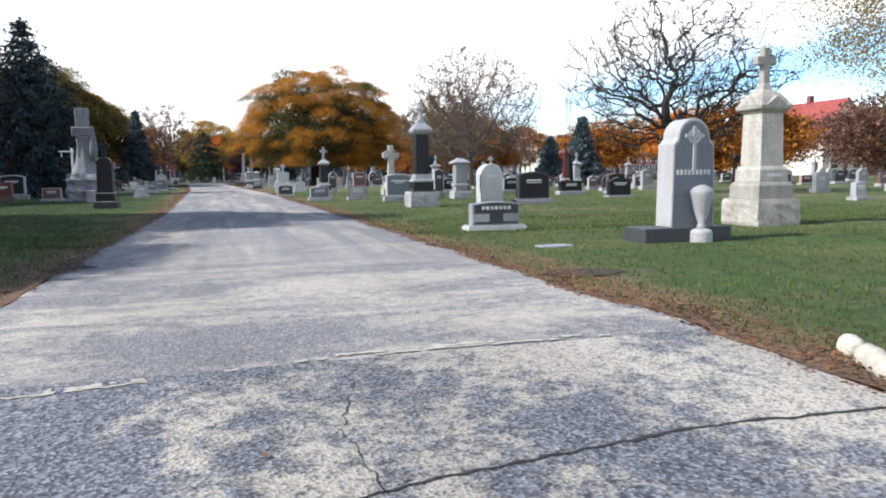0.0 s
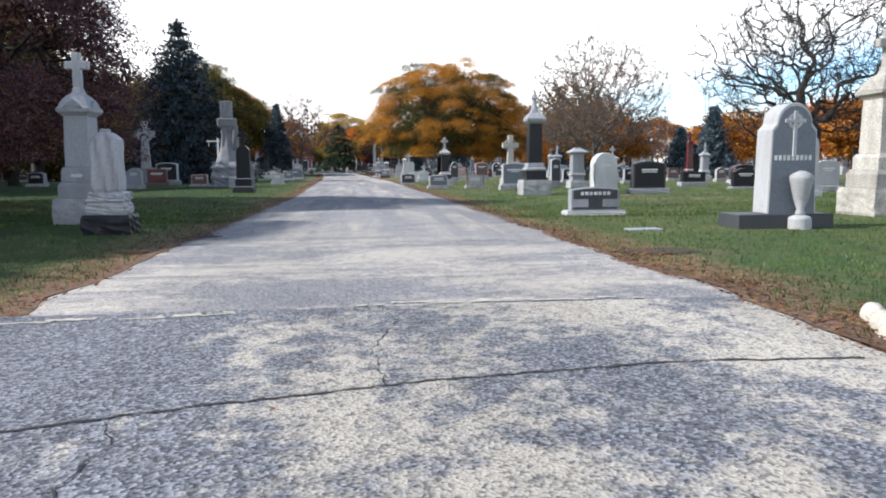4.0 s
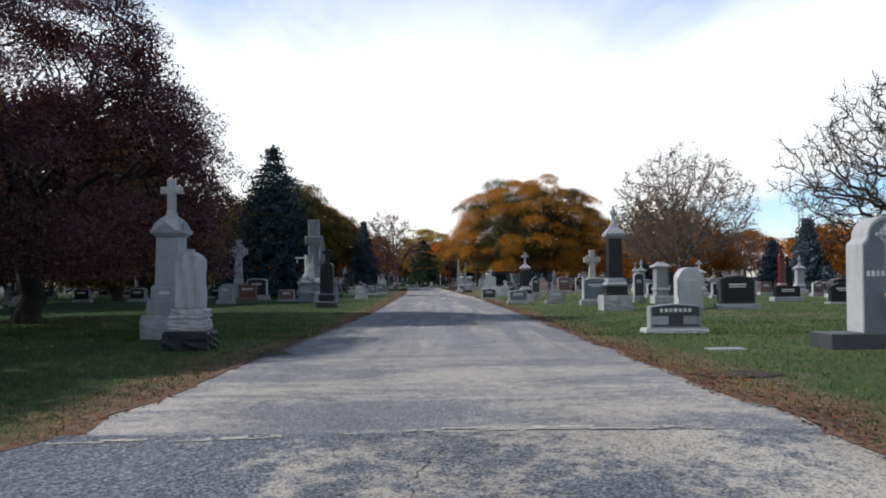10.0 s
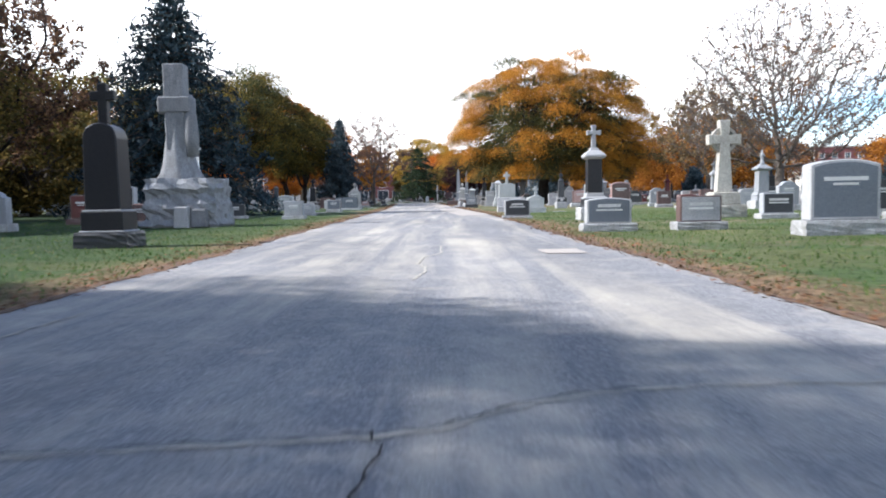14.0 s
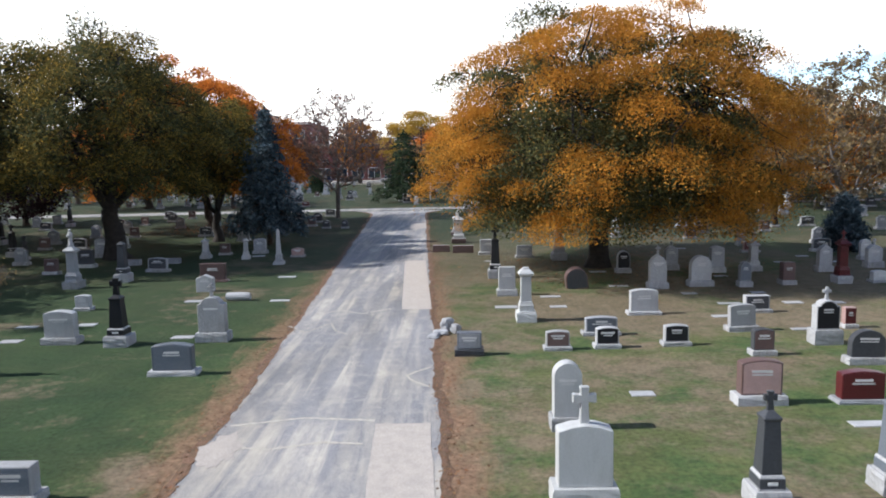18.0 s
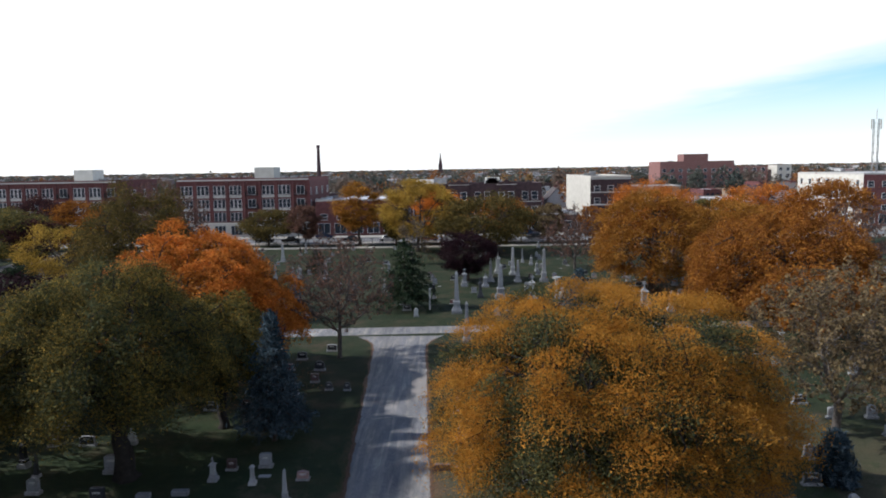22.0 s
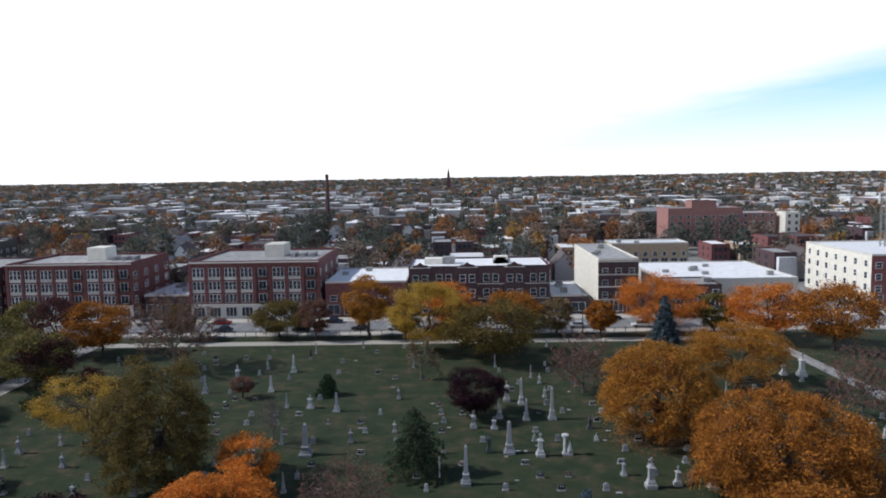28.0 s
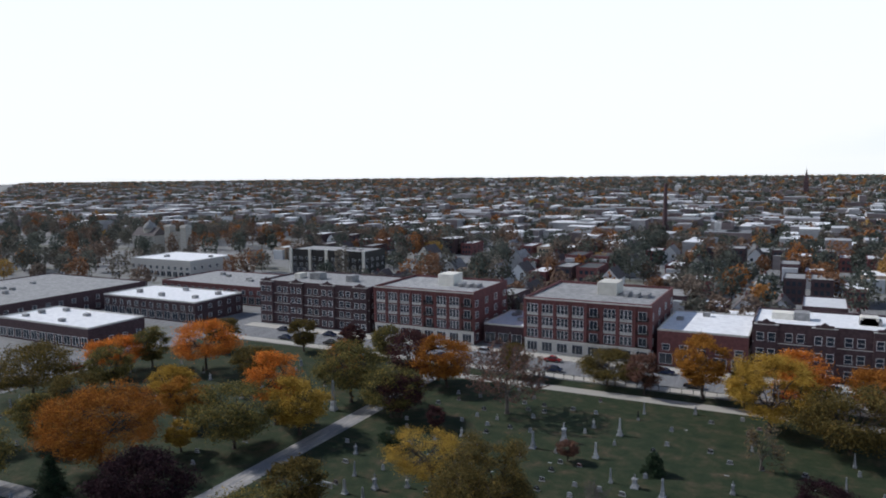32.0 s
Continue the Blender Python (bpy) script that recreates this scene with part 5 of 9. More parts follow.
pillar(8.27, 53.92, 0.47, 1.68, STEEL, LIGHT, 0.12, LIGHT, label="blue-grey tapered pillar on a heavy pale base")
headstone(7.94, 57.98, 1.02, 0.95, BROWN, PINK, "serp", 0.28, LIGHT, 0.22)
headstone(9.57, 61.7, 0.63, 0.7, DARK, BROWN, "slant")
headstone(10.04, 57.99, 1.06, 0.68, RED, RED, "slant", 0.26, GREY, 0.12, label="wide polished red granite headstone with a pale name bar")
headstone(11.7, 62.68, 0.75, 1.58, LIGHT, BLACK, "shoulder", 0.3, LIGHT, 0.26, 0.36)
headstone(11.54, 66.83, 0.94, 0.56, LIGHT, DARK, "flat", 0.26)
headstone(13.3, 64.49, 0.40, 0.62, PINK, RED, "flat", 0.22)
headstone(1.96, 62.11, 0.77, 0.62, STEEL, GREY, "flat", 0.26, DARK, 0.3)
column(3.87, 65.96, 0.61, 1.74, MARBLE, MARBLE, MARBLE, 0.0, label="white marble column with a broken draped top", die_w=0.55)
headstone(3.59, 70.46, 0.75, 1.1, MARBLE, None, "flat", 0.28, MARBLE, 0.22)
pillar(3.39, 74.48, 0.63, 2.22, BLACK, LIGHT, 0.2, BLACK)
headstone(3.43, 82.38, 0.97, 0.82, LIGHT, None, "flat", 0.3)
column(1.9, 87.93, 0.87, 2.1, MARBLE, BROWN, MARBLE, 0.22, urn=True, label="white marble lantern-like monument on a dark base")
headstone(0.87, 83.82, 0.97, 0.41, BROWN, None, "flat", 0.3, None, rows=0)
headstone(2.1, 83.28, 1.16, 0.44, BROWN, None, "flat", 0.3, None, rows=0)
headstone(5.28, 80.86, 0.94, 0.65, GREY, None, "flat", 0.3)
column(6.94, 79.72, 0.74, 2.87, GREY, ROCK, GREY, 0.3, label="grey stone pedestal carrying a tall carved cross")
headstone(6.48, 71.68, 0.87, 0.88, BROWN, DARK, "round", 0.4, None, lean=(6, -7), rows=0, label="leaning rough brown boulder headstone")
headstone(7.82, 66.77, 1.07, 0.84, LIGHT, None, "serp", 0.26, LIGHT, 0.14)
headstone(4.37, 62.52, 0.75, 0.53, LIGHT, BROWN, "slant", 0.22)
headstone(5.87, 64.08, 1.10, 0.55, GREY, STEEL, "slant", 0.24)
headstone(5.74, 62.64, 0.72, 0.58, LIGHT, BLACK, "serp", 0.22)
headstone(7.66, 62.79, 0.77, 0.58, LIGHT, BLACK, "serp", 0.22)
headstone(9.59, 71.44, 0.78, 1.7, LIGHT, None, "gothic", 0.3, LIGHT, 0.14, 0.34)
headstone(11.47, 75.98, 0.66, 1.3, GREY, None, "shoulder", 0.3, cross=0.2)
headstone(11.37, 71.75, 0.95, 1.22, LIGHT, None, "round", 0.34, LIGHT, 0.2, label="round-arched pale headstone with a carved heart")
headstone(13.24, 75.13, 0.69, 1.18, GREY, None, "slant", 0.3)
headstone(13.02, 71.5, 0.51, 1.0, GREY, STEEL, "shoulder", 0.26, LIGHT, 0.22)
column(14.92, 75.24, 0.61, 1.9, LIGHT, LIGHT, LIGHT, 0.3, statue=True)
headstone(14.85, 71.81, 0.57, 0.89, BROWN, None, "flat", 0.34, LIGHT, 0.2)
headstone(17.83, 74.85, 0.68, 1.2, LIGHT, None, "gothic", 0.3)
column(17.05, 71.86, 0.58, 2.11, RED, LIGHT, RED, 0.16)
headstone(20.49, 75.74, 0.75, 1.32, LIGHT, None, "shoulder", 0.3, cross=0.3)
headstone(18.54, 71.95, 0.69, 0.47, MARBLE, None, "slant", 0.3)
headstone(19.6, 71.95, 0.58, 0.47, MARBLE, None, "slant", 0.3)
headstone(9.16, 75.38, 0.67, 1.0, LIGHT, BLACK, "round", 0.26)
headstone(17.93, 84.35, 0.44, 0.86, GREY, None, "flat", 0.4)
obelisk(24.31, 94.46, 0.55, 1.85, BLACK, LIGHT)
column(3.33, 103.06, 1.3, 1.9, MARBLE, LIGHT, MARBLE, 0.1)
column(12.04, 89.68, 0.59, 1.5, MARBLE, MARBLE, MARBLE, 0.2)
column(1.8, 92.5, 0.79, 1.6, MARBLE, BROWN, MARBLE, 0.15, urn=True)

# west rows past the middle of the drive
headstone(-5.44, 60.69, 1.19, 0.8, STEEL, STEEL, "slant", 0.26, LIGHT, 0.16, label="wide blue-grey granite headstone on a pale base")
pillar(-8.2, 63.59, 0.66, 1.98, BLACK, LIGHT, 0.24, BLACK, label="black granite pillar with pale collar and a cross")
headstone(-10.06, 64.0, 1.05, 1.0, LIGHT, None, "slant", 0.3, LIGHT, 0.2)
headstone(-5.56, 64.04, 0.94, 1.72, ROCK, None, "shoulder", 0.34, ROCK, 0.16, 0.4, rows=1, label="rustic rock-carved headstone with a small cross")
headstone(-5.32, 53.91, 0.77, 0.62, LIGHT, STEEL, "flat", 0.26, ROCK, 0.24)
headstone(-11.91, 68.92, 0.61, 0.56, LIGHT, None, "serp", 0.26)
column(-14.76, 73.55, 0.66, 2.63, GREY, ROCK, LIGHT, 0.3, statue=True)
pillar(-13.29, 75.07, 0.61, 1.83, DARK, LIGHT, 0.0)
headstone(-9.11, 74.83, 1.33, 0.82, BROWN, BROWN, "flat", 0.26, BROWN, 0.12)
headstone(-8.63, 72.37, 0.69, 0.73, MARBLE, None, "gable", 0.3, None)
part_log = root("log_stone", "low pale stone carved as a fallen log", "headstone", -6.66, 70.5)
part("log", moved(lathe([(-0.46, 0.14), (-0.3, 0.16), (0.3, 0.16), (0.46, 0.14)], 12, 0.05, 3), m=Matrix.Translation((0, 0, 0.15)) @ Matrix.Rotation(radians(90), 4, "Y")), LIGHT, part_log)
headstone(-18.46, 83.93, 0.96, 1.12, GREY, None, "slant", 0.3)
headstone(-17.39, 79.98, 0.84, 0.92, DARK, None, "flat", 0.3)
headstone(-15.21, 80.49, 0.72, 0.32, GREY, None, "flat", 0.4, None, rows=0)
headstone(-13.37, 80.9, 0.90, 0.3, GREY, None, "flat", 0.4, None, rows=0)
column(-22.63, 83.46, 0.38, 1.4, DARK, LIGHT, DARK, 0.2, urn=True)
column(-9.75, 82.21, 0.39, 1.13, MARBLE, MARBLE, MARBLE, 0.0)
headstone(-9.6, 84.55, 0.82, 0.87, GREY, None, "serp", 0.28)
obelisk(-7.42, 79.95, 0.49, 1.84, LIGHT, LIGHT)
headstone(-7.04, 82.76, 0.77, 0.52, PINK, None, "gable", 0.3)
column(-12.14, 82.69, 0.52, 1.45, LIGHT, ROCK, LIGHT, 0.25, statue=True)
headstone(-11.52, 84.21, 0.66, 0.64, BROWN, None, "flat", 0.3)
headstone(-8.36, 99.52, 0.65, 0.66, DARK, None, "round", 0.26)
headstone(-6.88, 99.35, 0.57, 0.65, DARK, None, "round", 0.26)

# a white timber sign post with one arm, and one by the junction
sign = root("sign_post", "white painted post with a short cross arm", "sign post", -7.82, 41.39)
part("post", block(-0.05, 0.05, -0.05, 0.05, -0.05, 2.55, 0.008), WHITE_PAINT, sign)
part("arm", block(-0.6, 0.12, -0.035, 0.035, 2.36, 2.43, 0.006), WHITE_PAINT, sign)
part("hook", block(-0.5, -0.46, -0.02, 0.02, 2.1, 2.36, 0.004), WHITE_PAINT, sign)
sign2 = root("marker_post", "plain white post beside the junction of the drives", "post", -1.2, 132.1)
part("post", block(-0.09, 0.09, -0.09, 0.09, -0.05, 2.6, 0.01), WHITE_PAINT, sign2)
part("cap", block(-0.12, 0.12, -0.12, 0.12, 2.6, 2.68, 0.01), WHITE_PAINT, sign2)

# broken white kerb stones by the near corner; farther up, rough blocks standing in for a lying statue and bench
def kerb_length(x0, y0, x1, y1, wd, tall, seed):
    """One broken length of whitewashed kerb, round-topped and chipped at its ends."""
    ln = math.hypot(x1 - x0, y1 - y0)
    rng = random.Random(seed)
    bm = bmesh.new()
    rings = []
    for i in range(13):
        t = i / 12
        end = 1 - 0.35 * max(0.0, abs(2 * t - 1) - 0.8) / 0.2
        q = end * (1 + 0.1 * noise.noise((t * 4, seed, 0)))
        skew = rng.uniform(-0.012, 0.012)
        rings.append([bm.verts.new(((t - 0.5) * ln + 0.02 * noise.noise((k, t, seed)), math.cos(math.pi * (k - 1) / 8) * wd * q + skew, -0.02 if k in (0, 10) else max(-0.02, math.sin(math.pi * (k - 1) / 8)) * tall * q)) for k in range(11)])
    for a, b in zip(rings, rings[1:]):
        for k in range(10):
            bm.faces.new((a[k], a[k + 1], b[k + 1], b[k]))
    bm.faces.new(rings[0][::-1])
    bm.faces.new(rings[-1])
    bmesh.ops.recalc_face_normals(bm, faces=bm.faces[:])
    ob = part("kerb_stone", bm, CHALK, smooth=True)
    ob.matrix_basis = pose((x0 + x1) / 2, (y0 + y1) / 2, 0.01, 0, 0, math.degrees(math.atan2(y1 - y0, x1 - x0)))
    return tagged(ob, "broken whitewashed kerb stone lying in dead leaves", "kerb stone", "white kerb stones")


CHALK = stone_mat("whitewashed concrete", (0.36, 0.34, 0.29), (0.48, 0.45, 0.39), 50.0, 0.9, (0.4, 0.36, 0.3), 0.35, 0.5)
kerb_length(3.0, 3.62, 3.06, 3.76, 0.055, 0.08, 1)
kerb_length(2.98, 3.57, 2.76, 3.18, 0.06, 0.085, 2)
kerb_length(2.74, 3.12, 2.6, 2.66, 0.055, 0.07, 3)
for k, (x, y, s, z) in enumerate(((1.15, 64.6, 0.5, 0.16), (1.35, 65.0, 0.34, 0.5), (0.95, 64.2, 0.46, 0.12), (1.6, 64.75, 0.3, 0.34))):
    ob = part("rubble_stone", rough_block(s * 0.75, s * 0.5, -0.02, z * 0.8, 320 + k, 0.06), LIGHT)
    ob.matrix_basis = pose(x, y, 0, 0, 0, 40 * k)
    tagged(ob, "pale rough block standing in for a lying statue and bench", "stone", "stone heap")

# the north field
for x, y, w, h, m in ((2.11, 129.27, 1.24, 5.14, GREY), (8.11, 139.09, 1.5, 4.64, GREY), (7.56, 153.56, 1.05, 3.66, MARBLE), (11.53, 160.0, 1.1, 4.6, MARBLE), (11.67, 152.7, 1.04, 3.46, LIGHT), (15.65, 152.6, 1.2, 5.18, LIGHT), (-30.95, 181.2, 1.1, 3.5, MARBLE), (-32.1, 168.5, 1.0, 3.0, MARBLE), (-18.57, 157.5, 1.1, 3.2, GREY), (-19.75, 138.9, 1.7, 4.6, GREY), (-59.5, 135.9, 0.8, 2.6, MARBLE), (-43.7, 168.0, 1.1, 3.3, GREY), (-89.65, 169.6, 1.4, 6.74, MARBLE), (-63.96, 137.3, 0.9, 2.5, MARBLE), (31.7, 128.0, 1.08, 2.9, MARBLE), (58.1, 142.2, 0.9, 2.8, MARBLE), (3.0, 114.5, 0.95, 4.2, GREY)):
    obelisk(x, y, w, h, m, m, group="north field obelisks")
for x, y, w, h, m in ((12.24, 138.2, 1.14, 3.2, MARBLE), (9.25, 161.9, 1.13, 3.7, MARBLE), (6.52, 148.6, 1.0, 2.0, GREY), (3.43, 149.2, 1.0, 2.7, GREY), (5.39, 139.7, 0.8, 2.9, DARK), (24.38, 128.0, 1.3, 3.8, LIGHT), (27.77, 128.8, 0.95, 2.5, LIGHT), (29.76, 129.4, 0.8, 2.1, DARK), (33.6, 128.0, 0.7, 2.5, DARK), (20.75, 148.7, 0.84, 2.1, DARK), (-39.5, 173.3, 1.2, 3.8, LIGHT), (-23.2, 159.1, 1.2, 2.3, LIGHT), (-60.45, 140.7, 0.9, 2.6, GREY), (-51.5, 135.7, 0.8, 2.2, GREY), (-38.0, 127.1, 0.8, 2.1, GREY), (64.1, 174.5, 1.5, 4.4, MARBLE), (61.2, 175.7, 1.1, 2.6, MARBLE), (58.0, 157.5, 0.7, 2.0, LIGHT), (58.1, 147.8, 0.8, 2.1, LIGHT), (-45.5, 127.2, 0.75, 1.7, GREY), (18.5, 113.5, 0.8, 2.2, DARK), (9.6, 112.0, 0.8, 2.0, MARBLE)):
    column(x, y, w, h, m, m, m, 0.24, statue=(serial[0] % 3 == 0), group="north field pedestals")
st = root("seated_figure", "white marble seated figure before a broken column", "monument", 15.9, 139.1)
part("base", rough_block(1.3, 0.9, -0.03, 0.35, 77), MARBLE, st)
part("column", moved(lathe([(0.3, 0.22), (2.6, 0.2), (2.65, 0.5), (2.85, 0.5)], 12), -0.35), MARBLE, st)
part("figure", moved(lathe([(0.3, 0.45), (0.8, 0.4), (1.3, 0.24), (1.6, 0.2), (1.75, 0.1), (1.95, 0.12), (2.05, 0.03)], 12, 0.1, 8), 0.3), MARBLE, st, smooth=True)
fence = root("stone_balustrade", "white stone balustrade round a family plot", "balustrade", -71.5, 138.5)
part("rail", block(-4.6, 4.6, -0.12, 0.12, 0.75, 0.9, 0.02), MARBLE, fence)
for i in range(19):
    part("baluster", moved(lathe([(-0.03, 0.13), (0.1, 0.13), (0.3, 0.08), (0.55, 0.11), (0.76, 0.1)], 8), -4.5 + 0.5 * i), MARBLE, fence)

# templates for the many plain stones of the farther rows, then copies
SPOTS = []


def free(x, y, gap):
    if drive_edge(max(0, y), -1) - 1.2 < x < drive_edge(max(0, y), 1) + 1.2 and y < 120:
        return False
    if 118 < y < 126 or -86.5 < x < -79 or 67 < x < 77 and y > 124:
        return False
    return all((x - a) ** 2 + (y - b) ** 2 > gap * gap for a, b in SPOTS)


for ob in list(scene.objects):
    if not ob.parent and "category" in ob and ob["category"] in ("headstone", "monument", "obelisk", "sign post", "vase", "balustrade"):
        SPOTS.append((ob.matrix_basis.translation.x, ob.matrix_basis.translation.y))
KINDS = [
    lambda x, y: headstone(x, y, 0.9, 0.8, LIGHT, None, "serp", group="farther stones"),
    lambda x, y: headstone(x, y, 0.8, 0.95, GREY, None, "shoulder", group="farther stones"),
    lambda x, y: headstone(x, y, 1.1, 0.7, LIGHT, DARK, "slant", group="farther stones"),
    lambda x, y: headstone(x, y, 0.75, 0.75, BROWN, None, "flat", group="farther stones"),
    lambda x, y: headstone(x, y, 1.0, 0.75, GREY, BLACK, "serp", group="farther stones"),
    lambda x, y: headstone(x, y, 0.65, 1.2, MARBLE, None, "gothic", cross=0.35, group="farther stones"),
    lambda x, y: column(x, y, 0.7, 1.9, MARBLE, LIGHT, MARBLE, 0.25, group="farther stones"),
    lambda x, y: column(x, y, 0.72, 2.2, GREY, ROCK, GREY, 0.25, statue=True, group="farther stones"),
    lambda x, y: pillar(x, y, 0.56, 1.9, BLACK, LIGHT, 0.2, group="farther stones"),
    lambda x, y: headstone(x, y, 0.95, 0.6, PINK, RED, "slant", group="farther stones"),
    lambda x, y: headstone(x, y, 0.6, 1.0, MARBLE, None, "round", group="farther stones"),
    lambda x, y: obelisk(x, y, 0.62, 2.6, LIGHT, LIGHT, group="farther stones"),
    lambda x, y: headstone(x, y, 1.0, 0.85, DARK, None, "round", group="farther stones"),
]
made = {}
prng = random.Random(21)


def bake(name, placed, label, category):
    """Many far copies of a few templates joined into one mass, each at its own pose."""
    mats, cache = [], {}
    vs, loops, totals, index, base = [], [], [], [], 0
    for ob, m in placed:
        if ob not in cache:
            cache[ob] = []
            for o in (ob, *ob.children_recursive):
                if o.type != "MESH":
                    continue
                rel, q = Matrix.Identity(4), o
                while q is not ob:
                    rel = q.matrix_parent_inverse @ q.matrix_basis @ rel
                    q = q.parent
                me = o.data
                v = np.empty(len(me.vertices) * 3, np.float32)
                me.vertices.foreach_get("co", v)
                li = np.empty(len(me.loops), np.int32)
                me.loops.foreach_get("vertex_index", li)
                lt = np.empty(len(me.polygons), np.int32)
                me.polygons.foreach_get("loop_total", lt)
                if me.materials[0] not in mats:
                    mats.append(me.materials[0])
                r = np.array(rel)
                cache[ob].append((v.reshape(-1, 3) @ r[:3, :3].T + r[:3, 3], li, lt, mats.index(me.materials[0])))
        r = np.array(m)
        for v, li, lt, k in cache[ob]:
            vs.append(v @ r[:3, :3].T + r[:3, 3])
            loops.append(li + base)
            totals.append(lt)
            index.append(np.full(len(lt), k, np.int32))
            base += len(v)
    vs, loops, totals, index = (np.concatenate(q) for q in (vs, loops, totals, index))
    me = bpy.data.meshes.new(name)
    me.vertices.add(len(vs))
    me.vertices.foreach_set("co", vs.astype(np.float32).ravel())
    me.loops.add(len(loops))
    me.loops.foreach_set("vertex_index", loops)
    me.polygons.add(len(totals))
    me.polygons.foreach_set("loop_start", np.r_[0, np.cumsum(totals)[:-1]].astype(np.int32))
    for mat in mats:
        me.materials.append(mat)
    me.polygons.foreach_set("material_index", index)
    me.update(calc_edges=True)
    me.shade_flat()
    return tagged(new(name, me), label, category, kind="stuff")


def fill(n, x0, x1, y0, y1, gap, weights, row=0.0, joined=""):
    done = tries = 0
    far = []
    while done < n and tries < n * 30:
        tries += 1
        x, y = prng.uniform(x0, x1), prng.uniform(y0, y1)
        if row:
            y = round(y / row) * row + prng.uniform(-0.25, 0.25)
        if not free(x, y, gap):
            continue
        SPOTS.append((x, y))
        done += 1
        k = prng.choices(range(len(KINDS)), weights)[0]
        if k not in made:
            made[k] = KINDS[k](x, y)
            continue
        m = pose(x, y, 0, prng.uniform(-1.5, 1.5), prng.uniform(-1.5, 1.5), prng.uniform(-4, 4))
        if joined:
            far.append((made[k], m))
        else:
            copy_thing(made[k], m)
    if far:
        bake("far_gravestones", far, joined, "gravestones")


UP = (6, 9, 6, 6, 7, 2, 2, 4, 4, 3, 1, 0, 6)
FIELD = (6, 8, 4, 4, 4, 2, 3, 2, 1, 2, 3, 2, 4)
fill(70, 10, 30, 32, 66, 1.9, UP, 3.4)
fill(45, 12, 40, 66, 112, 2.2, UP, 3.4)
fill(60, 24, 60, 14, 60, 2.4, UP, 3.4, "mixed gravestones on the far east lawn")
fill(40, 36, 66, 60, 117, 2.4, UP, 3.4, "mixed gravestones on the far east lawn")
fill(16, -24, -9.5, 30, 60, 2.0, UP, 3.4)
fill(36, -26, -9.5, 60, 112, 2.1, UP, 3.4)
fill(90, -60, -22, 20, 117, 2.1, UP, 3.4, "mixed gravestones on the far west lawn")
fill(70, -40, 40, 126, 160, 3.2, FIELD, 4.0)
fill(70, -78, 66, 126, 165, 3.2, FIELD, 4.0, "mixed gravestones in the north field")
fill(85, -78, 66, 163, 202, 3.4, FIELD, 4.0, "mixed gravestones in the north field")
fill(60, -165, -88, 90, 200, 4.5, FIELD, 4.0, "mixed gravestones on the west field")
for k in range(190):
    x, y = (prng.uniform(2.6, 20) if k % 2 else prng.uniform(-16, -4.5)), prng.uniform(42, 84)
    if k < 150 and k % 8 == 2 or k < 150 and k % 2 == 0 and k % 8:
        continue
    if k >= 150:
        x, y = prng.uniform(-60, 50), prng.uniform(126, 190)
    y = round(y / 1.9) * 1.9 + prng.uniform(-0.12, 0.12)
    if free(x, y, 0.95):
        SPOTS.append((x, y))
        tablet(x, y, prng.uniform(0.45, 0.8), prng.uniform(0.25, 0.4))


# ---- trees ----
def tubes(paths, sides=5):
    """One mesh's corners and faces from many (points, radii) limbs."""
    vs, fs, base = [], [], 0
    ang = np.linspace(0, 2 * math.pi, sides, endpoint=False)
    for pts, radii in paths:
        pts = np.asarray(pts, float)
        k = len(pts)
        d = np.gradient(pts, axis=0)
        d /= np.linalg.norm(d, axis=1, keepdims=True) + 1e-9
        ref = np.where(np.abs(d[:, 2:3]) > 0.9, (1.0, 0, 0), (0, 0, 1.0))
        u = np.cross(d, ref)
        u /= np.linalg.norm(u, axis=1, keepdims=True) + 1e-9
        w = np.cross(d, u)
        r = np.asarray(radii)[:, None, None]
        ring = pts[:, None] + r * (np.cos(ang)[None, :, None] * u[:, None] + np.sin(ang)[None, :, None] * w[:, None])
        vs.append(ring.reshape(-1, 3))
        i, j = np.meshgrid(np.arange(k - 1), np.arange(sides), indexing="ij")
        j2 = (j + 1) % sides
        fs.append((base + np.stack([i * sides + j, i * sides + j2, (i + 1) * sides + j2, (i + 1) * sides + j], -1)).reshape(-1, 4))
        base += k * sides
    return np.concatenate(vs), np.concatenate(fs)


def leaf_faces(c, rng, size, aspect=0.55, up=0.3, droop=0.0):
    n = len(c)
    nrm = rng.normal(0, 1, (n, 3))
    nrm[:, 2] = np.abs(nrm[:, 2]) + up
    nrm /= np.linalg.norm(nrm, axis=1, keepdims=True)
    t = np.cross(nrm, rng.normal(0, 1, (n, 3)))
    t[:, 2] -= droop
    t /= np.linalg.norm(t, axis=1, keepdims=True) + 1e-9
    b = np.cross(nrm, t)
    s = (size * rng.uniform(0.6, 1.35, n))[:, None]
    return np.stack([c - t * s, c - b * s * aspect, c + t * s, c + b * s * aspect], 1)


def bend(a, b, rng, k=6, sag=0.12, wander=0.06):
    """A limb's course from a to b, rising first and then spreading."""
    a, b = np.asarray(a, float), np.asarray(b, float)
    t = np.linspace(0, 1, k)[:, None]
    ln = np.linalg.norm(b - a)
    p = a + (b - a) * t
    p[:, 2] += (np.sin(np.pi * t[:, 0]) * sag * ln)
    p[1:-1] += rng.normal(0, wander * ln * 0.5, (k - 2, 3))
    return p


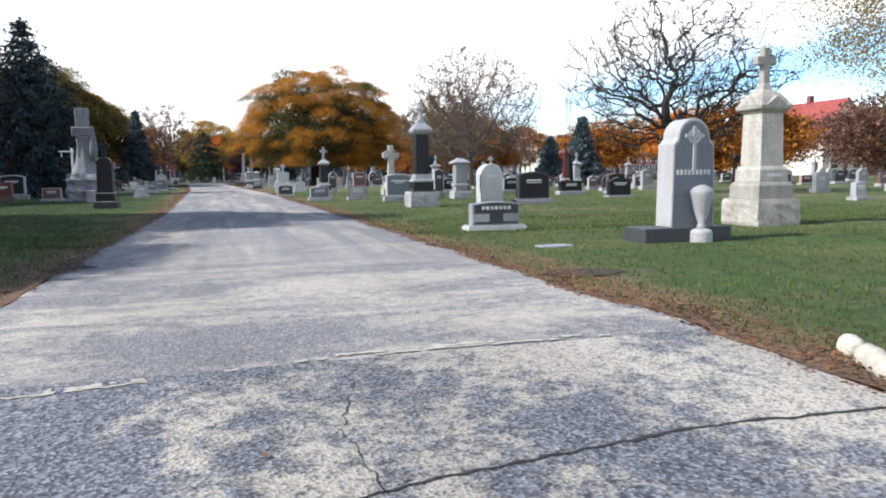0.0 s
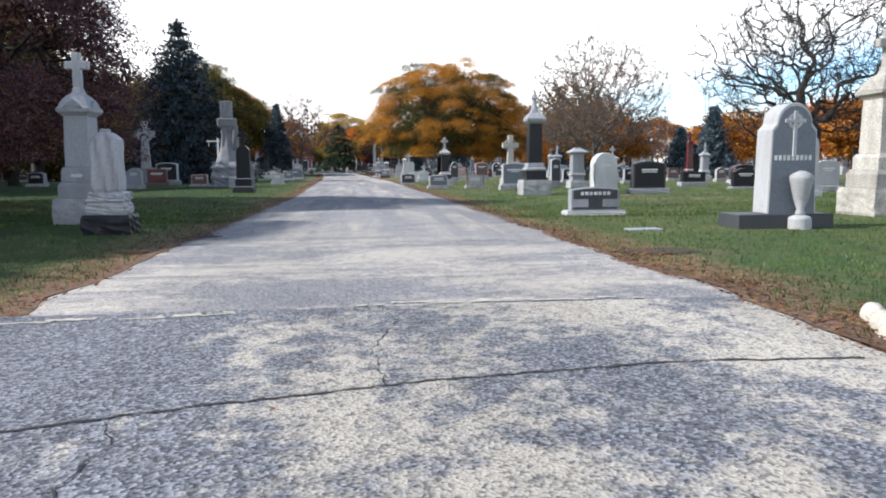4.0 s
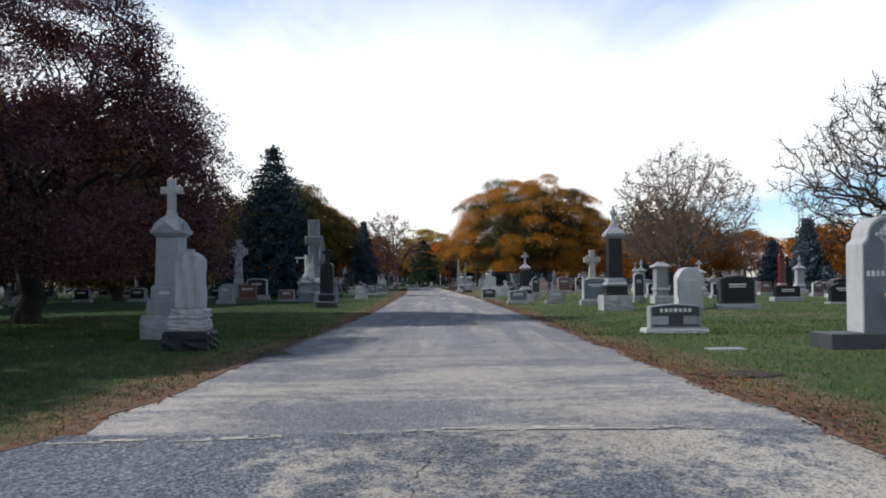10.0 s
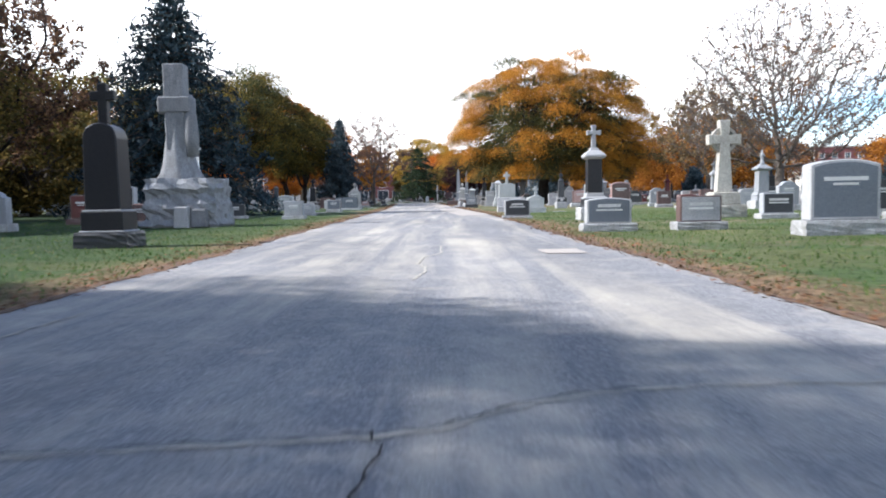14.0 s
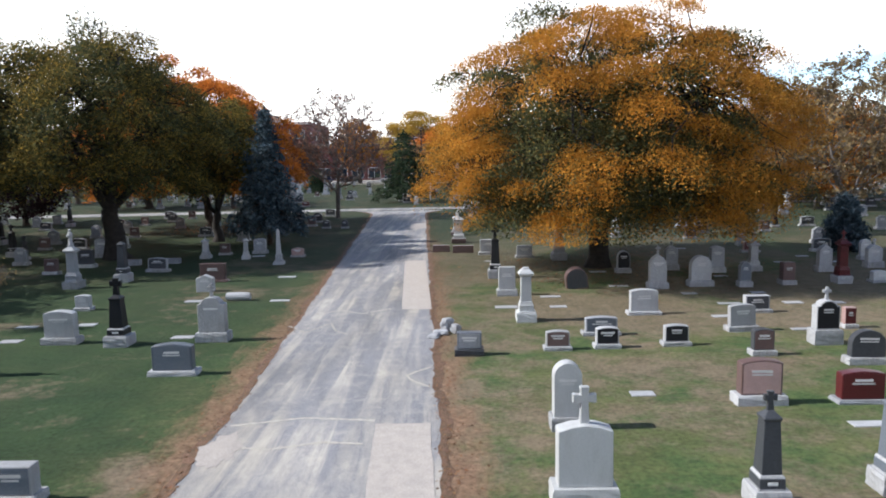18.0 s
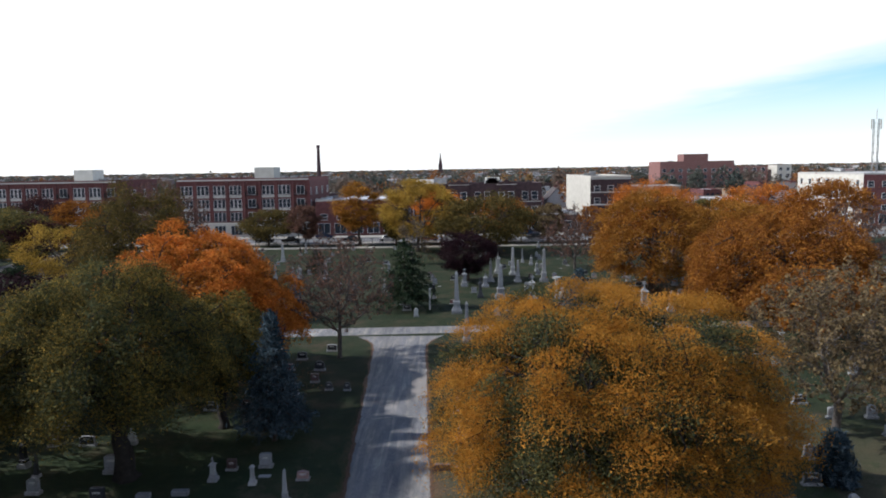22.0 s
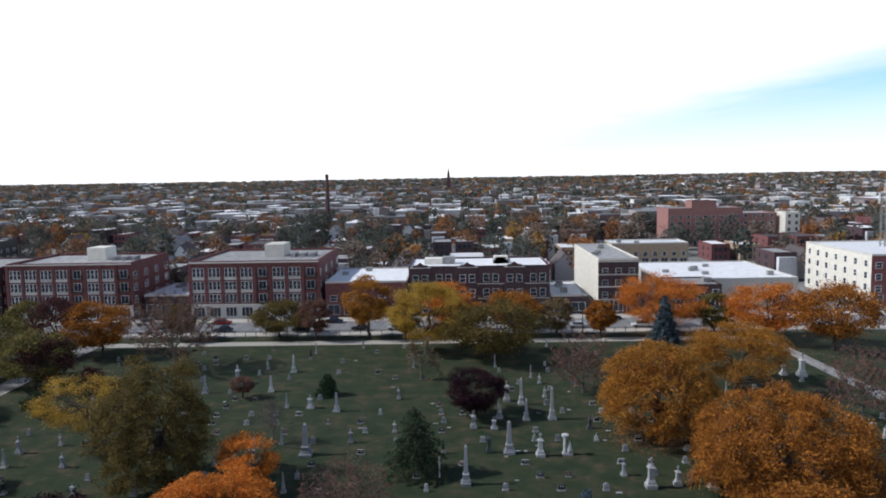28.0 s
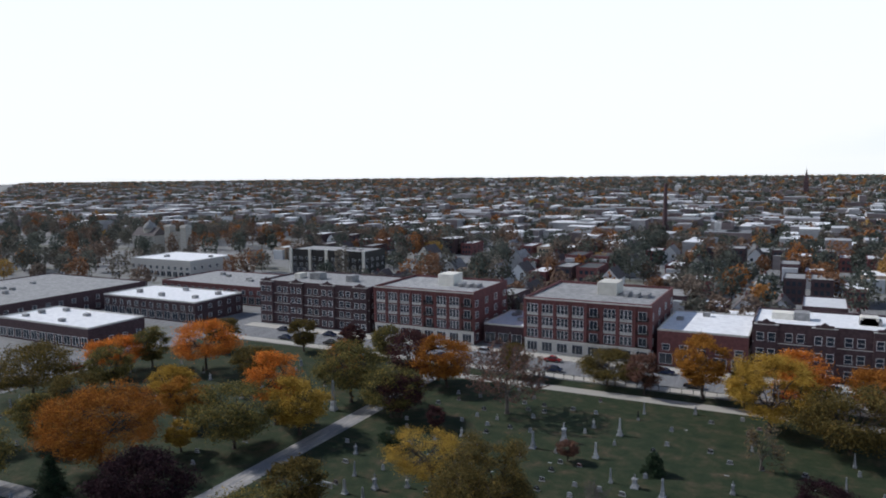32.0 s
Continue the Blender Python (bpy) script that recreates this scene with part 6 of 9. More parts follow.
def crown_tree(name, x, y, h, r, tint, seed, label, category="tree", clear=0.18, clumps=70, leaves=60, leaf=0.26, flat=0.55, thin=0.0, trunk_r=None, off=(0, 0), bark=None, shape=0.8, droop=0.0, group="", hang=0.0, tiers=0, lumpy=0.14, hollow=-0.32, cone=0.0, tight=0.52, inner=None):
    """A broad-leaved tree: trunk, limbs and many leaf sprays in an uneven crown with gaps."""
    rng = np.random.default_rng(seed)
    g = root(name, label, category, x, y, 0, float(rng.uniform(-8, 8)), group)
    lo = h * clear
    cz, rz = (lo + h) / 2, (h - lo) / 2
    tr = trunk_r or 0.018 * h + 0.08
    # spray centres: mostly on the shell, uneven, with hollows
    d = rng.normal(0, 1, (clumps * 4, 3))
    d /= np.linalg.norm(d, axis=1, keepdims=True)
    f = np.array([noise.noise(tuple(v * 1.7 + seed * 3.1)) for v in d])
    d = d[f > hollow + thin * 0.3][: clumps]
    f = np.array([noise.noise(tuple(v * 1.3 + seed * 5.3)) for v in d])
    rad = (0.62 + 0.3 * rng.random(len(d)) ** 0.6) * (1 + lumpy * f)
    c = d * rad[:, None]
    low = c[:, 2] < 0
    c[low, :2] *= 1.0
    c[:, 2] = np.where(low, c[:, 2] * (0.92 + hang), c[:, 2])
    wide = np.where(c[:, 2] > 0, 1.0, shape + (1 - shape) * (1 + c[:, 2]))[:, None]
    c[:, :2] *= r * wide * (1 - cone * np.clip(c[:, 2:], 0, 1))
    if tiers:
        c[:, 2] = (np.round(c[:, 2] * tiers) + rng.normal(0, 0.13, len(c))) / tiers
    c[:, 2] = cz + c[:, 2] * rz
    c[:, 0] += off[0]
    c[:, 1] += off[1]
    # trunk and limbs
    fork = np.array([off[0] * 0.25, off[1] * 0.25, lo * 1.05 + 0.12 * h])
    base = bend((0, 0, -0.1), fork, rng, 7, 0.0, 0.05)
    base[0, :2] = 0
    paths = [(base, np.linspace(tr * 1.25, tr * 0.75, 7))]
    paths[0][1][0] = tr * 1.7
    mains = []
    for i in range(6):
        a = 2 * math.pi * (i + rng.random() * 0.7) / 6
        tip = np.array([off[0] + math.cos(a) * r * 0.5, off[1] + math.sin(a) * r * 0.5, cz + rz * rng.uniform(0.0, 0.55)])
        p = bend(fork - (0, 0, rng.uniform(0, 0.15) * h * clear), tip, rng, 7, 0.1, 0.1)
        paths.append((p, np.linspace(tr * 0.55, tr * 0.16, 7)))
        mains.append(p)
    allm = np.concatenate([m[2:] for m in mains])
    for q in c:
        j = np.argmin(np.linalg.norm(allm - q, axis=1) + 0.6 * np.maximum(0, allm[:, 2] - q[2]))
        paths.append((bend(allm[j], q, rng, 5, 0.06, 0.12), np.linspace(tr * 0.16, tr * 0.03, 5)))
    v, fc = tubes(paths, 6 if r > 6 else 5)
    mesh_part("trunk", indexed_mesh("trunk", v, fc), bark or BARK, g, smooth=True)
    # leaf sprays
    n = int(leaves * 2.6 * (1 - thin * 0.5))
    cr = r * (0.19 + 0.06 * rng.random(len(c))) * math.sqrt(70 / max(30, clumps)) ** 0.8
    pts = np.repeat(c, n, 0) + rng.normal(0, tight, (len(c) * n, 3)) * np.repeat(cr, n)[:, None] * (1.15, 1.15, flat)
    pts[:, 2] -= np.repeat(cr, n) * droop * rng.random(len(pts))
    pts[:, 2] = np.maximum(pts[:, 2], lo * 0.6)
    mesh_part("crown", quads_mesh("crown", leaf_faces(pts, rng, leaf * 0.72, 0.55, 0.35, droop)), LEAF[tint], g)
    if inner:
        # shaded inner sprays that have not turned yet
        k = c[rng.permutation(len(c))[: len(c) // 2]]
        mid = np.array([off[0], off[1], cz + 0.05 * rz])
        k = mid + (k - mid) * rng.uniform(0.35, 0.72, (len(k), 1))
        q = np.repeat(k, n // 2, 0) + rng.normal(0, 0.5, (len(k) * (n // 2), 3)) * (cr.mean(), cr.mean(), cr.mean() * flat * 1.3)
        mesh_part("inner_crown", quads_mesh("inner_crown", leaf_faces(q, rng, leaf * 0.8, 0.55, 0.35, droop)), LEAF[inner], g)
    return g


def grown_tree(name, x, y, h, r, seed, label, tint=None, leaves=0, leaf=0.1, buds=1500, step=0.26, trunk_r=0.3, clear=0.3, low=0.3, bark=None, twig=0.008, gnarl=0.25, sprigs=3, sprig=0.4, shell=0.5, sides=4):
    """A bare or thinly leaved tree whose limbs grow towards free air inside a domed crown."""
    rng = np.random.default_rng(seed)
    g = root(name, label, "tree", x, y)
    d = rng.normal(0, 1, (buds * 3, 3))
    d /= np.linalg.norm(d, axis=1, keepdims=True)
    d *= (rng.random(len(d)) ** shell)[:, None]
    lump = np.array([1 + 0.22 * noise.noise(tuple(q * 1.5 + seed)) for q in d])[:, None]
    mid = h * (low + (1 - low) * 0.42)
    up, down = h - mid, mid - h * low
    buds_at = d * lump * (r, r, 1)
    buds_at[:, 2] = mid + np.where(d[:, 2] > 0, d[:, 2] * up, d[:, 2] * down) * lump[:, 0]
    at = buds_at[buds_at[:, 2] > h * low * 0.85][:buds]
    k0 = max(4, int(h * clear / step))
    nodes = [np.array([0.05 * math.sin(2.1 * i / k0), 0.06 * math.sin(3.0 * i / k0 + seed), -0.1 + (h * clear + 0.1) * i / k0]) for i in range(k0 + 1)]
    parent = [-1] + list(range(k0))
    kids = [1] * k0 + [0]
    P = np.array(nodes)
    near = np.full(len(at), k0)
    dist = np.linalg.norm(at - P[k0], axis=1)
    kill = step * 1.7
    alive = np.ones(len(at), bool)
    for _ in range(90):
        if not alive.any():
            break
        pull = {}
        for a in np.nonzero(alive & (dist < max(r, h) * 0.85))[0]:
            v = at[a] - P[near[a]]
            pull.setdefault(near[a], []).append(v / (np.linalg.norm(v) + 1e-9))
        fresh = []
        for n, vs in pull.items():
            if kids[n] >= 3:
                continue
            v = np.sum(vs, 0) / len(vs)
            if parent[n] >= 0:
                back = P[n] - P[parent[n]]
                v = v + 0.35 * back / (np.linalg.norm(back) + 1e-9)
            v = v / (np.linalg.norm(v) + 1e-9) + rng.normal(0, gnarl, 3)
            fresh.append(P[n] + step * v / (np.linalg.norm(v) + 1e-9))
            parent.append(int(n))
            kids[n] += 1
            kids.append(0)
        if not fresh:
            break
        start = len(P)
        P = np.concatenate([P, fresh])
        dd = np.linalg.norm(at[:, None] - P[None, start:], axis=2)
        best = dd.argmin(1)
        bd = dd[np.arange(len(at)), best]
        closer = bd < dist
        near[closer], dist[closer] = start + best[closer], bd[closer]
        alive &= dist > kill
    n = len(P)
    weight = np.zeros(n)
    main = np.full(n, -1)
    for i in range(n - 1, 0, -1):
        weight[i] = max(weight[i], 1.0)
        q = parent[i]
        weight[q] += weight[i]
        if main[q] < 0 or weight[i] > weight[main[q]]:
            main[q] = i
    rad = twig * weight ** (math.log(trunk_r / twig) / math.log(weight[0]))
    rad[0] *= 1.5
    stem = list(range(k0 + 1))
    paths, tips = [], []
    for i in range(k0 + 1, n):
        if main[parent[i]] == i and parent[i] > k0:
            continue
        chain = [parent[i], i]
        while main[chain[-1]] >= 0:
            chain.append(main[chain[-1]])
        rr = rad[chain].copy()
        rr[0] = min(rr[0], rr[1] * 1.25)
        paths.append((P[chain], rr))
    for i in np.nonzero(rad < twig * 3.2)[0]:
        for _ in range(int(rng.integers(1, sprigs + 1))):
            v = P[i] - P[parent[i]]
            v = v / (np.linalg.norm(v) + 1e-9) + rng.normal(0, 0.75, 3) + (0, 0, 0.25)
            v *= sprig * rng.uniform(0.5, 1.2) / np.linalg.norm(v)
            bent = P[i] + v * 0.55 + rng.normal(0, 0.08 * sprig, 3)
            paths.append((np.array([P[i], bent, P[i] + v]), np.array([twig * 0.9, twig * 0.7, twig * 0.4])))
            tips.append(P[i] + v * rng.uniform(0.3, 1.0))
    v, fc = tubes([(P[stem], rad[stem])], 8)
    mesh_part("trunk", indexed_mesh("trunk", v, fc), bark or GREY_BARK, g, smooth=True)
    v, fc = tubes(paths, sides)
    mesh_part("twig_crown", indexed_mesh("twig_crown", v, fc), bark or GREY_BARK, g, smooth=True)
    if leaves:
        t = np.array(tips)
        pts = t[rng.integers(0, len(t), leaves)] + rng.normal(0, 0.12, (leaves, 3))
        mesh_part("crown", quads_mesh("crown", leaf_faces(pts, rng, leaf, 0.6)), LEAF[tint], g)
    return g


def pad_tree(name, x, y, h, r, tint, seed, label, category="tree", clear=0.18, eq=0.34, pads=110, pad_r=(1.0, 1.9), leaves=900, leaf=0.075, droop=0.35, thick=0.1, tilt=0.45, inner=None, trunk_r=0.4, off=(0, 0), bark=None, lumpy=0.12, group="", strands=0.25, fork=0.22, deeper=0.5, cone=0.0, square=2.0, late=0.0):
    """A broad tree whose leaves hang in spreading pads over a domed crown, with gaps that show the darker inside."""
    rng = np.random.default_rng(seed)
    g = root(name, label, category, x, y, 0, 0.0, group)
    z_eq, z_low = h * eq, h * clear

    def spots(count, lo, hi, grown):
        got = []
        while len(got) < count:
            best, far = None, -1.0
            for _ in range(7):
                t, a = rng.uniform(-0.55, 1.0), rng.uniform(0, 2 * math.pi)
                wide = max(0.0, 1 - t ** square) ** (1 / square) * (1 - cone * t) if t > 0 else 1.0 + 0.4 * t
                k = rng.uniform(lo, hi) * (1 + lumpy * noise.noise((2 * math.cos(a), 2 * math.sin(a), 2.2 * t + seed)))
                z = z_eq + (h - z_eq) * t * k if t > 0 else z_eq + (z_eq - z_low) * t / 0.55
                q = np.array([off[0] + r * wide * k * math.cos(a), off[1] + r * wide * k * math.sin(a), z])
                m = min((float(np.linalg.norm((q - p) * (1, 1, 1.5))) for p in got + grown), default=9.0)
                if m > far:
                    best, far = q, m
            got.append(best)
        return got

    def foliage(centres, size, amount):
        out = []
        mean = sum(pad_r) / 2
        for c in centres:
            big = rng.uniform(*pad_r) * size
            n = int(amount * (big / mean) ** 2)
            a, u = rng.uniform(0, 2 * math.pi, n), np.sqrt(rng.random(n))
            p1, p2 = rng.uniform(0, 6.28, 2)
            rho = big * u * (1 + 0.22 * np.sin(3 * a + p1) + 0.14 * np.sin(7 * a + p2))
            px, py = rho * np.cos(a), rho * np.sin(a)
            flat = np.array([c[0] - off[0], c[1] - off[1]])
            ln = np.linalg.norm(flat) + 1e-9
            slope = tilt * min(1.0, ln / r) ** 1.5
            pz = thick * big * rng.normal(0, 1, n) - droop * big * (rho / big) ** 2 - slope * (px * flat[0] + py * flat[1]) / ln
            pz -= np.where(rng.random(n) < strands, rng.exponential(0.2 * big, n), 0)
            # sprays gather the leaves into tufts
            tuft = rng.normal(0, 1, (max(6, n // 26), 3)) * (big * 0.55, big * 0.55, thick * big)
            pull = tuft[rng.integers(0, len(tuft), n)]
            k = 0.22
            out.append(np.stack([px * (1 - k) + pull[:, 0] * k, py * (1 - k) + pull[:, 1] * k, pz], 1) + c)
        pts = np.concatenate(out)
        pts[:, 2] = np.where(pts[:, 2] < z_low * 0.7, z_low * 0.7 + 0.35 * np.abs(z_low * 0.7 - pts[:, 2]), pts[:, 2])
        return pts

    shell = spots(pads, 0.84, 0.98, [])
    deep = spots(int(pads * deeper), 0.36, 0.86, [])
    tr = trunk_r
    top = np.array([off[0] * 0.25, off[1] * 0.25, h * fork])
    base = bend((0, 0, -0.1), top, rng, 7, 0.0, 0.05)
    paths = [(base, np.r_[tr * 1.7, np.linspace(tr * 1.15, tr * 0.8, 6)])]
    mains = []
    for i in range(8):
        a = 2 * math.pi * (i + rng.random() * 0.7) / 8
        tip = np.array([off[0] + math.cos(a) * r * 0.55, off[1] + math.sin(a) * r * 0.55, z_eq + (h - z_eq) * rng.uniform(0.1, 0.6)])
        p = bend(top - (0, 0, rng.uniform(0, 0.12) * h * fork), tip, rng, 8, 0.12, 0.1)
        paths.append((p, np.linspace(tr * 0.5, tr * 0.15, 8)))
        mains.append(p)
    allm = np.concatenate([m[2:] for m in mains])
    for q in shell + deep:
        j = np.argmin(np.linalg.norm(allm - q, axis=1) + 0.6 * np.maximum(0, allm[:, 2] - q[2]))
        paths.append((bend(allm[j], q, rng, 6, 0.08, 0.14), np.linspace(tr * 0.15, tr * 0.03, 6)))
    v, fc = tubes(paths, 6)
    mesh_part("trunk", indexed_mesh("trunk", v, fc), bark or BARK, g, smooth=True)
    turned = [q for q in shell if rng.random() >= late] if late else shell
    held = [q for q in shell if not any(q is p for p in turned)] if late else []
    pts = foliage(turned, 1.0, leaves)
    mesh_part("crown", quads_mesh("crown", leaf_faces(pts, rng, leaf, 0.5, 1.3, 0.4)), LEAF[tint], g)
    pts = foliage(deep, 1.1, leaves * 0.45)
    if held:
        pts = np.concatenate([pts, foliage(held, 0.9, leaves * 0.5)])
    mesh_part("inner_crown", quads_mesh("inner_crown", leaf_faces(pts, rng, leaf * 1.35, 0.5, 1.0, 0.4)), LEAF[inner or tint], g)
    return g


def bare_tree(name, x, y, h, r, seed, label, tint=None, leaves=0, leaf=0.12, depth=5, trunk_r=0.3, clear=0.22, bark=None, gnarl=0.22, fork=(2, 4), up=0.25, limb=0.6, twig=0.017, mains=6):
    """A leafless or thinly leaved tree, branching down to fine twigs."""
    rng = np.random.default_rng(seed)
    g = root(name, label, "tree", x, y)
    paths, tips = [], []
    trunk = bend((0, 0, -0.1), (rng.normal(0, 0.12), rng.normal(0, 0.12), h * clear), rng, 5, 0, 0.06)
    paths.append((trunk, np.r_[trunk_r * 1.5, np.linspace(trunk_r * 1.05, trunk_r * 0.85, 4)]))

    def grow(p, d, ln, rad, level):
        k = 5
        pts = [p]
        for i in range(k):
            d = d + rng.normal(0, gnarl, 3) + (0, 0, up * 0.12)
            d = d / np.linalg.norm(d)
            pts.append(pts[-1] + d * ln / k)
        paths.append((np.array(pts), np.maximum(twig, np.linspace(rad, rad * 0.55, k + 1))))
        if level == 0:
            tips.extend(pts[2:])
            return
        for _ in range(rng.integers(*fork) + (1 if level < 3 else 0)):
            side = rng.normal(0, 1, 3)
            side -= side @ d * d
            side /= np.linalg.norm(side) + 1e-9
            nd = d * rng.uniform(0.55, 0.95) + side * rng.uniform(0.5, 0.95)
            at = pts[int(rng.integers(2, k + 1))]
            grow(at, nd / np.linalg.norm(nd), ln * rng.uniform(0.58, 0.78), rad * rng.uniform(0.42, 0.6), level - 1)

    n = mains
    for i in range(n):
        a = 2 * math.pi * (i + 0.5 * rng.random()) / n
        out = r / h * 1.3
        d = np.array([math.cos(a) * out, math.sin(a) * out, 1.0 - 0.25 * out])
        grow(trunk[-1 - (i % 2)], d / np.linalg.norm(d), h * 0.36, trunk_r * limb, depth)
    v, fc = tubes(paths, 4)
    top = v[:, 2].max()
    spread = np.percentile(np.abs(v[:, :2]), 98)
    high = v[:, 2] > trunk[-1][2] * 0.9
    v[high, 2] = trunk[-1][2] * 0.9 + (v[high, 2] - trunk[-1][2] * 0.9) * (h - trunk[-1][2] * 0.9) / (top - trunk[-1][2] * 0.9)
    v[:, :2] *= 1 + (r / spread - 1) * np.clip(v[:, 2:3] / (h * 0.35), 0, 1)
    cut = len(trunk) * 4
    stem = (len(trunk) - 1) * 4
    mesh_part("trunk", indexed_mesh("trunk", v[:cut], fc[:stem]), bark or GREY_BARK, g, smooth=True)
    mesh_part("twig_crown", indexed_mesh("twig_crown", v[cut:], fc[stem:] - cut), bark or GREY_BARK, g, smooth=True)
    if leaves:
        t = np.array(tips)
        hi = t[:, 2] > trunk[-1][2] * 0.9
        t[hi, 2] = trunk[-1][2] * 0.9 + (t[hi, 2] - trunk[-1][2] * 0.9) * (h - trunk[-1][2] * 0.9) / (top - trunk[-1][2] * 0.9)
        t[:, :2] *= 1 + (r / spread - 1) * np.clip(t[:, 2:3] / (h * 0.35), 0, 1)
        pts = t[rng.integers(0, len(t), leaves)] + rng.normal(0, 0.16, (leaves, 3))
        mesh_part("crown", quads_mesh("crown", leaf_faces(pts, rng, leaf, 0.6)), LEAF[tint], g)
    return g


def conifer(name, x, y, h, r, tint, seed, label, clear=0.06, layers=26, lean=0.9, airy=1.0, leaf=0.2):
    """A spruce or pine: straight trunk, whorls of drooping boughs hung with needle sprays."""
    rng = np.random.default_rng(seed)
    g = root(name, label, "conifer", x, y)
    paths = [(np.array([(0, 0, -0.1), (0, 0, h * 0.4), (0, 0, h * 0.97)]), np.array([0.022 * h, 0.014 * h, 0.003 * h]))]
    sprays = []
    for i in range(layers):
        t = (i + rng.uniform(-0.3, 0.3)) / layers
        z = h * (clear + (0.97 - clear) * max(t, 0))
        ln = 1.22 * r * (1 - max(t, 0)) ** lean * rng.uniform(0.86, 1.06) + 0.04 * r
        n = max(5, int((16 - 8 * t) * airy))
        a0 = rng.uniform(0, 6.28)
        for k in range(n):
            a = a0 + 2 * math.pi * k / n + rng.normal(0, 0.12)
            L = ln * rng.uniform(0.62, 1.14)
            tip = np.array([math.cos(a) * L, math.sin(a) * L, z - 0.22 * L + 0.1 * h * t * 0.3])
            p = bend((0, 0, z), tip, rng, 4, 0.1, 0.03)
            paths.append((p, np.linspace(0.006 * h, 0.0015 * h, 4)))
            m = max(4, int(12 * L / r * (1 if r < 3 else 1.5)))
            u = rng.uniform(0.22, 1.04, m)[:, None]
            q = np.array([0, 0, z]) + (tip - (0, 0, z)) * u
            q[:, 2] += np.sin(np.pi * np.clip(u[:, 0], 0, 1)) * 0.1 * L
            sprays.append(q + rng.normal(0, 0.055 * h / 8, (m, 3)) * (1.6, 1.6, 0.9))
    v, fc = tubes(paths, 4)
    mesh_part("trunk", indexed_mesh("trunk", v, fc), BARK, g)
    pts = np.concatenate(sprays)
    pts = np.repeat(pts, 7, 0) + rng.normal(0, 0.15, (len(pts) * 7, 3)) * (1, 1, 0.7)
    top = np.stack([rng.normal(0, 0.04, 40), rng.normal(0, 0.04, 40), h * rng.uniform(0.92, 1.0, 40)], 1)
    pts = np.concatenate([pts, top])
    mesh_part("needles", quads_mesh("needles", leaf_faces(pts, rng, leaf * 0.8, 0.3, 0.5, 0.5)), LEAF[tint], g)
    return g


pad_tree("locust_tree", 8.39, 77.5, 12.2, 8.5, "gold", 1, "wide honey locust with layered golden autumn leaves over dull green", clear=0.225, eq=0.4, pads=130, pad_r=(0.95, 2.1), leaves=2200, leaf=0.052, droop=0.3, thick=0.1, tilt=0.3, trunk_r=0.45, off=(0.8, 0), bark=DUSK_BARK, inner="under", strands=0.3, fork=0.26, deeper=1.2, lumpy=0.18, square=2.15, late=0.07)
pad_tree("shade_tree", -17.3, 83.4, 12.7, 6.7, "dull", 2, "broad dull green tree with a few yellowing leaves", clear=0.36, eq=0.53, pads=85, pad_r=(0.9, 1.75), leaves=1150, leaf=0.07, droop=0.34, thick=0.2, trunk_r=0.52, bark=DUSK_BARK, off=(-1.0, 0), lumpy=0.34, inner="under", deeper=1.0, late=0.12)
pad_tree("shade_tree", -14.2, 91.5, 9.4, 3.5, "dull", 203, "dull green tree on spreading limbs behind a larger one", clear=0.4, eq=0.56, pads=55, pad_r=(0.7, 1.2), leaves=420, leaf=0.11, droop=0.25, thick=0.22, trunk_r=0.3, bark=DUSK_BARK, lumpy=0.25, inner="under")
pad_tree("maple_tree", -18.2, 102.0, 13.0, 8.6, "orange", 3, "spreading bright orange autumn maple", clear=0.27, eq=0.42, pads=120, pad_r=(0.9, 1.7), leaves=560, leaf=0.12, droop=0.3, thick=0.16, trunk_r=0.32, off=(-1.4, 0), lumpy=0.2, inner="rust", strands=0.1)
conifer("blue_spruce", -10.1, 89.0, 8.7, 1.95, "spruce", 4, "slim blue spruce with a pointed top", clear=0.14)
grown_tree("bare_tree", -9.02, 109.7, 11.6, 5.2, 5, "nearly leafless tree with brownish twigs", "pink", 7000, 0.1, buds=1100, step=0.38, trunk_r=0.2, clear=0.2, low=0.22, twig=0.02, sprigs=3, sprig=0.7)
conifer("pine_tree", -4.34, 133.0, 9.0, 3.6, "pine", 6, "dark green pine with open layered boughs", clear=0.14, layers=15, lean=0.75, airy=0.8, leaf=0.24)
conifer("blue_spruce", 13.5, 110.7, 8.0, 2.7, "spruce", 7, "stout pale blue spruce by the cross drive", clear=0.08)
grown_tree("shade_tree", 26.0, 88.7, 11.3, 5.6, 8, "half-bare tree with dry tan leaves", "tan", 16000, 0.11, buds=1000, step=0.38, trunk_r=0.26, clear=0.2, low=0.18, twig=0.012, sprigs=3, sprig=0.7)
crown_tree("maple_tree", 35.3, 110.8, 8.0, 5.6, "rust", 9, "low rust-coloured autumn maple", clear=0.14, clumps=90, leaves=70, leaf=0.22)
pad_tree("maple_tree", 39.8, 126.5, 12.3, 10.7, "rust", 10, "great spreading rust-orange maple", clear=0.15, eq=0.4, pads=120, pad_r=(1.2, 2.2), leaves=480, leaf=0.14, droop=0.3, thick=0.2, trunk_r=0.4, off=(-0.8, 0), lumpy=0.25, inner="rust")
pad_tree("maple_tree", 29.8, 145.5, 14.0, 8.3, "amber", 11, "tall amber maple with dropped leaves below", clear=0.2, eq=0.42, pads=90, pad_r=(1.2, 2.1), leaves=480, leaf=0.14, droop=0.3, thick=0.2, trunk_r=0.34, lumpy=0.2, inner="rust")
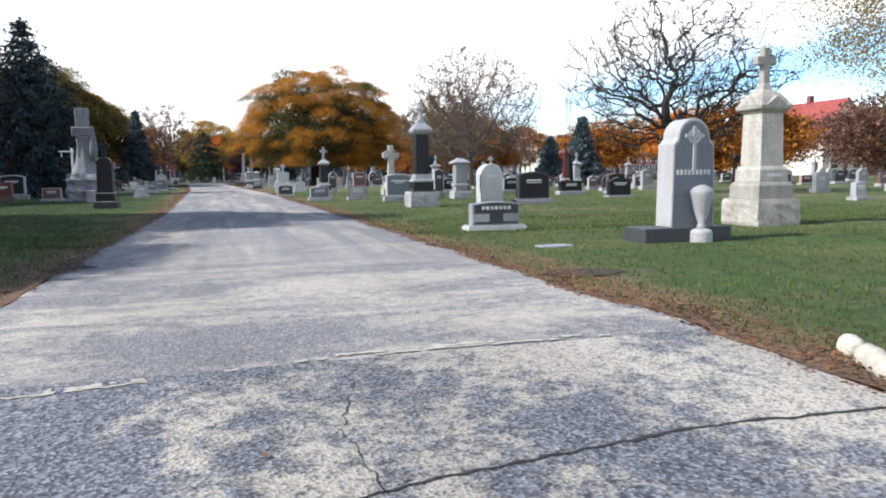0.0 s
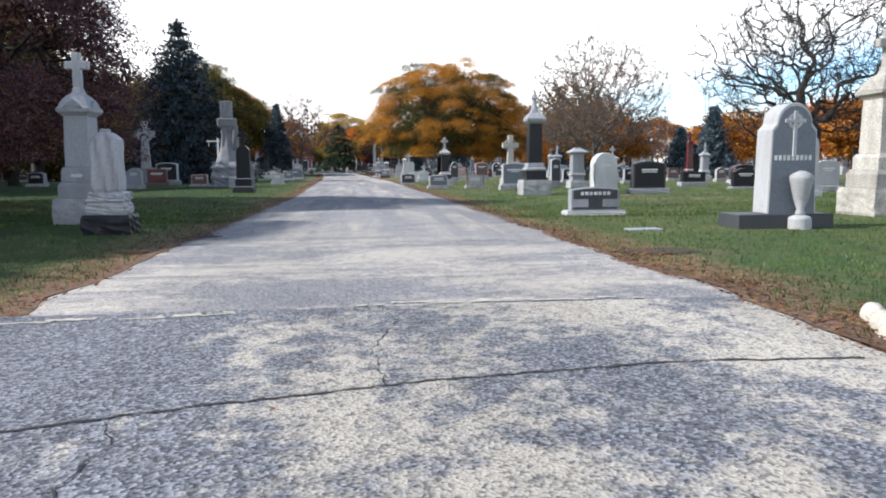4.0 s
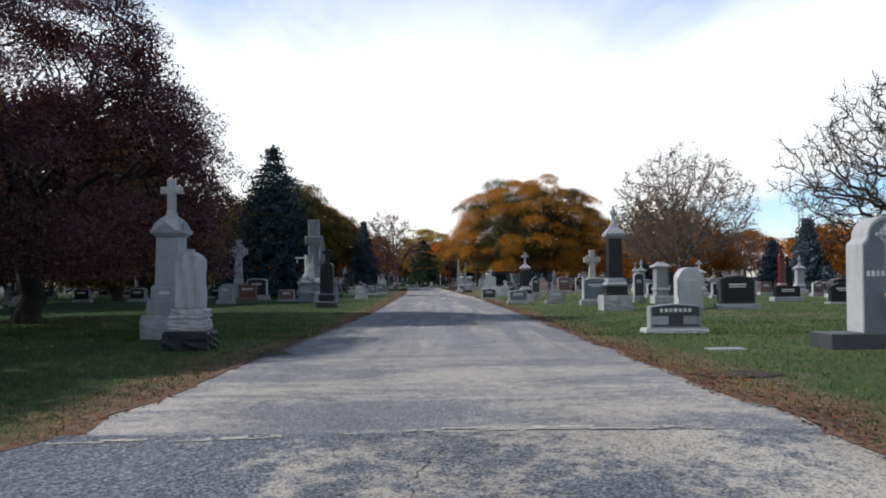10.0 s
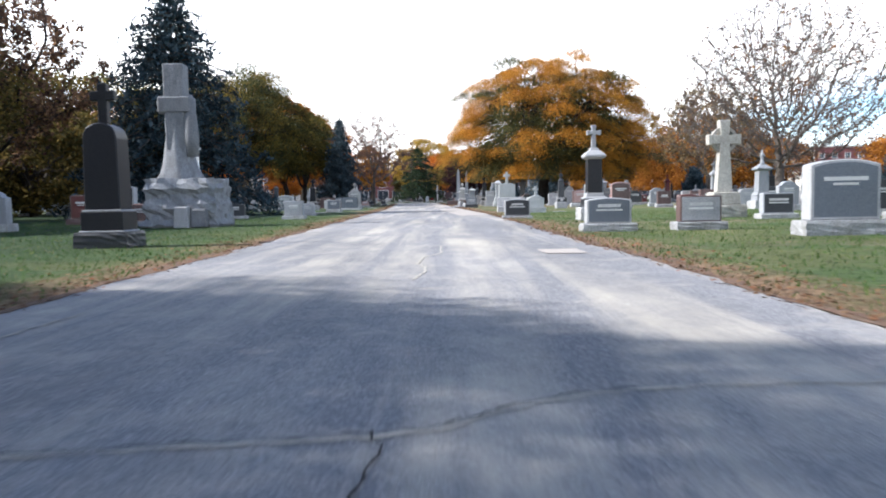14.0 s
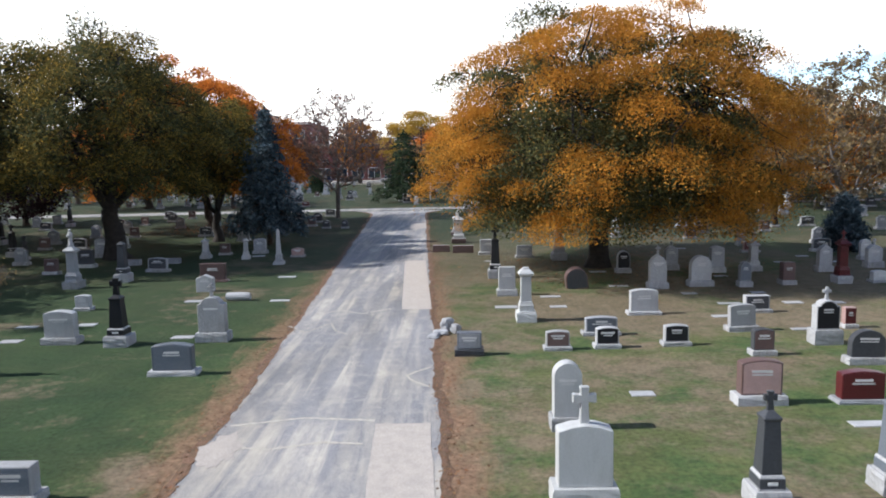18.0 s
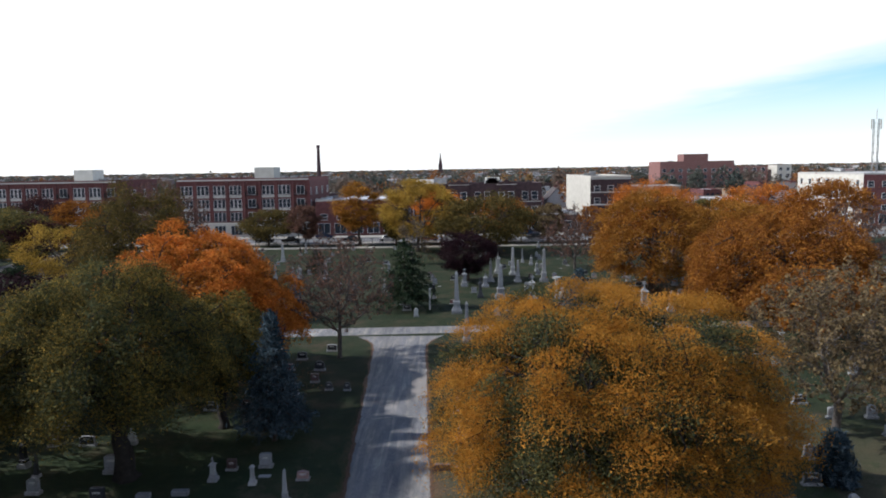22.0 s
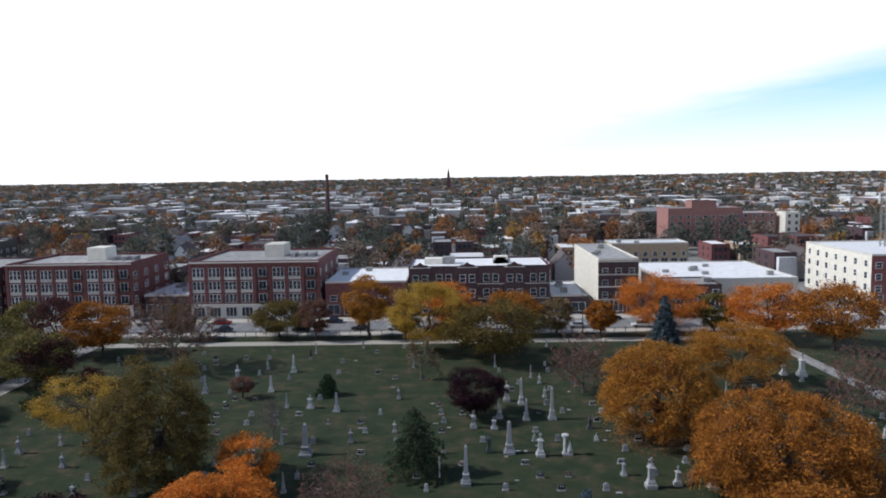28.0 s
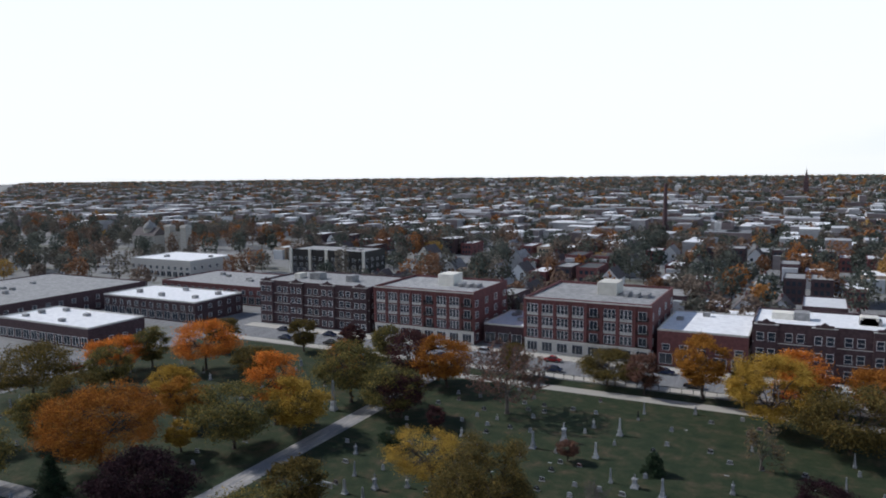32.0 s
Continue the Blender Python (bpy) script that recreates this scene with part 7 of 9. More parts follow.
crown_tree("shade_tree", 49.4, 167.4, 12.1, 9.1, "amber", 12, "round olive and amber autumn tree", clear=0.12, clumps=110, leaves=120, leaf=0.18, tight=0.44, lumpy=0.24)
crown_tree("maple_tree", 48.8, 212.2, 13.7, 10.7, "orange", 13, "broad bright orange maple by the street", clear=0.12, clumps=110, leaves=120, leaf=0.2, tight=0.44, lumpy=0.24)
conifer("blue_spruce", 46.9, 203.0, 10.6, 3.0, "spruce", 14, "blue-green spruce near the boundary", leaf=0.3)
crown_tree("maple_tree", 69.5, 202.2, 13.6, 9.1, "orange", 15, "orange autumn maple near the street", clear=0.14, clumps=100, leaves=60, leaf=0.3)
crown_tree("maple_tree", 79.5, 194.0, 14.4, 9.3, "rust", 16, "large rust-orange maple near the street", clear=0.14, clumps=110, leaves=60, leaf=0.3)
grown_tree("bare_tree", 61.9, 151.3, 11.4, 5.8, 17, "leafless tree with russet twigs", "pink", 5000, 0.14, buds=600, step=0.45, trunk_r=0.24, clear=0.16, low=0.14, twig=0.02, sprigs=3, sprig=0.9)
grown_tree("bare_tree", 22.6, 166.7, 11.1, 5.8, 18, "leafless tree with russet twigs", "pink", 5000, 0.14, buds=600, step=0.45, trunk_r=0.22, clear=0.16, low=0.12, twig=0.02, sprigs=3, sprig=0.9)
crown_tree("plum_tree", 4.1, 154.5, 8.05, 4.9, "maroon", 19, "compact dark purple-leaved round tree", clear=0.1, clumps=110, leaves=120, leaf=0.14, flat=0.7, tight=0.44, lumpy=0.24)
crown_tree("shade_tree", 8.0, 190.0, 12.6, 10.5, "olive", 20, "wide olive-green tree before the street", clear=0.1, clumps=110, leaves=70, leaf=0.3)
crown_tree("maple_tree", -5.6, 195.6, 15.6, 9.3, "yellow", 21, "tall yellow autumn tree before the street", clear=0.12, clumps=120, leaves=120, leaf=0.2, off=(1.0, 0), tight=0.44, lumpy=0.24)
crown_tree("maple_tree", -0.8, 212.0, 12.6, 6.8, "orange", 22, "orange street maple on the pavement edge", clear=0.16, clumps=80, leaves=60, leaf=0.3)
crown_tree("maple_tree", 14.5, 212.0, 10.6, 7.2, "rust", 23, "rust-orange street maple on the pavement edge", clear=0.16, clumps=80, leaves=60, leaf=0.3)
crown_tree("maple_tree", -19.9, 211.2, 14.5, 5.7, "amber", 24, "tall amber street tree on the pavement edge", clear=0.16, clumps=80, leaves=70, leaf=0.28)
crown_tree("street_tree", -41.4, 212.6, 8.4, 7.1, "olive", 25, "small dark street tree with rusty edges", clear=0.16, clumps=70, leaves=60, leaf=0.3)
grown_tree("bare_tree", -55.3, 184.3, 15.7, 9.6, 26, "great leafless tree with russet twigs", "pink", 9000, 0.16, buds=1000, step=0.6, trunk_r=0.42, clear=0.24, low=0.22, twig=0.025, sprigs=3, sprig=1.2)
crown_tree("maple_tree", -75.0, 195.4, 12.4, 7.4, "rust", 27, "rust and amber maple by the west drive", clear=0.14, clumps=90, leaves=70, leaf=0.28, off=(-1.5, 0))
crown_tree("maple_tree", -50.8, 143.7, 10.9, 6.4, "yellow", 28, "thin-leaved yellow and bronze maple", clear=0.2, clumps=90, leaves=100, leaf=0.14, thin=0.5, off=(-2, 0), tight=0.44, lumpy=0.24)
pad_tree("shade_tree", -35.2, 130.2, 16.2, 7.0, "olive", 29, "tall dense olive-brown tree", clear=0.12, eq=0.42, pads=90, pad_r=(1.1, 1.9), leaves=420, leaf=0.14, droop=0.25, thick=0.25, trunk_r=0.4, off=(-1.2, 0), lumpy=0.2)
bare_tree("bare_tree", -25.5, 144.2, 8.0, 2.8, 30, "small leafless tree on the lawn", None, 0, depth=4, trunk_r=0.14)
crown_tree("shrub", -36.1, 165.5, 3.9, 1.9, "pink", 31, "small dark russet ornamental tree", clear=0.2, clumps=40, leaves=50, leaf=0.16)
conifer("yew_bush", -21.6, 166.6, 3.9, 1.8, "pine", 32, "small clipped evergreen on the lawn", clear=0.04, layers=14, lean=0.5)
bare_tree("bare_tree", -5.8, 175.7, 8.6, 3.2, 33, "small leafless tree near the path", "tan", 900, 0.18, depth=4, trunk_r=0.18)
crown_tree("shade_tree", -75.9, 171.7, 11.3, 6.5, "green", 34, "dark green tree beside the west drive", clear=0.14, clumps=80, leaves=60, leaf=0.26)
crown_tree("plum_tree", -84.9, 196.0, 13.5, 6.2, "wine", 35, "dark wine-leaved tree by the boundary", clear=0.12, clumps=80, leaves=60, leaf=0.26)
crown_tree("shrub", -67.6, 157.5, 4.1, 2.2, "pine", 36, "round clipped dark bush", clear=0.05, clumps=50, leaves=50, leaf=0.16)
crown_tree("maple_tree", -23.9, 127.0, 7.7, 3.8, "orange", 37, "small bright orange maple on the lawn", clear=0.16, clumps=60, leaves=60, leaf=0.2)
crown_tree("shade_tree", -89.3, 176.5, 14.0, 8.0, "green", 38, "large dull green tree by the west drive", clear=0.14, clumps=100, leaves=60, leaf=0.28)
crown_tree("shade_tree", -93.3, 144.3, 12.5, 8.1, "green", 39, "large dark green tree west of the drive", clear=0.12, clumps=100, leaves=60, leaf=0.28)
crown_tree("maple_tree", -87.0, 155.4, 11.5, 6.5, "yellow", 40, "bright yellow maple beside the drive", clear=0.14, clumps=90, leaves=70, leaf=0.25)
crown_tree("maple_tree", -95.0, 158.0, 16.0, 5.6, "orange", 41, "tall narrow orange maple", clear=0.18, clumps=80, leaves=60, leaf=0.26)
crown_tree("maple_tree", -139.0, 182.5, 13.2, 8.3, "orange", 42, "orange maple in the west lawn", clear=0.14, clumps=80, leaves=60, leaf=0.3)
crown_tree("maple_tree", -158.5, 170.5, 9.6, 7.4, "orange", 43, "orange maple by the west street", clear=0.14, clumps=80, leaves=60, leaf=0.3)
crown_tree("shade_tree", -154.3, 178.4, 11.2, 4.4, "green", 44, "slim dark green tree by the west street", clear=0.1, clumps=60, leaves=60, leaf=0.3)
crown_tree("maple_tree", -107.9, 127.4, 15.0, 11.4, "rust", 45, "great rust-brown spreading tree", clear=0.12, clumps=150, leaves=120, leaf=0.2, tight=0.44, lumpy=0.24)
crown_tree("maple_tree", -126.5, 159.9, 8.0, 4.8, "yellow", 46, "yellow maple in the west lawn", clear=0.14, clumps=60, leaves=60, leaf=0.28)
crown_tree("shrub", -101.3, 139.0, 6.4, 2.7, "yellow", 47, "small yellow ornamental tree", clear=0.14, clumps=50, leaves=50, leaf=0.2)
crown_tree("plum_tree", -84.7, 116.2, 11.0, 8.0, "maroon", 48, "wide very dark purple-leaved tree", clear=0.1, clumps=120, leaves=70, leaf=0.26)
conifer("spruce_tree", -105.3, 116.4, 7.2, 2.8, "pine", 49, "dark green spruce on the west lawn", clear=0.05)
crown_tree("shade_tree", -158.0, 148.1, 12.5, 10.3, "olive", 50, "wide olive-brown tree by the west street", clear=0.12, clumps=100, leaves=60, leaf=0.32)
crown_tree("shade_tree", -127.4, 129.6, 10.6, 5.0, "green", 51, "dark green tree in the west lawn", clear=0.1, clumps=70, leaves=60, leaf=0.28)
crown_tree("shade_tree", -74.0, 172.5, 9.9, 5.2, "wine", 52, "dark tree at the end of the west drive", clear=0.12, clumps=70, leaves=60, leaf=0.26)
crown_tree("shrub", -64.2, 169.0, 5.2, 1.9, "wine", 53, "small wine-red ornamental tree", clear=0.1, clumps=40, leaves=50, leaf=0.18)
bare_tree("young_tree", -13.4, 66.3, 2.5, 1.15, 54, "slender young tree with fine grey twigs", "tan", 500, 0.05, depth=4, trunk_r=0.045, clear=0.42, twig=0.006)
conifer("yew_bush", 22.4, 82.0, 3.0, 0.95, "spruce", 55, "small dark evergreen among the graves", clear=0.08, layers=16, lean=0.6)
conifer("blue_spruce", 7.2, 102.0, 5.7, 1.6, "spruce", 56, "small dark spruce beside the drive", clear=0.14, layers=18)
for k, (x, y, h, r, tint) in enumerate(((-128, 209, 10, 4.2, "olive"), (-112, 210, 9, 3.6, "wine"), (-99, 208, 11, 4.4, "green"), (-64, 210, 9, 3.8, "olive"), (-32, 209, 10, 3.8, "pink"), (-11, 209, 9, 3.5, "olive"), (24, 210, 9.5, 4.0, "tan"), (34, 209, 8.5, 3.6, "rust"), (60, 209, 10, 4.2, "green"), (-118, 178, 10, 5.5, "olive"), (-147, 160, 11, 5.5, "green"), (-112, 150, 10, 5.0, "amber"), (-134, 142, 11, 5.5, "olive"), (-118, 112, 11, 6.0, "green"), (-140, 122, 11, 6.0, "wine"), (-66, 128, 9, 4.6, "olive"), (-100, 190, 10, 4.8, "rust"), (-150, 200, 10, 5.0, "olive"))):
    crown_tree("field_tree", x, y, h, r, tint, 130 + k, f"{LEAF[tint].name.replace(' leaves', '')} tree near the cemetery boundary", clear=0.12, clumps=80, leaves=50, leaf=0.27, group="boundary trees")
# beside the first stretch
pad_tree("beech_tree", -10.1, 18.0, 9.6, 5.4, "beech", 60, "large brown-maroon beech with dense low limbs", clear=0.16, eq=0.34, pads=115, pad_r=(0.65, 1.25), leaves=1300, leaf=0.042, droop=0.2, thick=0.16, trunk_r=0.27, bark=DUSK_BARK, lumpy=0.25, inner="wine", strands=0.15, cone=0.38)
# unseen beech, added so the monuments and grass west of the drive lie shaded
pad_tree("beech_tree", -12.7, 10.8, 8.6, 4.9, "beech", 61, "unseen brown-maroon beech added to shade the west monuments", clear=0.14, eq=0.4, pads=70, pad_r=(0.8, 1.4), leaves=500, leaf=0.08, droop=0.2, thick=0.2, trunk_r=0.3, bark=DUSK_BARK, inner="wine")
# a second unseen beech, added only for its shadow on the near west lawn
pad_tree("beech_tree", -13.0, 5.2, 7.4, 4.0, "beech", 63, "smaller unseen beech added to shade the west lawn", clear=0.12, eq=0.4, pads=60, pad_r=(0.7, 1.2), leaves=400, leaf=0.08, droop=0.2, thick=0.2, trunk_r=0.2, bark=DUSK_BARK, inner="wine")
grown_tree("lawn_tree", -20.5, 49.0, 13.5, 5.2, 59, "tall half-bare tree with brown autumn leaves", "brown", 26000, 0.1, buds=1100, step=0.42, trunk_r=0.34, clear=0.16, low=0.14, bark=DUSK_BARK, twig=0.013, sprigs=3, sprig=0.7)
conifer("spruce_tree", -11.7, 49.8, 10.6, 3.9, "navy", 62, "tall dense blue spruce with spreading boughs", clear=0.06, layers=24, lean=0.82, airy=1.25, leaf=0.2)
grown_tree("bare_tree", 18.5, 28.4, 8.8, 5.1, 64, "gnarled leafless catalpa with crooked dark limbs", buds=2000, step=0.3, trunk_r=0.4, clear=0.26, low=0.22, bark=DUSK_BARK, twig=0.011, gnarl=0.62, sprigs=5, sprig=0.5, shell=0.4)
crown_tree("shade_tree", 25.0, 18.5, 13.0, 8.2, "straw", 64, "tall tree with thin straw-yellow leaves at the lawn edge", clear=0.14, clumps=240, leaves=110, leaf=0.07, thin=0.4, bark=GREY_BARK)
conifer("blue_spruce", 24.9, 49.5, 5.0, 1.5, "spruce", 65, "small pale blue spruce among the graves", clear=0.06, layers=20)
conifer("blue_spruce", 27.2, 60.0, 4.2, 1.3, "spruce", 66, "small dark blue spruce among the graves", clear=0.06, layers=20)
grown_tree("shade_tree", 18.8, 57.5, 11.2, 5.9, 67, "twiggy tree with sparse brown-gold leaves", "brown", 6000, 0.085, buds=2300, step=0.3, trunk_r=0.26, clear=0.12, low=0.14, twig=0.014, gnarl=0.2, sprigs=4, sprig=0.7, shell=0.5)
crown_tree("lawn_tree", -20.0, 44.5, 9.6, 4.6, "olive", 68, "olive and brown tree behind the west graves", clear=0.14, clumps=150, leaves=80, leaf=0.13, bark=DUSK_BARK)
for k, (x, y, h, r, tint) in enumerate(((34, 44, 6.5, 3.8, "rust"), (42, 60, 7.5, 4.5, "orange"), (52, 48, 8, 5, "pink"), (58, 70, 8, 5.5, "rust"), (50, 88, 9, 6, "amber"), (64, 92, 9, 6, "tan"), (40, 76, 7, 4.5, "rust"), (66, 56, 8, 5, "amber"), (74, 74, 9, 6, "pink"), (60, 110, 9, 6, "rust"), (78, 104, 10, 6, "olive"), (46, 30, 7, 4.2, "rust"))):
    crown_tree("autumn_tree", x, y, h * 0.9, r * 1.1, tint, 70 + k, f"{LEAF[tint].name.replace(' leaves', '')} tree at the edge of the east lawn", clear=0.12, clumps=60, leaves=50, leaf=0.24, group="east boundary trees")
# the first three are added for the shade they cast over the west lawn
for k, (x, y, h, r, tint) in enumerate(((-28, 70, 11, 5.6, "olive"), (-27, 79, 12.5, 6.0, "green"), (-31, 88, 12, 6, "maroon"), (-25, 24, 8, 5.0, "wine"), (-20, 34, 10.5, 4.6, "wine"), (-23, 58, 7, 4.4, "olive"), (-29, 62, 8, 5, "wine"), (-33, 46, 9, 5.5, "amber"), (-22, 29, 10, 4.5, "olive"), (-21, 42, 10.5, 4.6, "olive"), (-26, 36, 11, 5.5, "maroon"), (-29, 26, 11, 6, "wine"), (-36, 52, 12, 6.5, "maroon"), (-24, 30, 10, 5.5, "wine"), (-32, 70, 10, 6, "olive"), (-40, 40, 12, 7, "green"), (-36, 92, 11, 6, "amber"), (-48, 64, 11, 7, "rust"), (-50, 98, 12, 7, "olive"), (-37, 108, 9.5, 4.6, "maroon"), (-60, 112, 12, 7, "green"), (-30, 12, 12, 7, "wine"), (-45, 20, 12, 7, "olive"))):
    crown_tree("lawn_tree", x, y, h, r, tint, 90 + k, f"{LEAF[tint].name.replace(' leaves', '')} tree on the west lawn", clear=0.03, hang=0.1, clumps=80, leaves=60, leaf=0.22, group="west lawn trees")


# ---- the city ----
WINDOW_CACHE = {}


def window_meshes(w, h, bars_x=1, bars_z=1):
    """Frame and pane of a window, w by h, standing 6 cm proud of the wall it faces (-y)."""
    key = (round(w, 2), round(h, 2), bars_x, bars_z)
    if key not in WINDOW_CACHE:
        t = 0.09
        solid_x = [(-w / 2, -w / 2 + t), (w / 2 - t, w / 2)] + [(-w / 2 + w * (i + 1) / (bars_x + 1) - 0.035, -w / 2 + w * (i + 1) / (bars_x + 1) + 0.035) for i in range(bars_x)]
        solid_z = [(0, t), (h - t, h)] + [(h * (i + 1) / (bars_z + 1) - 0.035, h * (i + 1) / (bars_z + 1) + 0.035) for i in range(bars_z)]
        xs, zs = sorted(v for p in solid_x for v in p), sorted(v for p in solid_z for v in p)
        bm = bmesh.new()
        grid = [[bm.verts.new((x, 0.0, z)) for z in zs] for x in xs]
        for i in range(len(xs) - 1):
            for k in range(len(zs) - 1):
                if i % 2 == 0 or k % 2 == 0:
                    bm.faces.new((grid[i][k], grid[i + 1][k], grid[i + 1][k + 1], grid[i][k + 1]))
        out = bmesh.ops.extrude_face_region(bm, geom=bm.faces[:])
        bmesh.ops.translate(bm, verts=[v for v in out["geom"] if isinstance(v, bmesh.types.BMVert)], vec=(0, -0.09, 0))
        bmesh.ops.recalc_face_normals(bm, faces=bm.faces[:])
        frame_me = bpy.data.meshes.new("window_frame")
        bm.to_mesh(frame_me)
        bm.free()
        frame_me.materials.append(SASH)
        bm = block(-w / 2 + t, w / 2 - t, -0.03, 0.0, t, h - t, 0.0)
        pane_me = bpy.data.meshes.new("pane")
        bm.to_mesh(pane_me)
        bm.free()
        pane_me.materials.append(GLASS)
        WINDOW_CACHE[key] = (frame_me, pane_me)
    return WINDOW_CACHE[key]


def window(parent, x, y, z, w, h, yaw=0, bars_x=1, bars_z=1):
    fm, pm = window_meshes(w, h, bars_x, bars_z)
    f = new("window", fm)
    f.parent = parent
    f.matrix_basis = pose(x, y, z, 0, 0, yaw)
    p = new("pane", pm)
    p.parent = f
    return f


def boxes(items, bev=0.0):
    bm = bmesh.new()
    for b in items:
        add(bm, block(*b, bev))
    return bm


def parapet(w, d, z, t=0.35, hh=0.7):
    return boxes([(-w / 2, w / 2, 0, t, z, z + hh), (-w / 2, w / 2, d - t, d, z, z + hh), (-w / 2, -w / 2 + t, t, d - t, z, z + hh), (w / 2 - t, w / 2, t, d - t, z, z + hh)])


def loft_block(x0, x1, y0, depth, h, label):
    """Four-storey red brick flats: brick piers, grouped white windows, corner balconies, pale base and roof house."""
    w = x1 - x0
    g = root("apartment_block", label, "building", (x0 + x1) / 2, y0)
    part("wall", block(-w / 2, w / 2, 0.35, depth, 0, h - 0.8, 0.0), BRICK_RED, g)
    part("ground_floor", block(-w / 2 - 0.05, w / 2 + 0.05, 0.05, 0.34, 0, 3.6, 0.0), TRIM, g, "pale stone shop front")
    part("roof", block(-w / 2 + 0.35, w / 2 - 0.35, 0.7, depth - 0.35, h - 0.8, h - 0.6, 0.0), ROOF_GREY, g)
    part("parapet", parapet(w, depth, h - 0.79, 0.35, 0.85), BRICK_RED, g)
    part("cornice", boxes([(-w / 2 - 0.12, w / 2 + 0.12, -0.15, 0.0, h - 0.55, h - 0.2), (-w / 2 - 0.1, w / 2 + 0.1, -0.1, 0.0, 3.6, 3.95)]), TRIM, g, "pale stone band")
    bays = max(2, round(w / 4.3))
    bw = w / bays
    for i in range(bays + 1):
        x = -w / 2 + i * bw
        part("pier", block(x - 0.42, x + 0.42, -0.02, 0.34, 3.95, h - 0.56, 0.0), BRICK_RED, g)
    for i in range(bays):
        x = -w / 2 + (i + 0.5) * bw
        porch = i == bays // 2 or i == bays - 1
        for s in range(3):
            z = 4.3 + s * (h - 5.2) / 3
            if porch:
                part("balcony", boxes([(x - bw * 0.36, x + bw * 0.36, -0.5, 0.3, z - 0.15, z), (x - bw * 0.36, x + bw * 0.36, -0.5, -0.44, z + 0.9, z + 1.0), (x - bw * 0.36, x - bw * 0.36 + 0.06, -0.5, 0.3, z, z + 0.95), (x + bw * 0.36 - 0.06, x + bw * 0.36, -0.5, 0.3, z, z + 0.95)]), IRON, g, "dark metal balcony")
                window(g, x, 0.349, z + 0.05, bw * 0.5, 2.3, 0, 1, 0)
            else:
                part("spandrel", block(x - bw * 0.38, x + bw * 0.38, 0.2, 0.36, z - 0.75, z - 0.05, 0.0), TRIM if s else BRICK_RED, g)
                for k in (-0.25, 0.0, 0.25):
                    window(g, x + k * bw, 0.349, z, bw * 0.22, 2.3 if s < 2 else 2.5, 0, 0, 1)
        window(g, x, 0.049, 0.5, bw * 0.7, 2.6, 0, 2, 0)
    for k in range(4):
        y = 2.5 + k * (depth - 5) / 3
        for s in range(4):
            window(g, w / 2, y, 0.9 + s * (h - 2.2) / 4, 2.2, 2.0, 90, 1, 1)
    part("roof_house", block(-w * 0.02, w * 0.14, depth * 0.45, depth * 0.7, h - 0.6, h + 3.0, 0.05), CREAM, g, "pale rendered stair house")
    for k in range(3):
        part("roof_unit", block(w * (0.2 + k * 0.08), w * (0.24 + k * 0.08), depth * 0.4, depth * 0.55, h - 0.6, h + 0.5, 0.03), ROOF_GREY, g)
    return g


def courtyard_flats(x0, x1, y0, depth, h, storeys, mat, label, gables=True, roof=None, kinks=3):
    """Dark brick flats with projecting bays, pale bands and small gabled parapets."""
    w = x1 - x0
    g = root("apartment_block", label, "building", (x0 + x1) / 2, y0)
    part("wall", block(-w / 2, w / 2, 0.8, depth, 0, h - 0.6, 0.0), mat, g)
    part("roof", block(-w / 2 + 0.3, w / 2 - 0.3, 1.1, depth - 0.3, h - 0.6, h - 0.4, 0.0), roof or ROOF_GREY, g)
    part("parapet", moved(parapet(w, depth - 0.8, h - 0.6, 0.3, 0.7), 0, 0.8), mat, g)
    n = max(3, round(w / 6))
    bw = w / n
    sh = (h - 1.2) / storeys
    for i in range(n):
        x = -w / 2 + (i + 0.5) * bw
        if i % 2 == 0:
            part("bay", block(x - bw * 0.42, x + bw * 0.42, 0.0, 0.8, 0, h - 0.3, 0.0), mat, g)
            if gables:
                part("gable", moved(extruded([(-bw * 0.3, 0), (-bw * 0.3, 0.8), (-bw * 0.15, 0.8), (0, 1.5), (bw * 0.15, 0.8), (bw * 0.3, 0.8), (bw * 0.3, 0)], 0.0, 0.5, h - 0.3, 0.0), x), mat, g)
            part("coping", block(x - bw * 0.44, x + bw * 0.44, -0.06, 0.86, h - 0.3, h - 0.12, 0.0), TRIM, g)
        yf = -0.001 if i % 2 == 0 else 0.799
        for s in range(storeys):
            for k in (-0.2, 0.2):
                window(g, x + k * bw, yf, 0.9 + s * sh, bw * 0.26, sh * 0.55, 0, 0, 1)
    for s in range(1, storeys):
        part("band", block(-w / 2 - 0.02, w / 2 + 0.02, 0.72, 0.8, s * sh + 0.3, s * sh + 0.5, 0.0), TRIM, g)
    for s in range(storeys):
        for k in range(3):
            window(g, w / 2, 3 + k * (depth - 6) / 2, 0.9 + s * sh, 1.3, sh * 0.5, 90, 0, 1)
            window(g, -w / 2, 3 + k * (depth - 6) / 2, 0.9 + s * sh, 1.3, sh * 0.5, -90, 0, 1)
    crng = random.Random(int(x0 * 7))
    for k in range(kinks):
        px = crng.uniform(-w * 0.4, w * 0.3)
        part("roof_house", block(px, px + crng.uniform(2, 5), depth * 0.4, depth * 0.4 + 4, h - 0.4, h + crng.uniform(0.8, 2.2), 0.03), CREAM if k % 2 else ROOF_GREY, g)
    return g


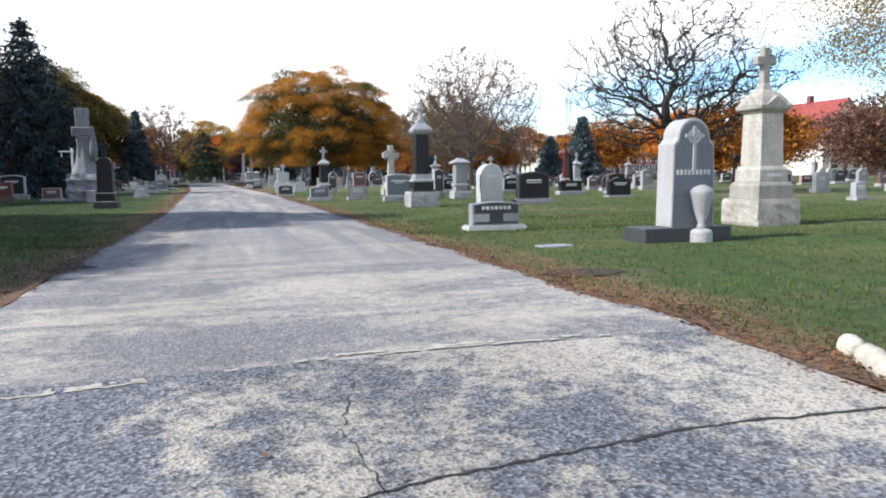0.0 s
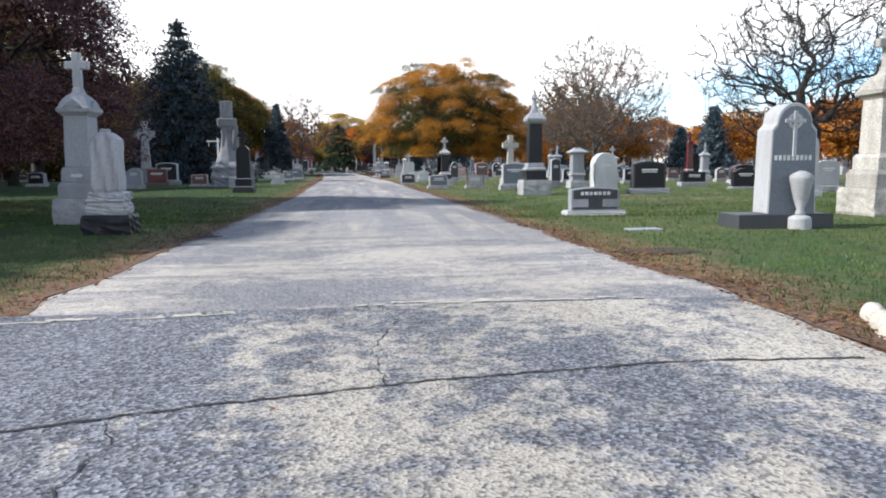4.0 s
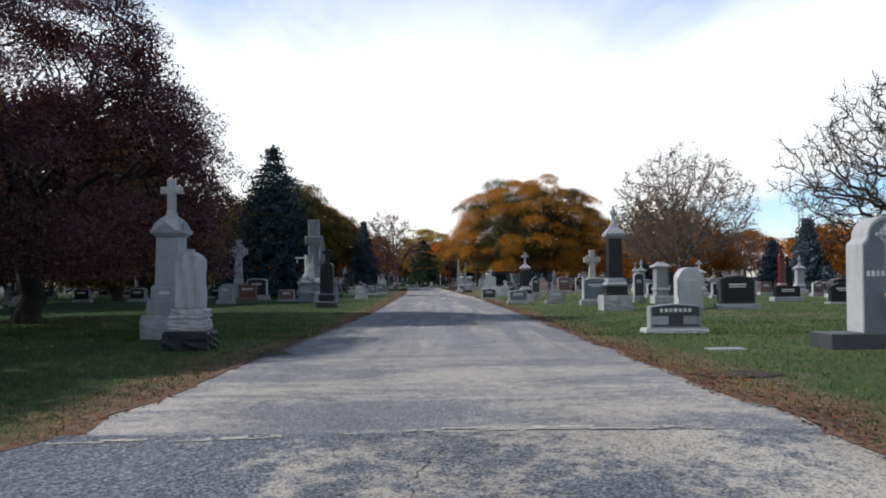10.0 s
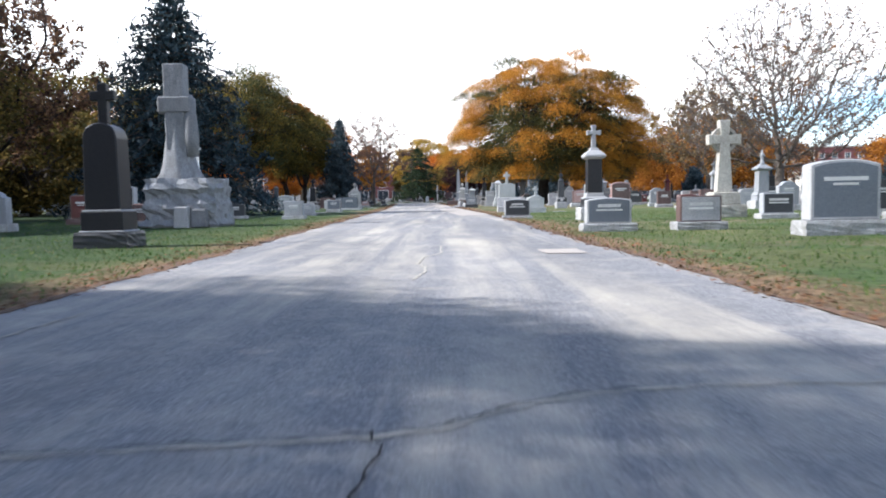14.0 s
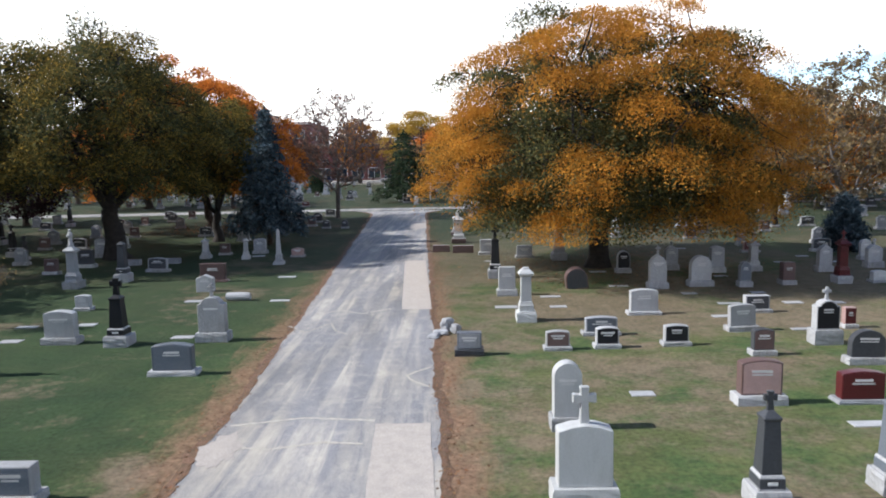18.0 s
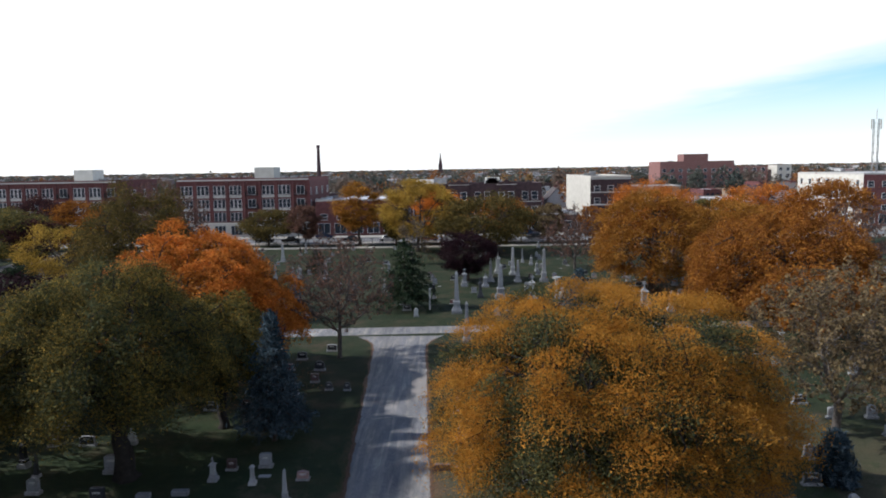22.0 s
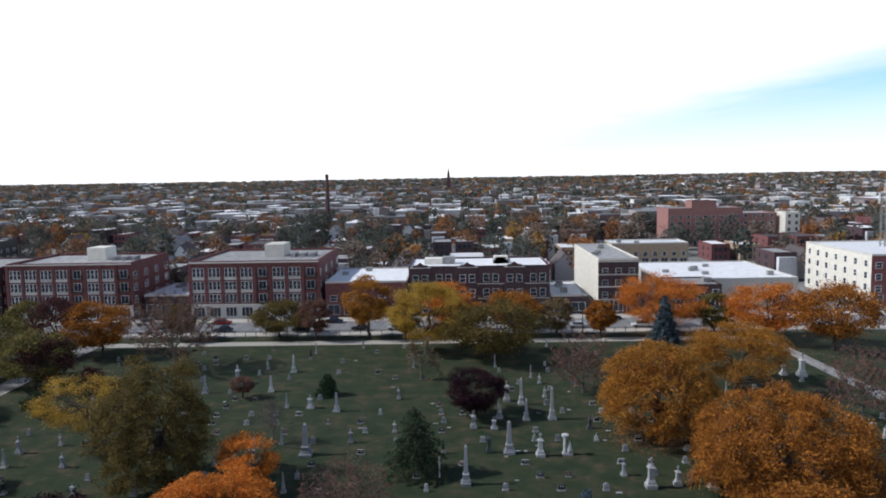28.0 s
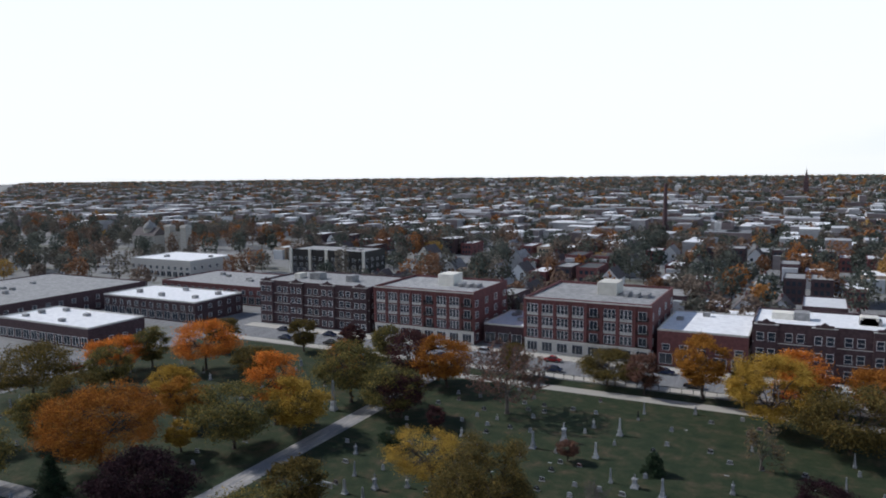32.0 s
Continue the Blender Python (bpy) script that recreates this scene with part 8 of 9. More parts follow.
def hall(x0, x1, y0, y1, h, wall_mat, roof_mat, label, units=3, front=True, west=False):
    """A low flat-roofed commercial building."""
    w, d = x1 - x0, y1 - y0
    g = root("shop_building", label, "building", (x0 + x1) / 2, y0)
    part("wall", block(-w / 2, w / 2, 0, d, 0, h - 0.4, 0.0), wall_mat, g)
    part("roof", block(-w / 2 + 0.25, w / 2 - 0.25, 0.25, d - 0.25, h - 0.4, h - 0.25, 0.0), roof_mat, g)
    part("parapet", parapet(w, d, h - 0.39, 0.25, 0.5), TRIM if roof_mat is ROOF_PALE else wall_mat, g)
    if front:
        n = max(2, round(w / 4))
        for i in range(n):
            x = -w / 2 + (i + 0.5) * w / n
            window(g, x, -0.001, 0.6, w / n * 0.75, min(2.8, h * 0.5), 0, 1, 0)
            if h > 7:
                for z in np.arange(4.2, h - 2.2, 3.2):
                    window(g, x, -0.001, float(z), w / n * 0.45, 1.7, 0, 0, 1)
        for k in range(max(2, round(d / 5))):
            for z in np.arange(1.2, h - 2.0, 3.2):
                window(g, w / 2, (k + 0.5) * d / max(2, round(d / 5)), float(z), 1.6, 1.6, 90, 0, 1)
                if west:
                    window(g, -w / 2, (k + 0.5) * d / max(2, round(d / 5)), float(z), 1.6, 1.8, -90, 0, 1)
    hrng = random.Random(int(x0 * 13 + y0))
    for k in range(units):
        x, y = hrng.uniform(-w * 0.4, w * 0.4), hrng.uniform(d * 0.15, d * 0.8)
        part("roof_unit", block(x - 0.9, x + 0.9, y, y + 1.6, h - 0.25, h + hrng.uniform(0.5, 1.1), 0.04), ROOF_GREY, g)
    return g


loft_block(-121.0, -87.0, 236, 26, 15.6, "four-storey red brick loft flats with white windows")
loft_block(-71.0, -36.2, 236, 32, 15.6, "four-storey red brick loft flats with a pale stair house")
courtyard_flats(-168.0, -123.5, 236, 26, 14.6, 4, BRICK_DARK, "dark brown brick flats with projecting bays")
hall(-85.5, -73.0, 240, 262, 6.0, BRICK_DARK, ROOF_PALE, "low shop with a silver roof between the flats")
hall(-34.5, -12.6, 236, 264, 9.6, BRICK_RED, ROOF_PALE, "plain red brick store building with a pale roof", 2)
courtyard_flats(-12.0, 25.8, 236, 22, 13.2, 3, BRICK_DARK, "dark brick flats with gabled parapets and pale bands", True, ROOF_PALE, 5)
hall(26.2, 36.0, 237, 262, 5.0, BRICK_DARK, ROOF_PALE, "low shop with a white roof and dark front")
mixed = hall(38.6, 49.2, 236, 276, 14.8, CREAM, ROOF_GREY, "four-storey building with a blank cream side wall", 3)
part("front", block(-5.32, 5.32, -0.03, -0.002, 0, 14.3, 0.0), BRICK_DARK, mixed, "dark brick street front")
for z in (3.7, 7.1, 10.4, 13.9):
    part("band", block(-5.36, 5.36, -0.12, -0.032, z, z + 0.28, 0.0), TRIM, mixed)
hall(58.0, 72.0, 238, 252, 7.2, BRICK_DARK, ROOF_GREY, "brown brick shop with a row of windows", 2)
hall(60.0, 99.0, 252.5, 292, 6.6, TRIM, ROOF_PALE, "wide low hall with a bright white roof", 6, False)
corner = hall(112.6, 160.0, 240, 277, 14.4, BRICK_RED, ROOF_PALE, "three-storey brown brick corner building with a white west wall", 3, True, True)
part("side_wall", block(-23.714, -23.702, 0.0, 37.0, 0, 14.0, 0.0), CREAM, corner, "white painted side wall")
hall(-232.0, -186.0, 224, 247, 7.4, BRICK_DARK, ROOF_PALE, "low dark commercial building with a silver roof", 5)
hall(-230.0, -187.0, 184, 204, 6.4, BRICK_DARK, ROOF_PALE, "low dark commercial building with a silver roof", 5)
hall(-300.0, -240.0, 190, 250, 8.0, BRICK_DARK, ROOF_GREY, "long low dark warehouse with a grey roof", 5)
hall(-240.0, -186.0, 258, 290, 7.4, BRICK_RED, ROOF_GREY, "two-storey brick building along the side street", 4)
hall(-310.0, -268.0, 300, 330, 9.0, TRIM, ROOF_PALE, "pale school hall with a bright roof", 3)
hall(-236.0, -192.0, 337, 356, 12.6, IRON, ROOF_GREY, "modern black and white flats", 4)
for x in (-236, -224, -214, -204, -192):
    ob = part("white_fin", block(x - 0.6, x + 0.6, 336.0, 336.9, 0, 13.2, 0.0), CREAM)
    ob.parent = [o for o in scene.objects if o.name.startswith("shop_building") and not o.parent][-1]
    ob.matrix_parent_inverse = Matrix.Translation((214.0, -337, 0))
HOSPITAL = plain_mat("weathered red brick", (0.2, 0.098, 0.088), (0.29, 0.15, 0.135), 1.2, 0.9, 0, 0.4)
hall(104.0, 140.0, 400, 420, 19.0, HOSPITAL, ROOF_GREY, "six-storey red brick hospital block", 2)
hall(116.0, 128.0, 402, 412, 22.5, HOSPITAL, ROOF_GREY, "tall brick stair tower of the hospital", 0, False)
hall(141.0, 158.0, 404, 424, 16.0, HOSPITAL, ROOF_GREY, "pinkish brick hospital wing", 1)
hall(160.0, 167.0, 398, 408, 16.5, CREAM, ROOF_GREY, "slim white stair tower", 0)
hall(62.0, 92.0, 330, 345, 9.4, BRICK_TAN, ROOF_PALE, "three-storey tan brick flats", 2)
hall(92.0, 112.0, 72, 92, 9.5, BRICK_TAN, ROOF_GREY, "tan brick building beyond the east lawn", 1)


def church(x, y):
    g = root("church", "stone church with a dome and two square towers", "church", x, y)
    g.matrix_basis = g.matrix_basis @ Matrix.Scale(0.8, 4)
    part("nave", block(-16, 10, 0, 14, 0, 13, 0.0), LIME, g)
    part("nave_roof", moved(extruded([(-7.4, 0), (0, 6.5), (7.4, 0)], 0, 26.5, 0, 0.0), m=Matrix.Translation((-16.2, 7, 13)) @ Matrix.Rotation(radians(-90), 4, "Z")), SHINGLE, g)
    for k in (26, 44):
        t = part("tower", squares([(0, 3.2), (20, 3.1), (20.2, 3.4), (21, 3.4), (22.5, 2.6)], 0.0), LIME, g)
        t.matrix_basis = pose(k, 3, 0)
    part("front", block(29, 41, 1, 4, 0, 17, 0.0), LIME, g)
    part("drum", moved(lathe([(12, 5.4), (18, 5.4)], 16), -2, 7), LIME, g)
    part("dome", moved(lathe([(18, 5.6), (20, 5.3), (22.5, 3.8), (24, 1.6), (25.5, 0.5), (27.5, 0.1)], 16), -2, 7), ROOF_GREY, g, smooth=True)


church(-400, 386)
chim = root("factory_chimney", "tall tapered dark brick factory chimney", "chimney", -110.0, 660)
part("shaft", lathe([(0, 2.3), (36, 1.2), (36.1, 1.5), (38.8, 1.4)], 12), BRICK_DARK, chim)
part("boiler_house", block(-9, 9, 4, 18, 0, 9, 0.0), BRICK_DARK, chim)


def mast(x, y, h, label, r=0.9):
    g = root("radio_mast", label, "mast", x, y)
    bm = bmesh.new()
    for a in range(4):
        c, s = math.cos(a * math.pi / 2), math.sin(a * math.pi / 2)
        add(bm, block(c * r - 0.08, c * r + 0.08, s * r - 0.08, s * r + 0.08, 0, h, 0.0, 1.0))
    for i in range(int(h / 2.5)):
        add(bm, block(-r, r, -0.06, 0.06, i * 2.5, i * 2.5 + 0.12, 0.0))
        add(bm, block(-0.06, 0.06, -r, r, i * 2.5 + 1.2, i * 2.5 + 1.32, 0.0))
    part("lattice", bm, ROOF_GREY, g)
    part("antenna", boxes([(-1.6, -1.3, -0.2, 0.2, h - 3, h), (1.3, 1.6, -0.2, 0.2, h - 3, h), (-0.1, 0.1, -0.1, 0.1, h, h + 3)]), CREAM, g)


mast(128, 262, 30, "steel lattice mast with antennas")
spire = root("far_spire", "slim distant church spire", "church", -18, 1500)
part("tower", squares([(0, 4), (26, 4), (26.5, 3.4), (50, 0.1)], 0.0), BRICK_DARK, spire)


# houses of the nearest blocks
def window_rows(g, rows):
    """Dark panes of a far house, each a part."""
    for row in rows:
        for pane in row:
            part("window", boxes([pane]), GLASS, g)


def flat_house(x, y, w, d, h, wall, roof, yaw, label, far=False):
    g = root("house", label, "house", x, y, 0, yaw, "brick houses")
    part("wall", block(-w / 2, w / 2, 0, d, 0, h - 0.5, 0.0), wall, g)
    part("roof", block(-w / 2 + 0.2, w / 2 - 0.2, 0.2, d - 0.2, h - 0.5, h - 0.35, 0.0), roof, g)
    part("parapet", parapet(w, d, h - 0.49, 0.2, 0.5), wall, g)
    n = 2 if h < 8 else 3
    if far:
        window_rows(g, [[(k * w - w * 0.08, k * w + w * 0.08, -0.05, 0.0, 1.0 + 3.0 * s, 2.6 + 3.0 * s) for k in (-0.26, 0.0, 0.26)] for s in range(n)])
        for row in [[(sx * w / 2 - 0.05 * (sx < 0), sx * w / 2 + 0.05 * (sx > 0), k * d - 0.5, k * d + 0.5, 1.0 + 3.0 * s, 2.5 + 3.0 * s) for k in (0.25, 0.6) for s in range(n)] for sx in (-1, 1)]:
            part("side_windows", boxes(row), GLASS, g)
    for s in range(0 if far else n):
        for k in (-0.26, 0.0, 0.26):
            window(g, k * w, -0.001, 1.0 + s * 3.0, w * 0.18, 1.7, 0, 0, 1)
        for k in (0.25, 0.6):
            window(g, w / 2, k * d, 1.0 + s * 3.0, 1.0, 1.5, 90, 0, 1)
            window(g, -w / 2, k * d, 1.0 + s * 3.0, 1.0, 1.5, -90, 0, 1)
    part("rear_porch", block(-w * 0.4, w * 0.4, d, d + 1.8, 0, h - 1.5, 0.0), SIDING, g)
    return g


def gable_house(x, y, w, d, h, wall, roof, yaw, label, far=False):
    g = root("house", label, "house", x, y, 0, yaw, "gabled houses")
    part("wall", extruded([(-w / 2, 0), (-w / 2, h), (0, h + w * 0.55), (w / 2, h), (w / 2, 0)], 0, d, 0, 0.0), wall, g)
    t = 0.2
    part("roof", extruded([(-w / 2 - 0.4, h - 0.42), (0, h + w * 0.55 + 0.02), (w / 2 + 0.4, h - 0.42), (w / 2 + 0.4, h - 0.42 + t), (0, h + w * 0.55 + t + 0.06), (-w / 2 - 0.4, h - 0.42 + t)], -0.3, d + 0.3, 0, 0.0), roof, g)
    if far:
        window_rows(g, [[(k * w - w * 0.09, k * w + w * 0.09, -0.05, 0.0, 0.9 + 2.8 * s, 2.4 + 2.8 * s) for k in (-0.25, 0.25)] for s in range(2)])
    for s in range(0 if far else 2):
        for k in (-0.25, 0.25):
            window(g, k * w, -0.001, 0.9 + s * 2.8, w * 0.18, 1.5, 0, 0, 1)
    if not far:
        window(g, 0, -0.001, h + 0.2, w * 0.2, 1.2, 0, 0, 0)
    part("chimney", block(-0.35, 0.35, d * 0.6, d * 0.6 + 0.7, h + w * 0.3, h + w * 0.7, 0.0), BRICK_RED, g)
    return g


TEMPL = []
blocks = random.Random(8)
for k, (w, d, h, wall, roof, kind) in enumerate(((7.5, 17, 7.2, BRICK_RED, ROOF_PALE, 0), (7.5, 16, 9.8, BRICK_DARK, ROOF_GREY, 0), (8.5, 18, 7.0, BRICK_TAN, ROOF_PALE, 0), (9, 18, 10.0, BRICK_RED, ROOF_DARK, 0), (7, 12, 6.2, SIDING, SHINGLE, 1), (7, 13, 6.6, CREAM, SHINGLE, 1), (12, 20, 9.8, BRICK_DARK, ROOF_PALE, 0), (7, 12, 6.0, SIDING, ROOF_GREY, 1))):
    TEMPL.append((w, d, (flat_house, gable_house)[kind], (w, d, h, wall, roof), "flat-roofed brick city house with parapet and rear porch" if not kind else "gabled pale-sided city house with a brick chimney"))
first = {}
BUILT = [(-122, -86, 233, 264), (-72, -35, 233, 270), (-169, -122, 233, 264), (-35, -12, 233, 266), (-12.5, 26.5, 233, 260), (26, 48, 233, 278), (56, 100, 233, 294), (110, 164, 233, 281), (-246, -184, 150, 294), (-314, -264, 296, 334), (-240, -188, 333, 360), (100, 170, 395, 428), (60, 94, 326, 348), (-420, -355, 380, 405), (-122, -95, 655, 682)]


def clear_of(x, y, w, d):
    if any(x0 - w / 2 - 1 < x < x1 + w / 2 + 1 and y0 - d - 1 < y < y1 + 1 for x0, x1, y0, y1 in BUILT):
        return False
    return not (-184 < x + w / 2 and x - w / 2 < -168)


for y, flip in ((268, 0), (304, 180), (342, 0), (402, 180), (442, 0)):
    x = -330.0
    while x < 330:
        k = blocks.choices(range(len(TEMPL)), (5, 4, 3, 3, 3, 2, 1, 2))[0]
        w, d, make, args, label = TEMPL[k]
        if clear_of(x + w / 2, y - (d if flip else 0), w, d) and blocks.random() < 0.86 and abs(x + w / 2) < 40 + y * 0.62:
            m = pose(x + w / 2, y + blocks.uniform(-1.5, 1.5), 0, 0, 0, flip)
            if k not in first:
                first[k] = make(x + w / 2, y, *args, flip, label)
            elif y < 300:
                copy_thing(first[k], m)
            elif ("far", k) not in first:
                first["far", k] = make(x + w / 2, y, *args, flip, label, True)
            else:
                copy_thing(first["far", k], m)
        x += w + blocks.uniform(1.2, 5.0)
gable_house(84, 84, 8, 11, 6.2, CREAM, RED_ROOF, 0, "white gabled house with a red roof beyond the lawn")
gable_house(98, 110, 8, 11, 6.0, SIDING, SHINGLE, 0, "pale gabled house beyond the east lawn")


def far_town(n, y0, y1, seed, scale):
    """The endless low roofs beyond, as one mass."""
    rng = np.random.default_rng(seed)
    y = np.sqrt(rng.uniform(y0 ** 2, y1 ** 2, n))
    x = rng.uniform(-1, 1, n) * (y * 1.25 + 60) - y * 0.28
    row = 46 * scale
    y = np.round(y / row) * row + rng.choice((-0.27, 0.27), n) * row + rng.normal(0, 2, n)
    w, d = rng.uniform(7, 13, n) * scale, rng.uniform(12, 20, n) * scale
    h = rng.choice((6.5, 7.2, 9.6, 10.0, 5.0, 12.0), n, p=(0.3, 0.25, 0.2, 0.12, 0.1, 0.03))
    big = rng.random(n) < 0.07
    w[big] *= 3.2
    d[big] *= 1.8
    p = lambda sx, sy, z: np.stack([x + sx * w / 2, y + sy * d / 2, z], 1)
    o = np.zeros(n)
    walls = np.concatenate([np.stack([p(-1, -1, o), p(1, -1, o), p(1, -1, h), p(-1, -1, h)], 1), np.stack([p(1, -1, o), p(1, 1, o), p(1, 1, h), p(1, -1, h)], 1), np.stack([p(-1, 1, o), p(-1, -1, o), p(-1, -1, h), p(-1, 1, h)], 1)])
    roof = np.stack([p(-1, -1, h), p(1, -1, h), p(1, 1, h), p(-1, 1, h)], 1)
    return walls, roof


def island_mat(name, stops, rough=0.9):
    m, nt, b = material(name, rough)
    geo = nt.nodes.new("ShaderNodeNewGeometry")
    col = blend(nt, 1.0, ramp(nt, geo.outputs["Random Per Island"], stops), ramp(nt, noise_tex(nt, 0.4, 4.0), [(0.3, 0.8), (0.7, 1.15)]), "MULTIPLY")
    nt.links.new(col, b.inputs["Base Color"])
    return m


# walls and roofs paler and cooler to carry distance haze; many roofs truly white
FAR_WALL = island_mat("far brick walls paled for haze", [(0, (0.13, 0.095, 0.095)), (0.35, (0.22, 0.18, 0.178)), (0.6, (0.36, 0.345, 0.34)), (0.8, (0.28, 0.28, 0.285)), (1, (0.7, 0.695, 0.685))])
FAR_ROOF = island_mat("far flat roofs paled for haze", [(0, (0.1, 0.103, 0.11)), (0.35, (0.22, 0.225, 0.235)), (0.55, (0.46, 0.465, 0.48)), (0.74, (0.74, 0.74, 0.75)), (1, (0.82, 0.82, 0.82))])
for n, y0, y1, seed, scale in ((1400, 478, 900, 1, 1.0), (1900, 900, 1900, 2, 1.15), (1700, 1900, 4300, 3, 1.6)):
    walls, roof = far_town(n, y0, y1, seed, scale)
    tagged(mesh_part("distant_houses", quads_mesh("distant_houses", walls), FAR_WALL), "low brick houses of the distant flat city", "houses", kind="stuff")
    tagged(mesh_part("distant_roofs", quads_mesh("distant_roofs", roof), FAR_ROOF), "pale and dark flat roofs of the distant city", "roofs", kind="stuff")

# leaf tints greyed and lifted to stand in for distance haze
FAR_LEAF = leaf_mat("distant autumn trees greyed for haze", [(0, (0.085, 0.1, 0.085)), (0.38, (0.13, 0.135, 0.112)), (0.62, (0.18, 0.157, 0.132)), (0.8, (0.2, 0.135, 0.1)), (0.9, (0.27, 0.13, 0.06)), (0.96, (0.36, 0.15, 0.05)), (1, (0.36, 0.24, 0.08))], 0.25)


def far_trees(n, y0, y1, seed, scale, leaves, size):
    """Street trees of the distant city: ragged clumps of leaf faces on short trunks."""
    rng = np.random.default_rng(seed)
    y = np.sqrt(rng.uniform(y0 ** 2, y1 ** 2, n))
    x = rng.uniform(-1, 1, n) * (y * 1.25 + 60) - y * 0.28
    r, h = rng.uniform(2.8, 5.4, n) * scale, rng.uniform(8, 14, n) * (min(1.2, scale) if scale < 1.3 else 0.8)
    keep = np.array([clear_of(a, b, 4, 4) for a, b in zip(x, y)]) & ~((y > 216) & (y < 231))
    x, y, r, h = x[keep], y[keep], r[keep], h[keep]
    n = len(x)
    d = rng.normal(0, 1, (n, leaves, 3))
    d /= np.linalg.norm(d, axis=2, keepdims=True)
    d *= rng.uniform(0.6, 1.0, (n, leaves, 1))
    lump = 1 + 0.25 * np.sin(d[..., :1] * 5 + np.arange(n)[:, None, None]) * np.cos(d[..., 1:2] * 4)
    c = np.stack([x, y, h * 0.58], 1)[:, None] + d * lump * np.stack([r, r, h * 0.42], 1)[:, None]
    return leaf_faces(c.reshape(-1, 3), rng, size, 0.75, 0.2).reshape(n, leaves, 4, 3), np.stack([x, y, r, h], 1)


for n, y0, y1, seed, scale, leaves, size in ((850, 262, 520, 5, 1.2, 390, 0.62), (4000, 500, 1000, 6, 1.4, 62, 1.35), (7000, 1000, 2100, 7, 1.6, 18, 3.2), (7000, 2100, 4500, 8, 2.3, 8, 7.0)):
    v, trunks = far_trees(n, y0, y1, seed, scale, leaves, size)
    # every crown has one tint of its own
    crown_me = quads_mesh("distant_trees", v.reshape(-1, 4, 3))
    tint = crown_me.attributes.new("tint", "FLOAT", "FACE")
    trng = np.random.default_rng(seed + 40)
    tint.data.foreach_set("value", np.repeat(trng.random(len(v)), leaves).astype(np.float32))
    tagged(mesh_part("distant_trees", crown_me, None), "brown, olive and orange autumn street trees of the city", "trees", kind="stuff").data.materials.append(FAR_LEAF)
    if y1 < 1100:
        paths = [(np.array([(a, b, 0), (a, b, hh * 0.5)]), np.array([0.22, 0.14])) for a, b, _, hh in trunks]
        tv, tf = tubes(paths, 4)
        tagged(mesh_part("distant_trunks", indexed_mesh("distant_trunks", tv, tf), BARK), "dark trunks of the city street trees", "trunks", kind="stuff")
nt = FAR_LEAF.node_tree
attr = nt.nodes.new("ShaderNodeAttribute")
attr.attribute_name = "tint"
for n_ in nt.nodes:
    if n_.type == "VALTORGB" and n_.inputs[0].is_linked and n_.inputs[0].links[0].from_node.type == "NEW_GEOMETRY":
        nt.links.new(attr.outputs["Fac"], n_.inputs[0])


# ---- street furniture and cars ----
def car(x, y, yaw, paint, label, long=4.5, tall=1.45):
    g = root("car", label, "car", x, y, 0.03, yaw, "parked cars")
    w = 0.88
    prof = [(-long / 2, 0.3), (-long / 2, 0.75), (-long * 0.26, 0.9), (long * 0.3, 0.9), (long / 2, 0.8), (long / 2, 0.3)]
    part("body", extruded(prof, -w, w, 0, 0.05), paint, g)
    cab = [(-long * 0.27, 0.88), (-long * 0.14, tall), (long * 0.2, tall), (long * 0.36, 0.88)]
    part("cabin", extruded(cab, -w * 0.86, w * 0.86, 0, 0.05), GLASS, g, "dark tinted glass")
    part("roof_panel", block(-long * 0.15, long * 0.2, -w * 0.8, w * 0.8, tall - 0.02, tall + 0.05, 0.02), paint, g)
    for sx in (-0.31, 0.31):
        for sy in (-1, 1):
            wh = part("wheel", moved(lathe([(-0.1, 0.3), (-0.09, 0.33), (0.09, 0.33), (0.1, 0.3)], 14), m=Matrix.Translation((sx * long, sy * w * 0.92, 0.33)) @ Matrix.Rotation(radians(90), 4, "X")), TYRE, g)
            part("rim", moved(lathe([(-0.11, 0.19), (0.11, 0.19)], 10), m=Matrix.Translation((sx * long, sy * w * 0.92, 0.33)) @ Matrix.Rotation(radians(90), 4, "X")), ROOF_GREY, wh)
    return g


